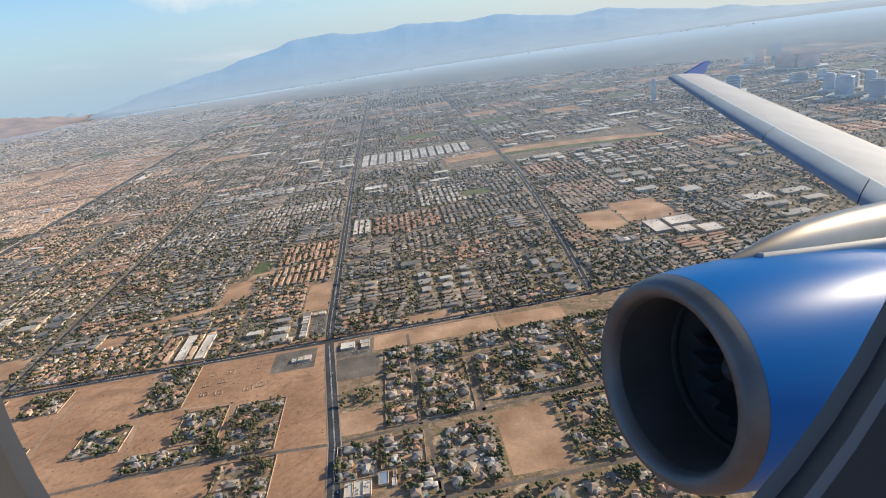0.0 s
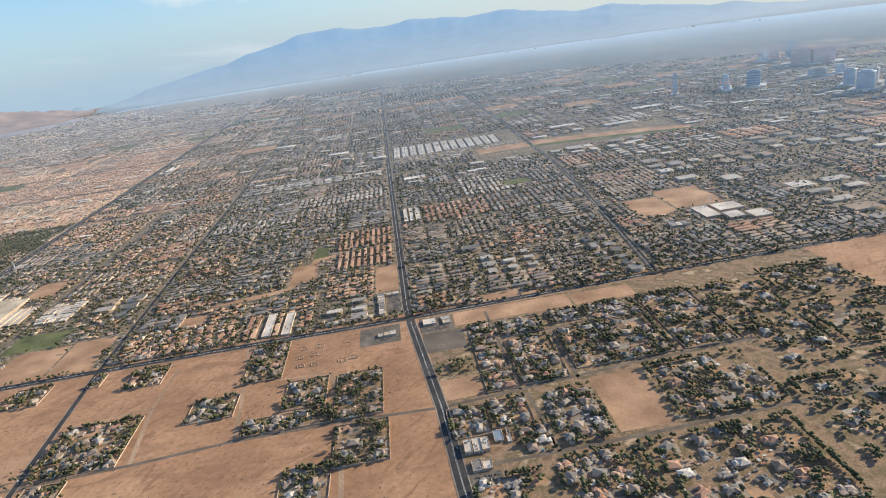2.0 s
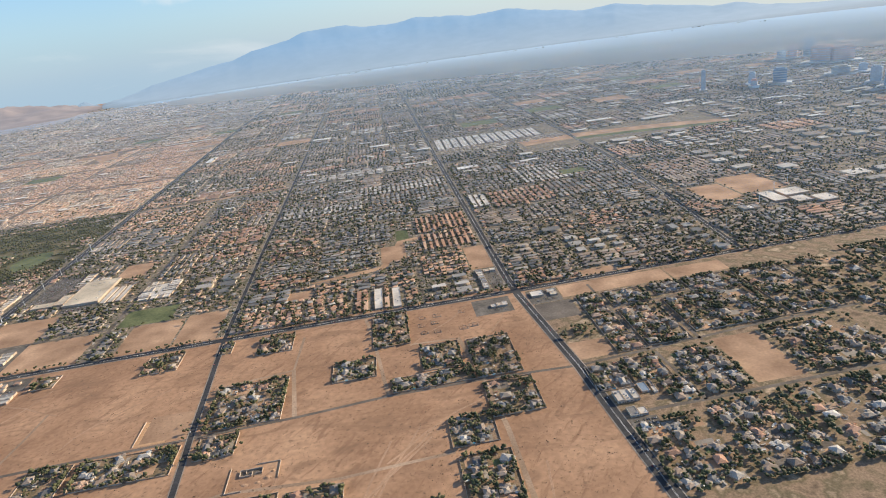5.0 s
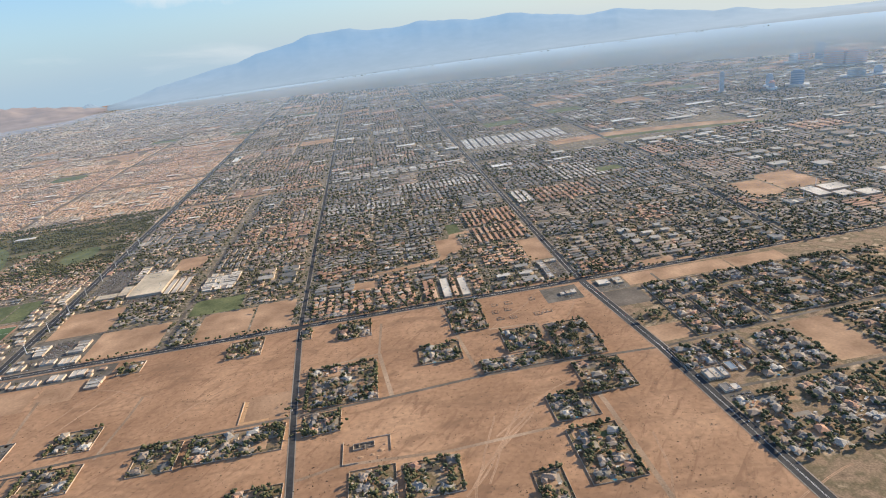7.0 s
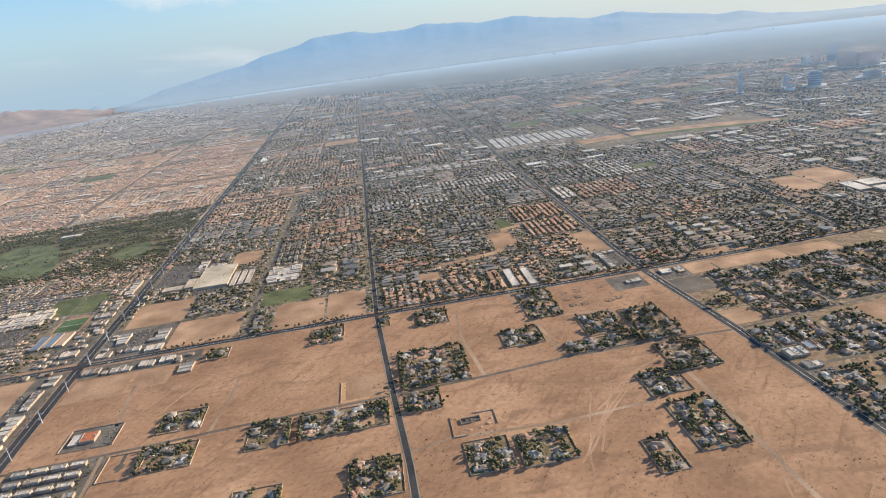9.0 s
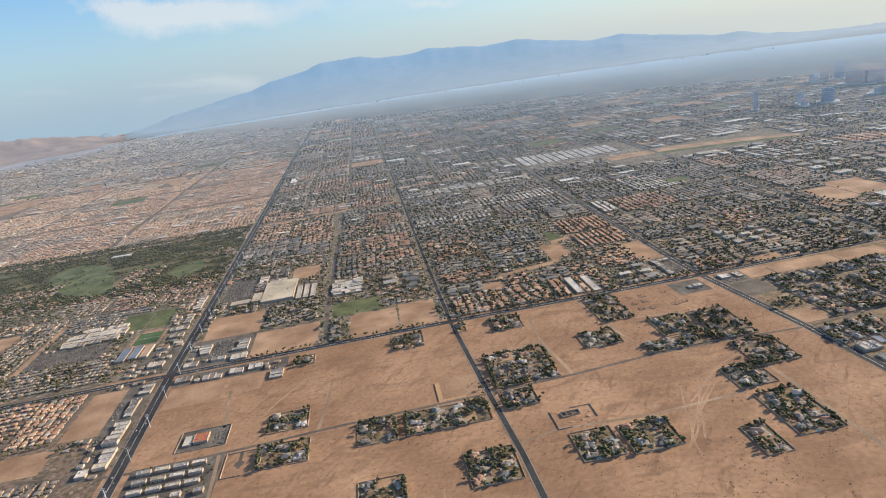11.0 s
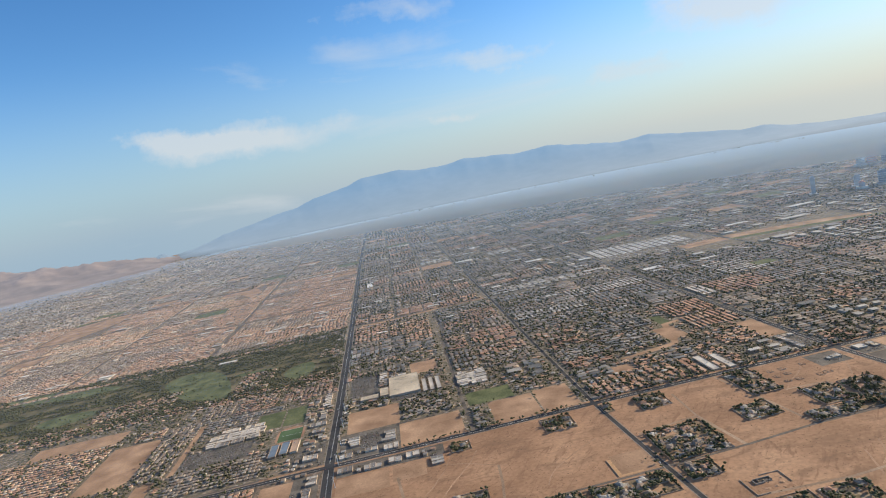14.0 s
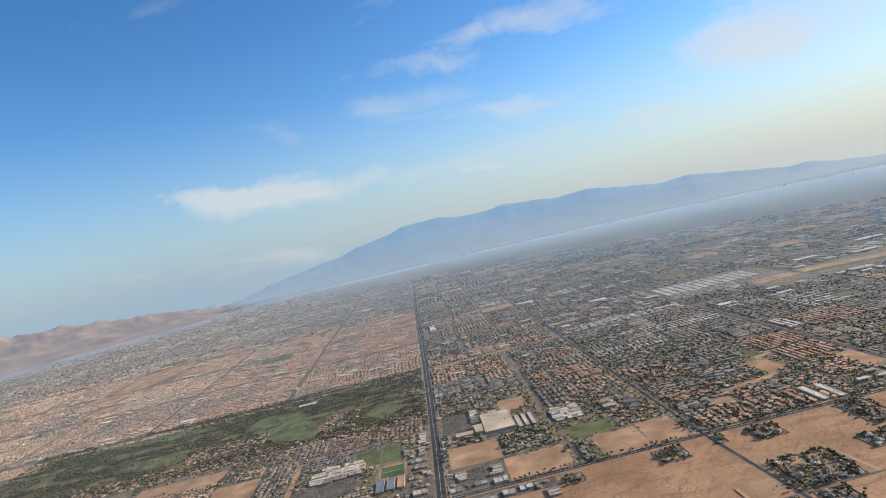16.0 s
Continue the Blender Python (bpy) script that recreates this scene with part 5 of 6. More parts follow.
# eastern plots between the streets
for i, (x0, x1, y0, y1, n) in enumerate([(43, 60, -96, -30, 5), (65, 96, -56, -30, 4), (102, 126, -50, -30, 3), (130, 170, -56, -30, 5), (65, 96, -119, -62, 7), (102, 168, -112, -58, 10), (16, 38, -160, -131, 3), (173, 212, -112, -30, 8),
                                         (43, 62, -121, -98, 2), (40, 64, -156, -130, 3), (72, 103, -180, -130, 8), (140, 200, -178, -122, 8), (52, 70, -182, -158, 2), (22, 60, -250, -194, 7), (64, 110, -250, -188, 9), (114, 190, -250, -188, 11),
                                         (218, 262, -84, -30, 6), (268, 330, -74, -24, 6), (218, 258, -150, -92, 5), (264, 330, -140, -82, 6), (206, 250, -250, -162, 7), (258, 330, -240, -150, 8)]):
    estate(x0, x1, y0, y1, round(n * (1.9 if i < 16 else 0.7)), wall=i < 10, density=0.125, pools=1 if i % 3 == 0 else 0, lawn=0.2, grow=1.15)
for _ in range(40):
    put_tree(rng.uniform(14, 40), rng.uniform(-92, -76), rng.uniform(1.0, 1.7))
for _ in range(26):
    put_tree(rng.uniform(-246, -200), rng.uniform(-158, -112), rng.uniform(0.9, 1.7))
SHED_ROOF = material("mixed_shed_roofs", [(0.62, 0.58, 0.52), (0.50, 0.44, 0.37), (0.42, 0.20, 0.11), (0.26, 0.20, 0.15), (0.70, 0.67, 0.62), (0.15, 0.14, 0.13), (0.36, 0.26, 0.19)], pick="island", rough=0.8, amount=0.15)
scatter("garden_sheds", [(BLOCKS, shed_rows)], [WALLS["island"], SHED_ROOF], "small sheds, carports and trailers in the yards", "sheds")
boundary_wall(-418, -394, -168, -142)


def dirt_pile(x, y, r, h):
    """A tipped heap of sand with an uneven rim."""
    bm = bmesh.new()
    rows = []
    for k in range(1, 5):
        u = k / 4
        rows.append([bm.verts.new((r * u * math.cos(a) * (1 + 0.3 * noise.noise(Vector((x, a, u)))), 0.7 * r * u * math.sin(a), h * (1 - u) ** 1.2 * (1 + 0.4 * noise.noise(Vector((y, a * 2, u)))) - 0.02)) for a in (i * math.pi / 6 for i in range(12))])
    bm.faces.new(rows[0])
    for a, b in zip(rows, rows[1:]):
        for i in range(12):
            bm.faces.new((a[i], b[i], b[(i + 1) % 12], a[(i + 1) % 12]))
    ob = tagged(part("dirt_pile", bm, LOT), "heap of excavated sandy soil on a building plot", "dirt pile", "dirt piles")
    ob.location = (x, y, 0)


# a building plot: two sides of block wall, a roofless house shell, a slab and heaps of soil
shell = tagged(new("unfinished_house"), "roofless brown block shell of an unfinished house", "house")
shell.location = (-188, -174.5, 0)
for a, b, c, e, h in ((-8, 4.5, 2.2, 2.45, 1.0), (-8, -7.75, -2.6, 2.2, 1.0), (-8, -1, -2.85, -2.6, 0.9), (4.25, 4.5, -1.4, 2.2, 0.8), (-1.2, -0.95, -2.6, 0.6, 0.9), (-4.6, -4.35, -0.4, 2.2, 0.9), (1.0, 4.25, -1.4, -1.15, 0.7)):
    part("shell_wall", box(bmesh.new(), a, b, c, e, 0, h), BLOCK, shell)
part("floor_slab", box(bmesh.new(), -7.7, 4.2, -2.55, 2.15, 0.0, 0.09), STREET, shell, "grey concrete floor slab")
plot_wall = tagged(new("plot_wall"), "low block wall round two sides of a building plot", "wall")
plot_wall.location = (-202, -178.5, 0)
for a, b, c, e in ((0, 0.25, -10.5, 10.5), (0.25, 9, -10.5, -10.25), (27.75, 28, -4, 10.5), (14, 27.75, 10.25, 10.5)):
    part("wall_run", box(bmesh.new(), a, b, c, e, 0, 0.62), BLOCK, plot_wall)
for x, y, r, h in ((-180, -181, 2.6, 0.8), (-185, -183.5, 1.8, 0.6), (-192, -184, 2.2, 0.55), (-177.5, -176, 1.6, 0.6), (-182, -186, 1.3, 0.4)):
    dirt_pile(x, y, r, h)
# a freshly graded plot with a pale wall on one side
flat("graded_plot", rect(-271, -251.5, -129, -103), 0.02, GOLD, "freshly graded bright orange bare plot", "plot")
side_wall = tagged(new("plot_wall"), "pale block wall along a freshly graded plot", "wall")
side_wall.location = (-271.2, -116, 0)
for k in range(5):
    part("wall_run", box(bmesh.new(), -0.12, 0.12, -13 + k * 5.2, -8 + k * 5.2, 0, 0.6), BLOCK, side_wall)
    part("pier", box(bmesh.new(), -0.2, 0.2, -8 + k * 5.2, -7.8 + k * 5.2, 0, 0.7), BLOCK, side_wall)
# house footings laid out on the open plots
for k, (x, y) in enumerate(((-80, -46), (-70, -47), (-82, -33), (-71, -32), (-80, -20), (-68, -20), (-50, -48), (-42, -46), (-48, -20))):
    root = tagged(new("house_footing"), "low block footing of an unbuilt house on bare sand", "footing", "house footings")
    root.location = (x, y, 0)
    w, d = rng.uniform(2.2, 3.6), rng.uniform(1.8, 3.0)
    for a, b, c, e in ((-w, w, -d, -d + 0.2), (-w, w * 0.4, d - 0.2, d), (-w, -w + 0.2, -d + 0.2, d - 0.2), (w - 0.2, w, -d + 0.2, d * 0.5), (-w * 0.2, -w * 0.2 + 0.2, -d + 0.2, d * 0.3)):
        part("footing_wall", box(bmesh.new(), a, b, c, e, 0, rng.uniform(0.15, 0.5)), BLOCK, root)
band("cul_de_sac", [(-408, -142), (-408, -160)], 2.4, 0.036, STREET, "short dark asphalt cul-de-sac", "road")
flat("turning_circle", [(-408 + 3.2 * math.cos(a * 0.3927), -155 + 3.2 * math.sin(a * 0.3927)) for a in range(16)], 0.04, STREET, "round dark asphalt turning circle", "road")

# first row of suburb homes facing the cross road, as things of their own
for x0, x1, step, y in ((10, 60, 5.4, 12.5), (-238, -140, 5.6, 13.0), (-70, -30, 5.6, 13.0), (98, 200, 5.6, 17.0)):
    x = x0
    while x < x1:
        put_house(x, y, rng.choice((0, 180)), rng.randrange(4), rng.choice(("tan", "tan", "terracotta")), big=False)
        x += step


# ---- commercial buildings ----
def flat_building(x0, x1, y0, y1, h, label, roof=None, units=3, category="building", wall=None, name="commercial_building", bays=0):
    root = tagged(new(name), label, category)
    root.location = ((x0 + x1) / 2, (y0 + y1) / 2, 0)
    w, d = (x1 - x0) / 2, (y1 - y0) / 2
    part("outer_wall", walls_of(bmesh.new(), [(-w, w, -d, d)], h), wall or WALLS["object"], root)
    part("roof", box(bmesh.new(), -w + 0.02, w - 0.02, -d + 0.02, d - 0.02, h - 0.35, h - 0.22), roof or ROOF_FLAT, root)
    bm = bmesh.new()
    for a, b, c, e in ((-w - 0.03, w + 0.03, -d - 0.03, -d + 0.2), (-w - 0.03, w + 0.03, d - 0.2, d + 0.03), (-w - 0.03, -w + 0.2, -d + 0.2, d - 0.2), (w - 0.2, w + 0.03, -d + 0.2, d - 0.2)):
        box(bm, a, b, c, e, h - 0.3, h + 0.02)
    part("parapet", bm, WALLS["object"], root)
    for i in range(units):
        x, y = rng.uniform(-w * 0.75, w * 0.75), rng.uniform(-d * 0.75, d * 0.75)
        unit = part("rooftop_unit", box(bmesh.new(), x - 0.45, x + 0.45, y - 0.35, y + 0.35, h - 0.22, h + 0.35, 0.05), METAL, root, "grey metal rooftop air unit")
        bm = bmesh.new()
        bmesh.ops.create_cone(bm, cap_ends=True, segments=8, radius1=0.26, radius2=0.26, depth=0.06, matrix=Matrix.Translation((x, y, h + 0.38)))
        part("fan_grille", bm, GLASS, unit, "dark round fan grille")
    for i in range(bays or max(2, int(w / 1.5))):
        x = -w + (i + 0.5) * 2 * w / (bays or max(2, int(w / 1.5)))
        part("window", box(bmesh.new(), x - 0.5, x + 0.5, -d - 0.05, -d, 0.3, min(1.0, h - 0.4)), GLASS, root)
    return root


def car_park(x0, x1, y0, y1, fill=0.5):
    OPEN.append((x0, x1, y0, y1))
    flat("car_park", rect(x0, x1, y0, y1), 0.05, PARKING, "dark asphalt car park with rows of cars", "car park")
    y, row = y0 + 1.2, 0
    while y < y1 - 1:
        x = x0 + 0.8
        while x < x1 - 0.8:
            if rng.random() < fill:
                lot_cars.append((x, y, 0.05, math.pi / 2, 1, 1, 1))
            x += 1.0
        if row % 2 == 0:
            for x in range(int(x0) + 2, int(x1) - 1, 5):
                s = rng.uniform(0.55, 0.95)
                lot_trees.append((x + rng.uniform(-1, 1), y + 1.45, 0.05, rng.uniform(0, 6.3), s, s, s))
        row += 1
        y += 2.9


lot_cars, lot_trees, shop_rows = [], [], []
PARKING = material("worn_car_park_asphalt", [(0.14, 0.122, 0.10), (0.19, 0.165, 0.135)], scale=0.5, amount=0.25, big=0.08, rough=0.9)
TRACK = material("red_running_track", [(0.36, 0.19, 0.12), (0.42, 0.24, 0.15)], scale=0.8, rough=0.9, amount=0.15)
oval = [(-544.5 + 15.5 * math.copysign(abs(math.cos(a * 0.19635)) ** 0.7, math.cos(a * 0.19635)), 99.5 + 22 * math.copysign(abs(math.sin(a * 0.19635)) ** 0.7, math.sin(a * 0.19635))) for a in range(32)]
flat("running_track", oval, 0.024, TRACK, "worn tan running track round the playing field", "running track")
OPEN.append((-561, -528, 77, 122))
SHOP_FROM = len(OPEN)
ROOF_BLUE = material("blue_metal_roof", [(0.18, 0.23, 0.28), (0.23, 0.28, 0.33)], rough=0.5, amount=0.1)
ROOF_RED = material("orange_metal_roof", [(0.45, 0.14, 0.06), (0.50, 0.18, 0.08)], rough=0.6, amount=0.15)
ROOF_CREAM = material("cream_roof_gravel", [(0.56, 0.46, 0.33), (0.64, 0.54, 0.40)], scale=0.5, rough=0.85, amount=0.14)
WHITE_ROOF = material("white_roof_membrane", [(0.62, 0.55, 0.46), (0.72, 0.65, 0.55)], rough=0.7, amount=0.08)
SHOPS = [((-25, -18, 14, 58), 1.9, "long white-roofed shop beside a dark car park", WHITE_ROOF, 3), ((-17, -5, 50, 57), 1.7, "pale flat-roofed shop on the corner", WHITE_ROOF, 2), ((-24, -10, -24, -17), 1.5, "small pale-roofed service station shop", WHITE_ROOF, 2), ((11, 21, -18, -9), 1.6, "small pale-roofed corner shop", WHITE_ROOF, 2),
         ((24, 32, -20, -8), 1.5, "beige corner restaurant with flat roof", None, 2), ((22, 36, -174, -161), 2.0, "white flat-roofed block with many rooftop units", WHITE_ROOF, 9), ((24, 35, -188, -179), 1.7, "white flat-roofed block by the arterial road", WHITE_ROOF, 3), ((39, 44, -168, -159), 1.4, "blue metal-roofed shed by the road", ROOF_BLUE, 0),
         ((45.5, 48, -170, -158), 1.4, "narrow blue metal-roofed shed by the road", ROOF_BLUE, 0), ((9, 14, 256, 312), 1.8, "long white storage shed with flat roof", WHITE_ROOF, 0), ((16, 21, 256, 312), 1.8, "long white storage shed with flat roof", WHITE_ROOF, 0), ((23, 29, 256, 312), 1.8, "long white storage shed with flat roof", WHITE_ROOF, 0)]
SHOPS += [((-118, -111, 10, 52), 1.6, "long pale apartment block with gravel roof", WHITE_ROOF, 4), ((-102, -95, 8, 48), 1.6, "long pale apartment block with gravel roof", WHITE_ROOF, 4), ((300, 316, 104, 138), 2.4, "large white warehouse with flat roof", WHITE_ROOF, 4), ((320, 346, 116, 138), 2.4, "large white warehouse with flat roof", WHITE_ROOF, 4),
          ((318, 334, 92, 110), 2.4, "large white warehouse with flat roof", WHITE_ROOF, 3), ((338, 356, 84, 104), 2.4, "large white warehouse with flat roof", WHITE_ROOF, 3), ((262, 280, 96, 110), 2.0, "white hall with pale roof", WHITE_ROOF, 2), ((-358, -346, 124, 138), 2.0, "cream school wing with white roof", WHITE_ROOF, 4),
          ((-342, -324, 122, 134), 1.8, "cream school wing with white roof", WHITE_ROOF, 4), ((-356, -340, 144, 156), 2.2, "cream school wing with white roof", WHITE_ROOF, 4), ((-336, -322, 140, 168), 1.9, "cream school wing with white roof", WHITE_ROOF, 5), ((-354, -342, 160, 172), 1.9, "cream school wing with white roof", WHITE_ROOF, 2)]
SHOPS += [((-436, -400, 140, 204), 2.6, "cream department store with a big flat roof", ROOF_CREAM, 12), ((-447, -437, 146, 172), 2.9, "tall sand-coloured store beside the big store", ROOF_CREAM, 3), ((-470, -449, 146, 158), 2.4, "long sand-coloured store with ribbed roof", ROOF_CREAM, 3), ((-448, -438, 212, 236), 1.9, "low store with pale roof", WHITE_ROOF, 3),
          ((-434, -414, 206, 214), 1.8, "low long grey-roofed store", None, 3), ((-397, -392, 134, 176), 1.5, "long narrow grey-roofed storage row", None, 0), ((-389, -384, 134, 176), 1.5, "long narrow pale storage row", WHITE_ROOF, 0), ((-381, -376, 134, 176), 1.5, "long narrow grey-roofed storage row", None, 0),
          ((-640, -628, 110, 126), 1.8, "cream school wing with white flat roof", WHITE_ROOF, 2), ((-627, -612, 108, 122), 2.0, "cream school wing with white flat roof", WHITE_ROOF, 3), ((-638, -618, 128, 140), 2.2, "cream school wing with white flat roof", WHITE_ROOF, 4), ((-616, -604, 124, 142), 1.8, "cream school wing with white flat roof", WHITE_ROOF, 2)]
SHOPS += [((-610, -596, 110, 121), 2.0, "cream school wing with white flat roof", WHITE_ROOF, 3), ((-600, -586, 126, 140), 2.2, "cream school wing with white flat roof", WHITE_ROOF, 4), ((-602, -580, 143, 154), 1.8, "cream school wing with white flat roof", WHITE_ROOF, 2), ((-628, -608, 144, 156), 2.0, "cream school wing with white flat roof", WHITE_ROOF, 3),
          ((-594, -580, 112, 122), 2.2, "cream school wing with white flat roof", WHITE_ROOF, 4), ((-584, -577, 126, 141), 1.8, "cream school wing with white flat roof", WHITE_ROOF, 2), ((-446, -432, 26, 48), 1.9, "cream shop row with flat roof", WHITE_ROOF, 4), ((-462, -450, 12, 20), 1.7, "beige shop with flat roof", None, 2),
          ((-444, -430, 6, 20), 1.8, "cream shop row with flat roof", WHITE_ROOF, 3), ((-480, -468, 30, 50), 1.8, "pale shop by the arterial road", None, 3), ((-486, -474, 8, 18), 1.7, "brown-roofed shop on the corner", ROOFS["tan"], 1), ((-424, -412, -20, -8), 1.9, "cream restaurant with flat roof", WHITE_ROOF, 3)]
SHOPS += [((-440, -428, -22, -10), 1.8, "small grey-roofed shop by the road", None, 2), ((-486, -472, -20, -8), 1.7, "brown-roofed corner shop by the crossing", ROOFS["tan"], 1), ((-462, -446, -24, -14), 1.6, "low tan shop with flat roof", None, 2), ((-404, -392, -44, -29), 1.8, "small dark-roofed shop by the road", None, 2),
          ((-517, -505, -100, -70), 2.2, "cream big-box store with white roof", WHITE_ROOF, 5), ((-512, -502, -130, -106), 2.2, "cream big-box store with white roof", WHITE_ROOF, 4), ((-520, -513, -136, -128), 2.0, "cream annexe of a store", WHITE_ROOF, 1), ((-516, -508, -62, -34), 1.8, "long shop row with flat roof", None, 3),
          ((-514, -504, -28, -12), 1.8, "pale shop by the crossing", WHITE_ROOF, 2), ((-446, -436, -121, -110), 2.0, "orange-roofed store with white parapet", ROOF_RED, 2), ((-453, -447, -122, -110), 1.3, "low white annexe of an orange-roofed store", WHITE_ROOF, 1), ((-560, -552, 48, 76), 2.0, "blue-grey steel storage hall", ROOF_BLUE, 0), ((-549, -541, 50, 78), 2.0, "blue-grey steel storage hall", ROOF_BLUE, 0)]
SHOPS += [((-538, -531, 50, 78), 2.0, "shop row with orange tile roof", ROOFS["terracotta"], 1), ((-522, -508, 22, 34), 2.0, "cream shop by the crossing", WHITE_ROOF, 3), ((-520, -506, 86, 96), 1.8, "low clinic with white roof", WHITE_ROOF, 3), ((-524, -506, 104, 114), 1.8, "low office with pale roof", WHITE_ROOF, 3),
          ((-518, -508, 122, 146), 1.8, "pale shop row with flat roof", None, 3), ((-516, -506, 160, 200), 1.8, "pale long shop row", WHITE_ROOF, 4)]
def chunks(x0, x1, y0, y1, label):
    """A long building as a row of uneven blocks; halls and big stores stay whole."""
    w, d = x1 - x0, y1 - y0
    if max(w, d) < 11 or any(k in label for k in ("storage", "warehouse", "apartment", "steel", "orange", "department", "big store", "ribbed")):
        return [(x0, x1, y0, y1)]
    n = max(2, round(max(w, d) / 5.5))
    out = []
    for i in range(n):
        a, b = i / n, (i + 1 - rng.uniform(0.0, 0.14)) / n
        cut = rng.uniform(0.0, 0.35)
        out.append((x0 + w * cut, x1, y0 + d * a, y0 + d * b) if d > w else (x0 + w * a, x0 + w * b, y0, y1 - d * cut))
    return out


for (x0, x1, y0, y1), h, label, roof, units in SHOPS:
    OPEN.append((x0 - 1, x1 + 1, y0 - 1, y1 + 1))
    blocks = chunks(x0, x1, y0, y1, label)
    for q in blocks:
        flat_building(*q, h if len(blocks) == 1 else h * rng.uniform(0.75, 1.15), label, roof if len(blocks) == 1 or rng.random() < 0.5 else rng.choice((None, ROOF_CREAM, ROOFS["tan"], None)), max(1, units // len(blocks)) if units else 0)
flat_building(-636, -582, 120, 143, 1.5, "long low white hall joining the school wings", WHITE_ROOF, 8, name="school_hall")
flat_building(-357, -323, 130, 162, 1.6, "broad low white hall joining the school wings", WHITE_ROOF, 8, name="school_hall")
for r, f in (((-16, -5, 14, 49), 0.25), ((-27, -7, -31, -25), 0.2), ((10, 33, -27, -21), 0.3), ((22, 38, -196, -189), 0.4), ((-436, -400, 126, 138), 0.4), ((-484, -450, 164, 244), 0.3), ((-656, -584, 69, 107), 0.3), ((-468, -448, 22, 56), 0.5),
             ((-500, -497, -128, -70), 0.4), ((-432, -424, -126, -106), 0.3), ((-526, -520, -64, -34), 0.5)):
    car_park(*r, f)
for x0, x1, y0, y1 in ((-38, -7, -34, -6), (8, 34, -30, -6)):
    flat("shop_yard", rect(x0, x1, y0, y1), 0.030, PARKING, "worn asphalt yard round a corner shop", "yard")
# busy commercial corners by the third road: paved yards with small shops and trees
for k, (x0, x1, y0, y1) in enumerate(((-487, -390, -26, -6), (-487, -428, 5, 60), (-540, -502, 8, 60), (-526, -502, -140, -8))):
    flat("shop_yard", rect(x0, x1, y0, y1), 0.030 + 0.002 * k, PARKING, "worn asphalt yard between small shops", "yard")
    y = y0 + 4
    while y < y1 - 3:
        x = x0 + 4
        while x < x1 - 3:
            px, py = x + rng.uniform(-1.5, 1.5), y + rng.uniform(-1.2, 1.2)
            if not any(a - 2.5 < px < b + 2.5 and c - 2.5 < py < d + 2.5 for a, b, c, d in OPEN) and not on_road(px, py, 3.2):
                if rng.random() < 0.5:
                    shop_rows.append((px, py, 0.02, rng.choice((0, 1.5708)), rng.uniform(3.0, 6.0), rng.uniform(2.6, 4.2), rng.uniform(1.1, 1.9)))
                else:
                    for _ in range(3):
                        s = rng.uniform(0.6, 1.1)
                        lot_trees.append((px + rng.uniform(-2.5, 2.5), py + rng.uniform(-2, 2), 0.02, rng.uniform(0, 6.3), s, s, s))
                    lot_cars.extend((px + 1.1 * q, py - 2.2, 0.05, math.pi / 2, 1, 1, 1) for q in range(-2, 3) if rng.random() < 0.5)
            x += 7.5
        y += 7.0
    OPEN.append((x0, x1, y0, y1))
flat("store_yard", rect(-457, -422, -128, -103), 0.03, PARKING, "asphalt yard round an orange-roofed store", "yard")
boundary_wall(-457, -422, -128, -103)
# flats round a court
APARTMENTS = [(x, x + 9, y, y + 3.6) for y in (-147, -157, -167, -187, -199, -213) for x in (-476, -464, -452, -440)] + [(x, x + 6, -178, -173.5) for x in (-474, -460, -446, -432)]
for x0, x1, y0, y1 in APARTMENTS:
    OPEN.append((x0, x1, y0, y1))
    flat_building(x0, x1, y0, y1, 2.2, "two-storey pale apartment block round a court", rng.choice((WHITE_ROOF, ROOF_CREAM, None)), 2, "apartment block", name="apartment_building")
lot_cars.extend((x, y, 0.05, math.pi / 2, 1, 1, 1) for y in (-150.5, -160.5, -181, -191.5, -205) for x in range(-476, -430) if rng.random() < 0.45)
for _ in range(110):
    x, y = rng.uniform(-480, -424), rng.uniform(-218, -139)
    if not any(a - 0.8 < x < b + 0.8 and c - 0.8 < y < d + 0.8 for a, b, c, d in OPEN):
        s = rng.uniform(0.8, 1.5)
        tree_rows[rng.randrange(5)].append((x, y, 0, rng.uniform(0, 6.3), s, s, s))
flat("court_ground", rect(-482, -420, -220, -138), 0.026, PARKING, "grey paved court between apartment blocks", "yard")

for rows in [q for pair in house_rows.values() for lists in pair for q in lists] + tree_rows + list(block_rows.values()):
    rows[:] = [r for r in rows if r[0] > 600 or not any(a - 1.5 < r[0] < b + 1.5 and c - 1.5 < r[1] < d + 1.5 for a, b, c, d in OPEN[SHOP_FROM:])]

for k, q in enumerate(lot_trees):
    tree_rows[k % 5].append(q)
for k, q in enumerate(shop_rows):
    block_rows[("white", "tan", "white", "terracotta", "grey")[k % 5]].append(q)

# ---- hotel towers far off ----
# glass base lightened to carry the pale haze of the distance
TOWER_HAZED_GLASS = material("tower_glass", [(0.32, 0.38, 0.44), (0.38, 0.44, 0.50)], rough=0.35, amount=0.1)
TOWER_BLUE = material("tower_blue_glass", [(0.10, 0.19, 0.30), (0.13, 0.23, 0.34)], rough=0.35, amount=0.1)
TOWER_BROWN = material("tower_brown_stucco", [(0.58, 0.30, 0.22), (0.64, 0.35, 0.27)], rough=0.8)
TOWER_CREAM = material("tower_cream_stucco", [(0.48, 0.42, 0.34)], rough=0.8)


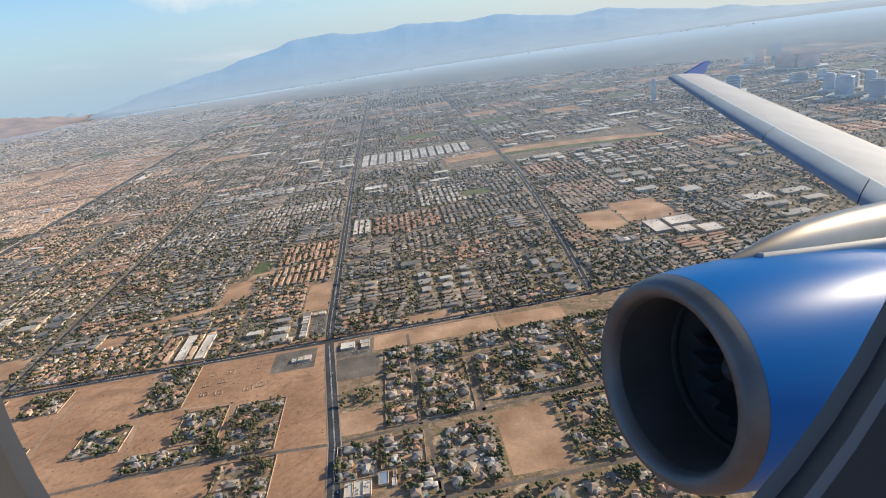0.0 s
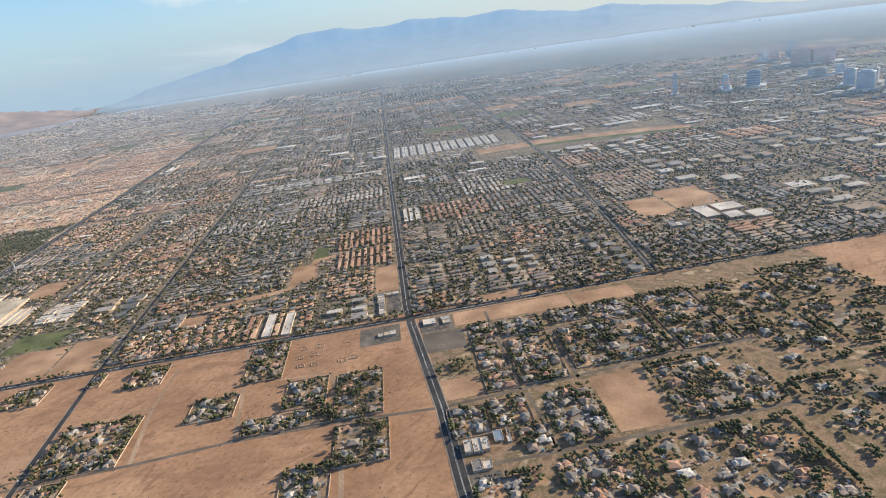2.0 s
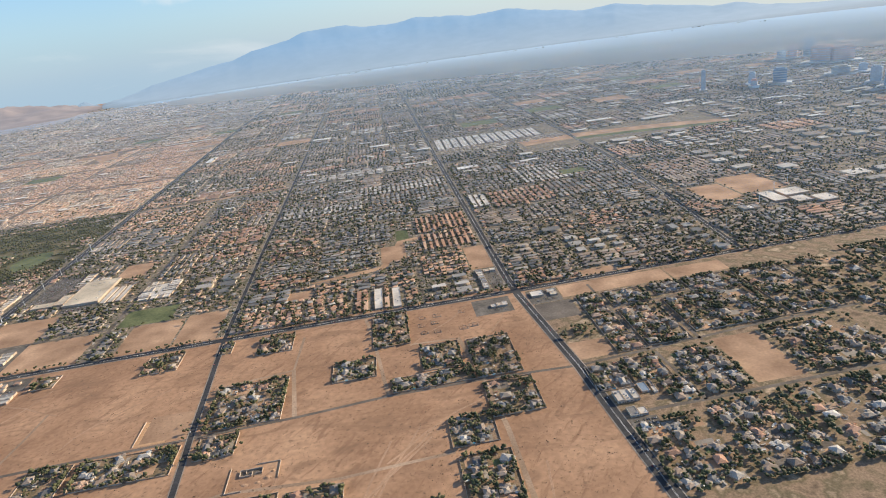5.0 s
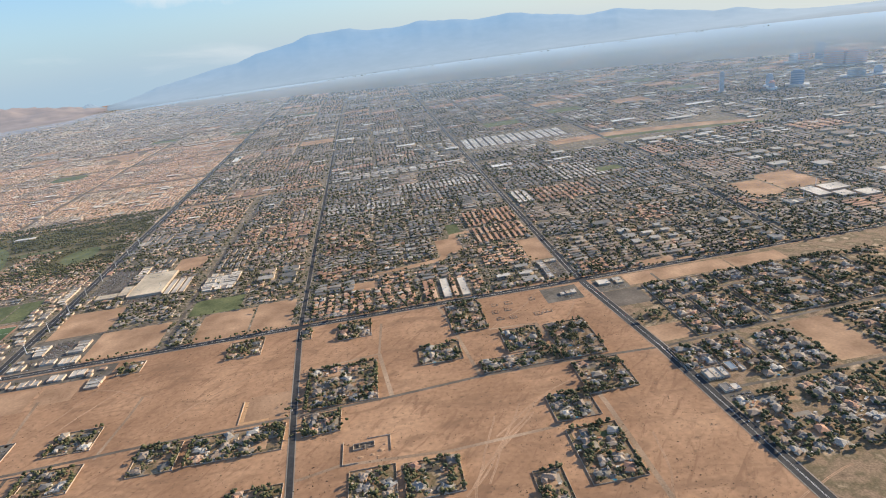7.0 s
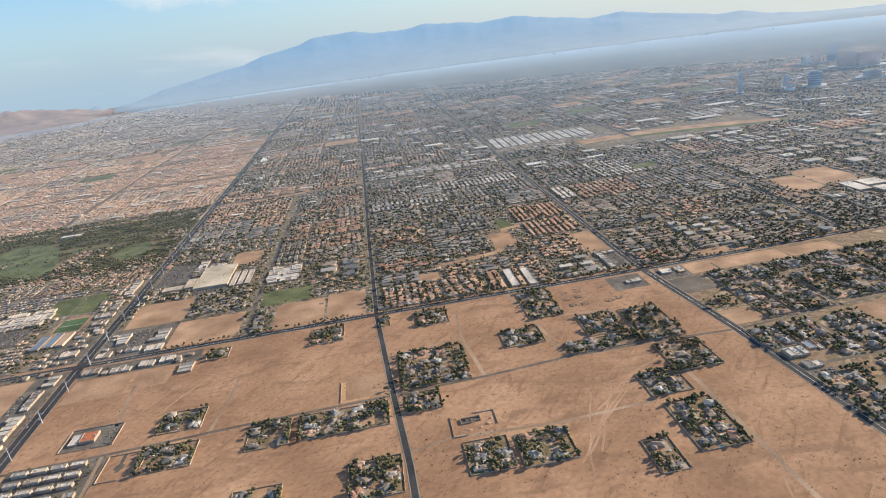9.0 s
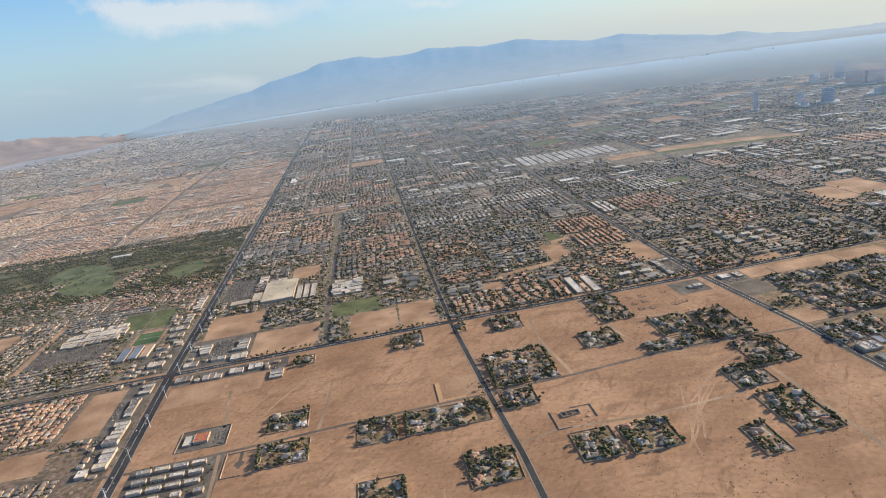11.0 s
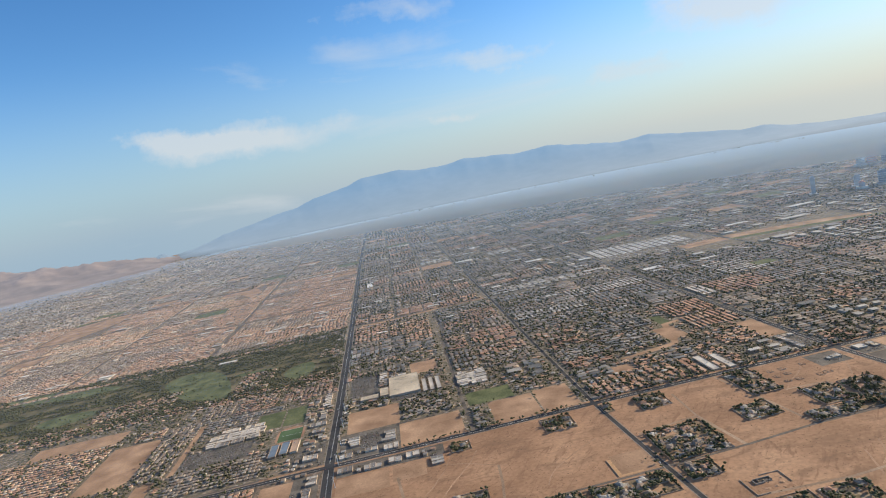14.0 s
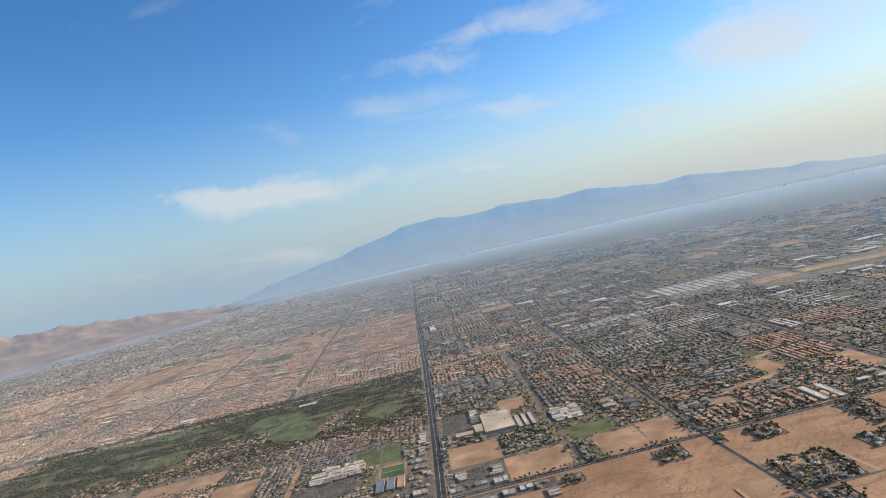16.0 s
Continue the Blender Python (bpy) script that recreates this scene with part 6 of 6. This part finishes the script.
def tower(x, y, w, d, h, mat, label, turn=0):
    root = tagged(new("hotel_tower"), label, "tower", "hotel towers")
    root.matrix_basis = pose(x, y, 0, 0, 0, turn)
    part("shaft", box(bmesh.new(), -w / 2, w / 2, -d / 2, d / 2, 0, h, 0.4), mat, root)
    part("roof_crown", box(bmesh.new(), -w * 0.35, w * 0.35, -d * 0.35, d * 0.35, h, h + 2.5), mat, root)
    part("podium", box(bmesh.new(), -w * 0.9, w * 0.9, -d * 1.4, d * 1.2, 0, 4), TOWER_CREAM, root)
    for i in range(max(4, int(h / 6))):
        z = 5 + i * (h - 6) / max(4, int(h / 6))
        part("window_band", box(bmesh.new(), -w / 2 - 0.15, w / 2 + 0.15, -d / 2 - 0.15, d / 2 + 0.15, z, z + 1.6), TOWER_HAZED_GLASS, root)
    return root


for x, y, w, d, h, m, label, turn in ((1042, 1160, 22, 12, 34, TOWER_BROWN, "brown hotel tower in the haze", -42), (1018, 1172, 22, 14, 24, TOWER_CREAM, "low cream hotel block in the haze", -42), (1076, 1144, 24, 10, 46, TOWER_BLUE, "blue glass hotel slab in the haze", -42),
                                      (1015, 1010, 46, 16, 40, TOWER_BROWN, "broad reddish hotel block in the haze", -60), (1045, 975, 44, 16, 36, TOWER_BROWN, "broad reddish hotel block in the haze", -25), (905, 800, 34, 14, 17, TOWER_CREAM, "low cream hotel in the haze", -40), (948, 790, 16, 14, 17, TOWER_HAZED_GLASS, "low dark hotel wing in the haze", -40),
                                      (768, 802, 26, 14, 31, TOWER_BLUE, "dark blue glass office tower in haze", -35), (727, 838, 13, 10, 26, TOWER_HAZED_GLASS, "slim grey glass office tower", -35), (712, 806, 12, 10, 15, TOWER_BROWN, "low brown rendered office block", -35), (622, 850, 9, 8, 44, TOWER_HAZED_GLASS, "slim dark glass tower standing alone", -25),
                                      (862, 650, 18, 12, 30, TOWER_HAZED_GLASS, "grey glass hotel tower in haze", -50), (896, 640, 22, 12, 28, TOWER_CREAM, "pale rendered hotel tower in haze", -50), (842, 585, 26, 12, 33, TOWER_HAZED_GLASS, "broad grey glass hotel tower in haze", -55), (880, 575, 16, 12, 36, TOWER_HAZED_GLASS, "tall grey glass hotel tower in haze", -50), (850, 520, 22, 12, 30, TOWER_HAZED_GLASS, "grey glass hotel slab in haze", -50), (884, 505, 16, 12, 38, TOWER_BLUE, "tall blue glass hotel slab in haze", -50)):
    tower(x, y, w, d, h, m, label, turn)


def observation_tower(x, y, h):
    root = tagged(new("observation_tower"), "slender pale observation tower with a round pod", "tower")
    root.location = (x, y, 0)
    bm = bmesh.new()
    bmesh.ops.create_cone(bm, segments=12, radius1=5, radius2=1.6, depth=h * 0.8, matrix=Matrix.Translation((0, 0, h * 0.4)))
    part("shaft", bm, TOWER_CREAM, root)
    bm = bmesh.new()
    bmesh.ops.create_cone(bm, segments=16, radius1=2.0, radius2=6.0, depth=h * 0.07, matrix=Matrix.Translation((0, 0, h * 0.82)))
    bmesh.ops.create_cone(bm, segments=16, radius1=6.0, radius2=3.0, depth=h * 0.05, matrix=Matrix.Translation((0, 0, h * 0.88)))
    part("pod", bm, TOWER_HAZED_GLASS, root, "dark round viewing pod")
    bm = bmesh.new()
    bmesh.ops.create_cone(bm, segments=8, radius1=0.9, radius2=0.2, depth=h * 0.12, matrix=Matrix.Translation((0, 0, h * 0.96)))
    part("mast", bm, WHITE, root)


observation_tower(1024, 1192, 62)


# ---- poles, cars ----
def power_pole():
    root = tagged(new("power_pole"), "tall pale steel transmission pole with three arms", "pole", "transmission poles")
    bm = bmesh.new()
    bmesh.ops.create_cone(bm, segments=8, radius1=0.32, radius2=0.14, depth=11, matrix=Matrix.Translation((0, 0, 5.5)))
    part("shaft", bm, WHITE, root)
    for z in (8.2, 9.4, 10.6):
        part("arm", box(bmesh.new(), -1.3, 1.3, -0.08, 0.08, z, z + 0.14), WHITE, root)
    return root


for i in range(14):
    placed("pole", power_pole, pose(-486.5 - (0.012 * i if i > 5 else 0), -210 + i * 42, 0))
for i in range(5):
    placed("pole", power_pole, pose(222 + i * 33, 60 + i * 26, 0))

CAR_PAINT = material("car_paint", [(0.6, 0.6, 0.6), (0.04, 0.04, 0.045), (0.35, 0.35, 0.36), (0.7, 0.7, 0.68), (0.25, 0.03, 0.03), (0.04, 0.07, 0.16)], pick="object", rough=0.3, amount=0.05)
CAR_LOT = material("parked_car_paint", [(0.05, 0.05, 0.055), (0.30, 0.30, 0.30), (0.10, 0.10, 0.11), (0.18, 0.04, 0.03), (0.04, 0.06, 0.10), (0.16, 0.15, 0.14), (0.45, 0.45, 0.44)], pick="island", rough=0.4, amount=0.05)
RUBBER = material("tyre_rubber", [(0.02, 0.02, 0.02)], rough=0.9)


def car_shape(bm):
    """Lower body with bonnet and boot and a narrower cabin."""
    for x0, x1, y, z0, z1, inset in ((-0.72, 0.72, 0.29, 0.1, 0.28, 0.02), (-0.38, 0.30, 0.25, 0.28, 0.46, 0.10)):
        a = [bm.verts.new(p) for p in ((x0, -y, z0), (x1, -y, z0), (x1, y, z0), (x0, y, z0))]
        b = [bm.verts.new(p) for p in ((x0 + inset, -y + inset * 0.4, z1), (x1 - inset, -y + inset * 0.4, z1), (x1 - inset, y - inset * 0.4, z1), (x0 + inset, y - inset * 0.4, z1))]
        bm.faces.new(b)
        for i in range(4):
            bm.faces.new((a[i], a[(i + 1) % 4], b[(i + 1) % 4], b[i]))
    return bm


def car():
    root = tagged(new("car"), "small passenger car driving on the asphalt road", "car", "cars on the roads")
    part("body", car_shape(bmesh.new()), CAR_PAINT, root)
    part("windscreen", box(bmesh.new(), 0.22, 0.27, -0.2, 0.2, 0.30, 0.42), GLASS, root)
    for x in (-0.45, 0.45):
        for y in (-0.27, 0.27):
            bm = bmesh.new()
            bmesh.ops.create_cone(bm, cap_ends=True, segments=10, radius1=0.12, radius2=0.12, depth=0.1, matrix=Matrix.Translation((x, y, 0.12)) @ Matrix.Rotation(radians(90), 4, "X"))
            part("wheel", bm, RUBBER, root)
    return root


for key, count, lo, hi in (("main", 26, -240, 330), ("second", 6, -200, 200), ("third", 30, -230, 360), ("cross", 26, -640, 190)):
    line, w = MAJOR[key]
    for _ in range(count):
        t, side = rng.uniform(lo, hi), rng.choice((-1, 1))
        off = side * rng.choice((0.17, 0.34)) * w
        if key == "cross":
            y = next((y0 + (y1 - y0) * (t - x0) / (x1 - x0) for (x0, y0), (x1, y1) in zip(line, line[1:]) if x0 <= t <= x1), 0)
            placed("car", car, pose(t, y + off, 0.055, 0, 0, 0 if side < 0 else 180))
        else:
            placed("car", car, pose(road_x(line, t) + off, t, 0.055, 0, 0, 90 if side > 0 else 270))
scatter("parked_cars", [(arrays(car_shape(bmesh.new())), lot_cars)], [CAR_LOT], "rows of parked cars in the car parks", "cars")

# wheel tracks worn into the desert soil
TRACK = material("worn_wheel_track", [(0.40, 0.245, 0.15), (0.47, 0.30, 0.19)], scale=0.7, amount=0.2, rough=0.95)
for k in range(44):
    x, y = rng.choice((rng.uniform(-470, -20), rng.uniform(-170, -90))), rng.uniform(-300, -40)
    a = rng.choice((0.75, 0.9, 1.05, 1.2, 2.6)) + rng.uniform(-0.1, 0.1)
    line = [(x, y)]
    for _ in range(13):
        a += rng.uniform(-0.16, 0.16)
        line.append((line[-1][0] + 6 * math.cos(a), line[-1][1] + 6 * math.sin(a)))
    if not any(x0 - 1 < px < x1 + 1 and y0 - 1 < py < y1 + 1 for px, py in line for x0, x1, y0, y1, *_ in ESTATES):
        for side in (-0.35, 0.35):
            band("wheel_track", [(px - side * math.sin(a), py + side * math.cos(a)) for px, py in line], 0.5, 0.012 + 0.0002 * k, TRACK, "faint wheel track across the desert soil", "track")

# desert scrub
scrub = []
for _ in range(9000):
    x, y = rng.uniform(-480, 10), rng.uniform(-320, -4)
    if noise.noise(Vector((x * 0.03, y * 0.05, 9))) > -0.05 and not any(a < x < b and c < y < d for a, b, c, d, *_ in ESTATES) and not on_road(x, y, 0.5):
        s = rng.uniform(0.2, 0.36) * (1 + 0.9 * (rng.random() < 0.2))
        scrub.append((x, y, -0.1 * s, rng.uniform(0, 6.3), s * 1.3, s, s * 0.55))
SCRUB = material("dry_scrub", [(0.10, 0.075, 0.045), (0.14, 0.10, 0.06)], pick="island", rough=0.95)
scatter("desert_scrub", [(TREES_FAR[0], scrub)], [SCRUB], "low dry desert bushes scattered over the soil", "scrub")
# small homes, shops and trees in what space is left between the quarters
taken = set()
for rows in [q for pair in house_rows.values() for lists in pair for q in lists]:
    taken.update((int(q[0] // 3), int(q[1] // 3)) for q in rows)
for pal in block_rows:
    for q in block_rows[pal]:
        if q[1] < 530:
            taken.update((i, j) for i in range(int((q[0] - q[4] / 2) // 3), int((q[0] + q[4] / 2) // 3) + 1) for j in range(int((q[1] - q[5] / 2) // 3), int((q[1] + q[5] / 2) // 3) + 1))


def near_minor(x, y, pad):
    for line, w in MINOR:
        for (x0, y0), (x1, y1) in zip(line, line[1:]):
            dx, dy = x1 - x0, y1 - y0
            u = max(0.0, min(1.0, ((x - x0) * dx + (y - y0) * dy) / (dx * dx + dy * dy)))
            if math.hypot(x - x0 - u * dx, y - y0 - u * dy) < w / 2 + pad:
                return True
    return False


gx = -760.0
while gx < 420:
    gy = 20.0 if gx > -500 else -95.0
    while gy < 516:
        x, y = gx + rng.uniform(-1.2, 1.2), gy + rng.uniform(-1.2, 1.2)
        i, j = int(x // 3), int(y // 3)
        if visible(x, y) and not is_open(x, y, 2.2) and not on_road(x, y, 2.6) and not near_minor(x, y, 2.4) and not any((i + a, j + b) in taken for a in (-1, 0, 1) for b in (-1, 0, 1)):
            q = rng.random()
            strip_mall = -538 < x < -430 and y < 215
            if strip_mall and q < 0.6:
                block_rows[rng.choice(("white", "tan", "grey", "terracotta"))].append((x, y, 0, 0, rng.uniform(3.5, 6.5), rng.uniform(3.5, 5.5), rng.uniform(1.2, 2.0)))
            elif q < (0.5 if x > -500 else 0.22):
                add_house(x, y, rng.choice((0, 1.57, 3.14)), rng.choice(("tan", "grey", "pink")), 0.85, 0.3)
            elif q < 0.9:
                add_tree(x + 1.2, y, rng.uniform(0.9, 1.8))
                add_tree(x - 1.4, y + 1.0, rng.uniform(0.8, 1.5))
        gy += 6.4
    gx += 6.4
for pal, (near, far) in house_rows.items():
    scatter("homes_" + pal, list(zip(HOUSE, near)) + list(zip(HOUSE_FAR, far)), [WALLS["island"], ROOFS[pal]], "rows of stucco homes with " + {"tan": "brown tile", "terracotta": "orange tile", "grey": "grey shingle", "white": "pale", "pink": "sandy pink tile"}[pal] + " roofs", "houses") if any(near) or any(far) else None
for pal, rows in block_rows.items():
    if rows:
        scatter("commercial_blocks_" + pal, [(BLOCKS, rows)], [WALLS["island"], ROOFS[pal]], "flat-roofed commercial sheds and long low buildings", "buildings")
scatter("suburb_trees", list(zip(TREES, tree_rows)) + list(zip(TREES_FAR, tree_far_rows)), [LEAVES], "dusty green street and garden trees among the homes", "trees")


# ---- the airliner, where it flies as the shot begins ----
SCALE = 0.31                                   # the place stands at this fraction of full size
CABIN = look(PATH[0][1], PATH[0][2], PATH[0][3]) @ Matrix.Diagonal((SCALE, SCALE, SCALE, 1))
BLUE = material("glossy_blue_paint", [(0.003, 0.12, 0.40), (0.004, 0.14, 0.45)], scale=0.5, amount=0.06, rough=0.36, ior=1.2)
LIP = material("bare_lip_metal", [(0.12, 0.13, 0.14), (0.16, 0.17, 0.18)], scale=9, amount=0.2, rough=0.5, metal=0.6)
SILVER = material("polished_pylon_metal", [(0.30, 0.27, 0.23), (0.42, 0.37, 0.31)], scale=3, amount=0.25, rough=0.42, metal=0.85)
WING_GREY = material("grey_wing_paint", [(0.40, 0.41, 0.42), (0.45, 0.46, 0.47)], scale=5, amount=0.1, rough=0.6)
SLAT_GREY = material("slat_metal", [(0.19, 0.26, 0.34), (0.23, 0.30, 0.38)], scale=6, amount=0.1, rough=0.72)
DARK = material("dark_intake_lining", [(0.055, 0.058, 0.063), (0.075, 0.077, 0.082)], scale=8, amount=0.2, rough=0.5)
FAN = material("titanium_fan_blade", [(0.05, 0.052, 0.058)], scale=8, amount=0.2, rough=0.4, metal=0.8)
SEAL = material("black_window_seal", [(0.015, 0.015, 0.017)], rough=0.6, amount=0.1)
# panel grey taken down to near black, dim cabin shade put into the base
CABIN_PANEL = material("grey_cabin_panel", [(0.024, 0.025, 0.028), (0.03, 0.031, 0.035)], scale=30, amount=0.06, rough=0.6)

airliner = tagged(new("airliner"), "blue airliner engine and grey swept wing seen from a cabin window", "aircraft")
airliner.matrix_basis = CABIN


def cabin(right, up, ahead):
    """A point from metres right, up and ahead of the window seat."""
    return Vector((right, up, -ahead))


def revolve(bm, origin, axis, profile, segments=64, caps=False):
    """A surface of revolution: profile of (distance along the axis, radius)."""
    a = axis.normalized()
    u = a.cross(Vector((0, 1, 0))).normalized()
    v = u.cross(a)
    rings = [[bm.verts.new(origin + a * s + (u * math.cos(t) + v * math.sin(t)) * r) for t in (2 * math.pi * i / segments for i in range(segments))] for s, r in profile]
    for p, q in zip(rings, rings[1:]):
        for i in range(segments):
            j = (i + 1) % segments
            bm.faces.new((p[i], p[j], q[j], q[i])).smooth = True
    if caps:
        bm.faces.new(rings[-1])
    return bm


AFT = Vector((0.93, 0.099, -0.357)).normalized()
INLET = cabin(1.69, -1.059, 4.75)
engine = part("engine_cowl", revolve(bmesh.new(), INLET, AFT, [(0.16, 0.853), (0.4, 0.882), (0.8, 0.905), (1.3, 0.915), (1.9, 0.905), (2.5, 0.86), (3.1, 0.78), (3.6, 0.68)]), BLUE, airliner, "glossy blue engine cowl")
part("intake_lip", revolve(bmesh.new(), INLET, AFT, [(0.158, 0.852), (0.09, 0.835), (0.03, 0.81), (0.0, 0.775), (0.015, 0.72), (0.06, 0.685), (0.13, 0.67)]), LIP, engine, "bare grey metal intake lip")
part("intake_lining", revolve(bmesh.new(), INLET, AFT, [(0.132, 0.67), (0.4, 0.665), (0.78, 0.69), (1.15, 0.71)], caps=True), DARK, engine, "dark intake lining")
part("lining_ring", revolve(bmesh.new(), INLET, AFT, [(0.70, 0.692), (0.71, 0.683), (0.80, 0.689), (0.81, 0.70)]), LIP, engine, "dull metal ring inside the intake")
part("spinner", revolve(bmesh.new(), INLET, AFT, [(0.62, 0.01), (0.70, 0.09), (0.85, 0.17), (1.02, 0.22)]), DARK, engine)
side = AFT.cross(Vector((0, 1, 0))).normalized()
top = side.cross(AFT)
for i in range(24):
    a = 2 * math.pi * i / 24
    d0, d1 = side * math.cos(a) + top * math.sin(a), side * math.cos(a + 0.2) + top * math.sin(a + 0.2)
    bm = bmesh.new()
    bm.faces.new([bm.verts.new(INLET + p) for p in (AFT * 1.0 + d0 * 0.2, AFT * 1.08 + d1 * 0.2, AFT * 1.10 + d1 * 0.69, AFT * 0.96 + d0 * 0.69)])
    bmesh.ops.solidify(bm, geom=bm.faces[:], thickness=0.012)
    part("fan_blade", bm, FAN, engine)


def hull(bm, sections):
    """Joins closed loops of points, the last ones capped."""
    loops = [[bm.verts.new(p) for p in s] for s in sections]
    for a, b in zip(loops, loops[1:]):
        for i in range(len(a)):
            j = (i + 1) % len(a)
            bm.faces.new((a[i], a[j], b[j], b[i])).smooth = True
    bm.faces.new([bm.verts.new(p) for p in sections[0][::-1]])
    bm.faces.new([bm.verts.new(p) for p in sections[-1]])
    return bm


def pylon_section(s, high, wide, low=0.80):
    """A rounded upright section of the pylon fairing, s metres aft of the intake."""
    base = INLET + AFT * s
    pts = []
    for i in range(16):
        t = math.pi * i / 15
        pts.append(base + top * (low + (high - low) * math.sin(t) ** 0.7) + side * wide * math.cos(t))
    return pts


part("pylon_fairing", hull(bmesh.new(), [pylon_section(s, h, w) for s, h, w in ((0.78, 0.91, 0.03), (1.0, 0.98, 0.09), (1.25, 1.06, 0.13), (1.6, 1.14, 0.16), (2.1, 1.20, 0.18), (2.8, 1.25, 0.20), (3.6, 1.28, 0.22))]), SILVER, airliner, "polished silver pylon fairing over the engine")
part("pylon_skirt", hull(bmesh.new(), [[INLET + AFT * s + top * z + side * x for x, z in ((-w, 0.84), (w, 0.84), (w, 0.93), (-w, 0.93))] for s, w in ((1.0, 0.14), (1.3, 0.19), (2.4, 0.26), (3.0, 0.28))]), WING_GREY, airliner, "pale skirt where pylon meets cowl")
part("strake", hull(bmesh.new(), [[INLET + AFT * s - side * r + top * z for r, z in ((0.80, 0.30), (0.80 + h, 0.40 + h), (0.81 + h, 0.41 + h), (0.84, 0.31))] for s, h in ((1.35, 0.01), (1.6, 0.14), (2.1, 0.20), (2.2, 0.02))]), BLUE, airliner, "small blue strake fin on the cowl")


def wing_section(lead, trail, thick, a=0.0, b=1.0, lift=0.0):
    """An aerofoil loop between the leading and the trailing edge, from fraction a to b of the chord."""
    chord = trail - lead
    upward = Vector((0.05, 0.97, 0.22)).normalized()
    pts = []
    for i in range(13):
        c = a + (b - a) * (i / 12) ** 1.6
        pts.append(lead + chord * c + upward * (thick * (1.05 * math.sqrt(max(c, 0)) * (1 - c) * 1.35) + lift))
    for i in range(12, 0, -1):
        c = a + (b - a) * (i / 12) ** 1.6
        pts.append(lead + chord * c - upward * (thick * 0.55 * math.sqrt(max(c, 0)) * (1 - c)))
    return pts


LEAD_TIP, LEAD_IN = cabin(6.95, 5.30, 19.0), cabin(6.30, 0.68, 9.3)
TRAIL_TIP, TRAIL_IN = cabin(8.55, 5.70, 20.0), cabin(9.35, 1.95, 12.6)
SPAN = [i / 8 for i in range(-4, 9)]
main_sections = [wing_section(LEAD_IN.lerp(LEAD_TIP, u), TRAIL_IN.lerp(TRAIL_TIP, u), 0.36 - 0.2 * u, 0.20, 1.0) for u in SPAN]
part("wing_panel", hull(bmesh.new(), main_sections), WING_GREY, airliner, "pale grey upper wing skin")
for u0, u1 in ((-0.5, 0.0), (0.003, 0.33), (0.333, 0.66), (0.663, 0.99)):
    part("slat", hull(bmesh.new(), [wing_section(LEAD_IN.lerp(LEAD_TIP, u), TRAIL_IN.lerp(TRAIL_TIP, u), 0.40 - 0.22 * u, 0.0, 0.205, 0.02) for u in (u0, (u0 + u1) / 2, u1)]), SLAT_GREY, airliner, "blue-grey leading edge slat")
fence = [TRAIL_TIP + Vector(p) for p in ((-0.75, 0.0, 0.1), (-0.05, 0.0, -0.2), (0.36, 0.62, -0.6), (0.22, 0.60, -0.55))]
FENCE = material("matt_blue_paint", [(0.01, 0.09, 0.36), (0.012, 0.10, 0.40)], scale=2, amount=0.08, rough=0.7, ior=1.2)
part("wingtip_fence", hull(bmesh.new(), [fence, [p + Vector((0.06, 0.0, 0.05)) for p in fence]]), FENCE, airliner, "small blue wingtip fence")
for u in (0.25, 0.7):
    a, b = LEAD_IN.lerp(LEAD_TIP, u), TRAIL_IN.lerp(TRAIL_TIP, u)
    m = a.lerp(b, 0.62)
    part("flap_fairing", hull(bmesh.new(), [[m + (b - a) * s + Vector((0.10 * r * math.cos(t), -0.22 + 0.16 * r * math.sin(t), 0)) for t in (k * 0.785 for k in range(8))] for s, r in ((0.0, 0.2), (0.1, 0.9), (0.3, 1.0), (0.5, 0.3))]), WING_GREY, airliner, "slim flap track fairing under the wing")


def window_ring(name, near, far, grow0, grow1, mat, label):
    """A band of the oval cabin window surround, from one growth of its opening to another."""
    bm = bmesh.new()
    loops = []
    for d, g in ((near, grow0), (far, grow1)):
        row = []
        for i in range(72):
            t = 2 * math.pi * i / 72
            x, y = 0.8129 * g * math.cos(t), 1.1607 * g * math.sin(t)
            c, s = math.cos(0.282), math.sin(0.282)
            row.append(bm.verts.new(cabin((0.0481 + c * x - s * y) * d, (0.4175 - (s * x + c * y)) * d, d)))
        loops.append(row)
    for i in range(72):
        j = (i + 1) % 72
        bm.faces.new((loops[0][i], loops[0][j], loops[1][j], loops[1][i])).smooth = True
    part(name, bm, mat, airliner, label)


window_ring("outer_window_seal", 0.46, 0.455, 1.0, 1.035, SEAL, "black rubber window seal")
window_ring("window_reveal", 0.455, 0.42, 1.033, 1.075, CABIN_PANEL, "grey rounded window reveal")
window_ring("inner_window_seal", 0.42, 0.415, 1.073, 1.10, SEAL, "black inner window gasket")
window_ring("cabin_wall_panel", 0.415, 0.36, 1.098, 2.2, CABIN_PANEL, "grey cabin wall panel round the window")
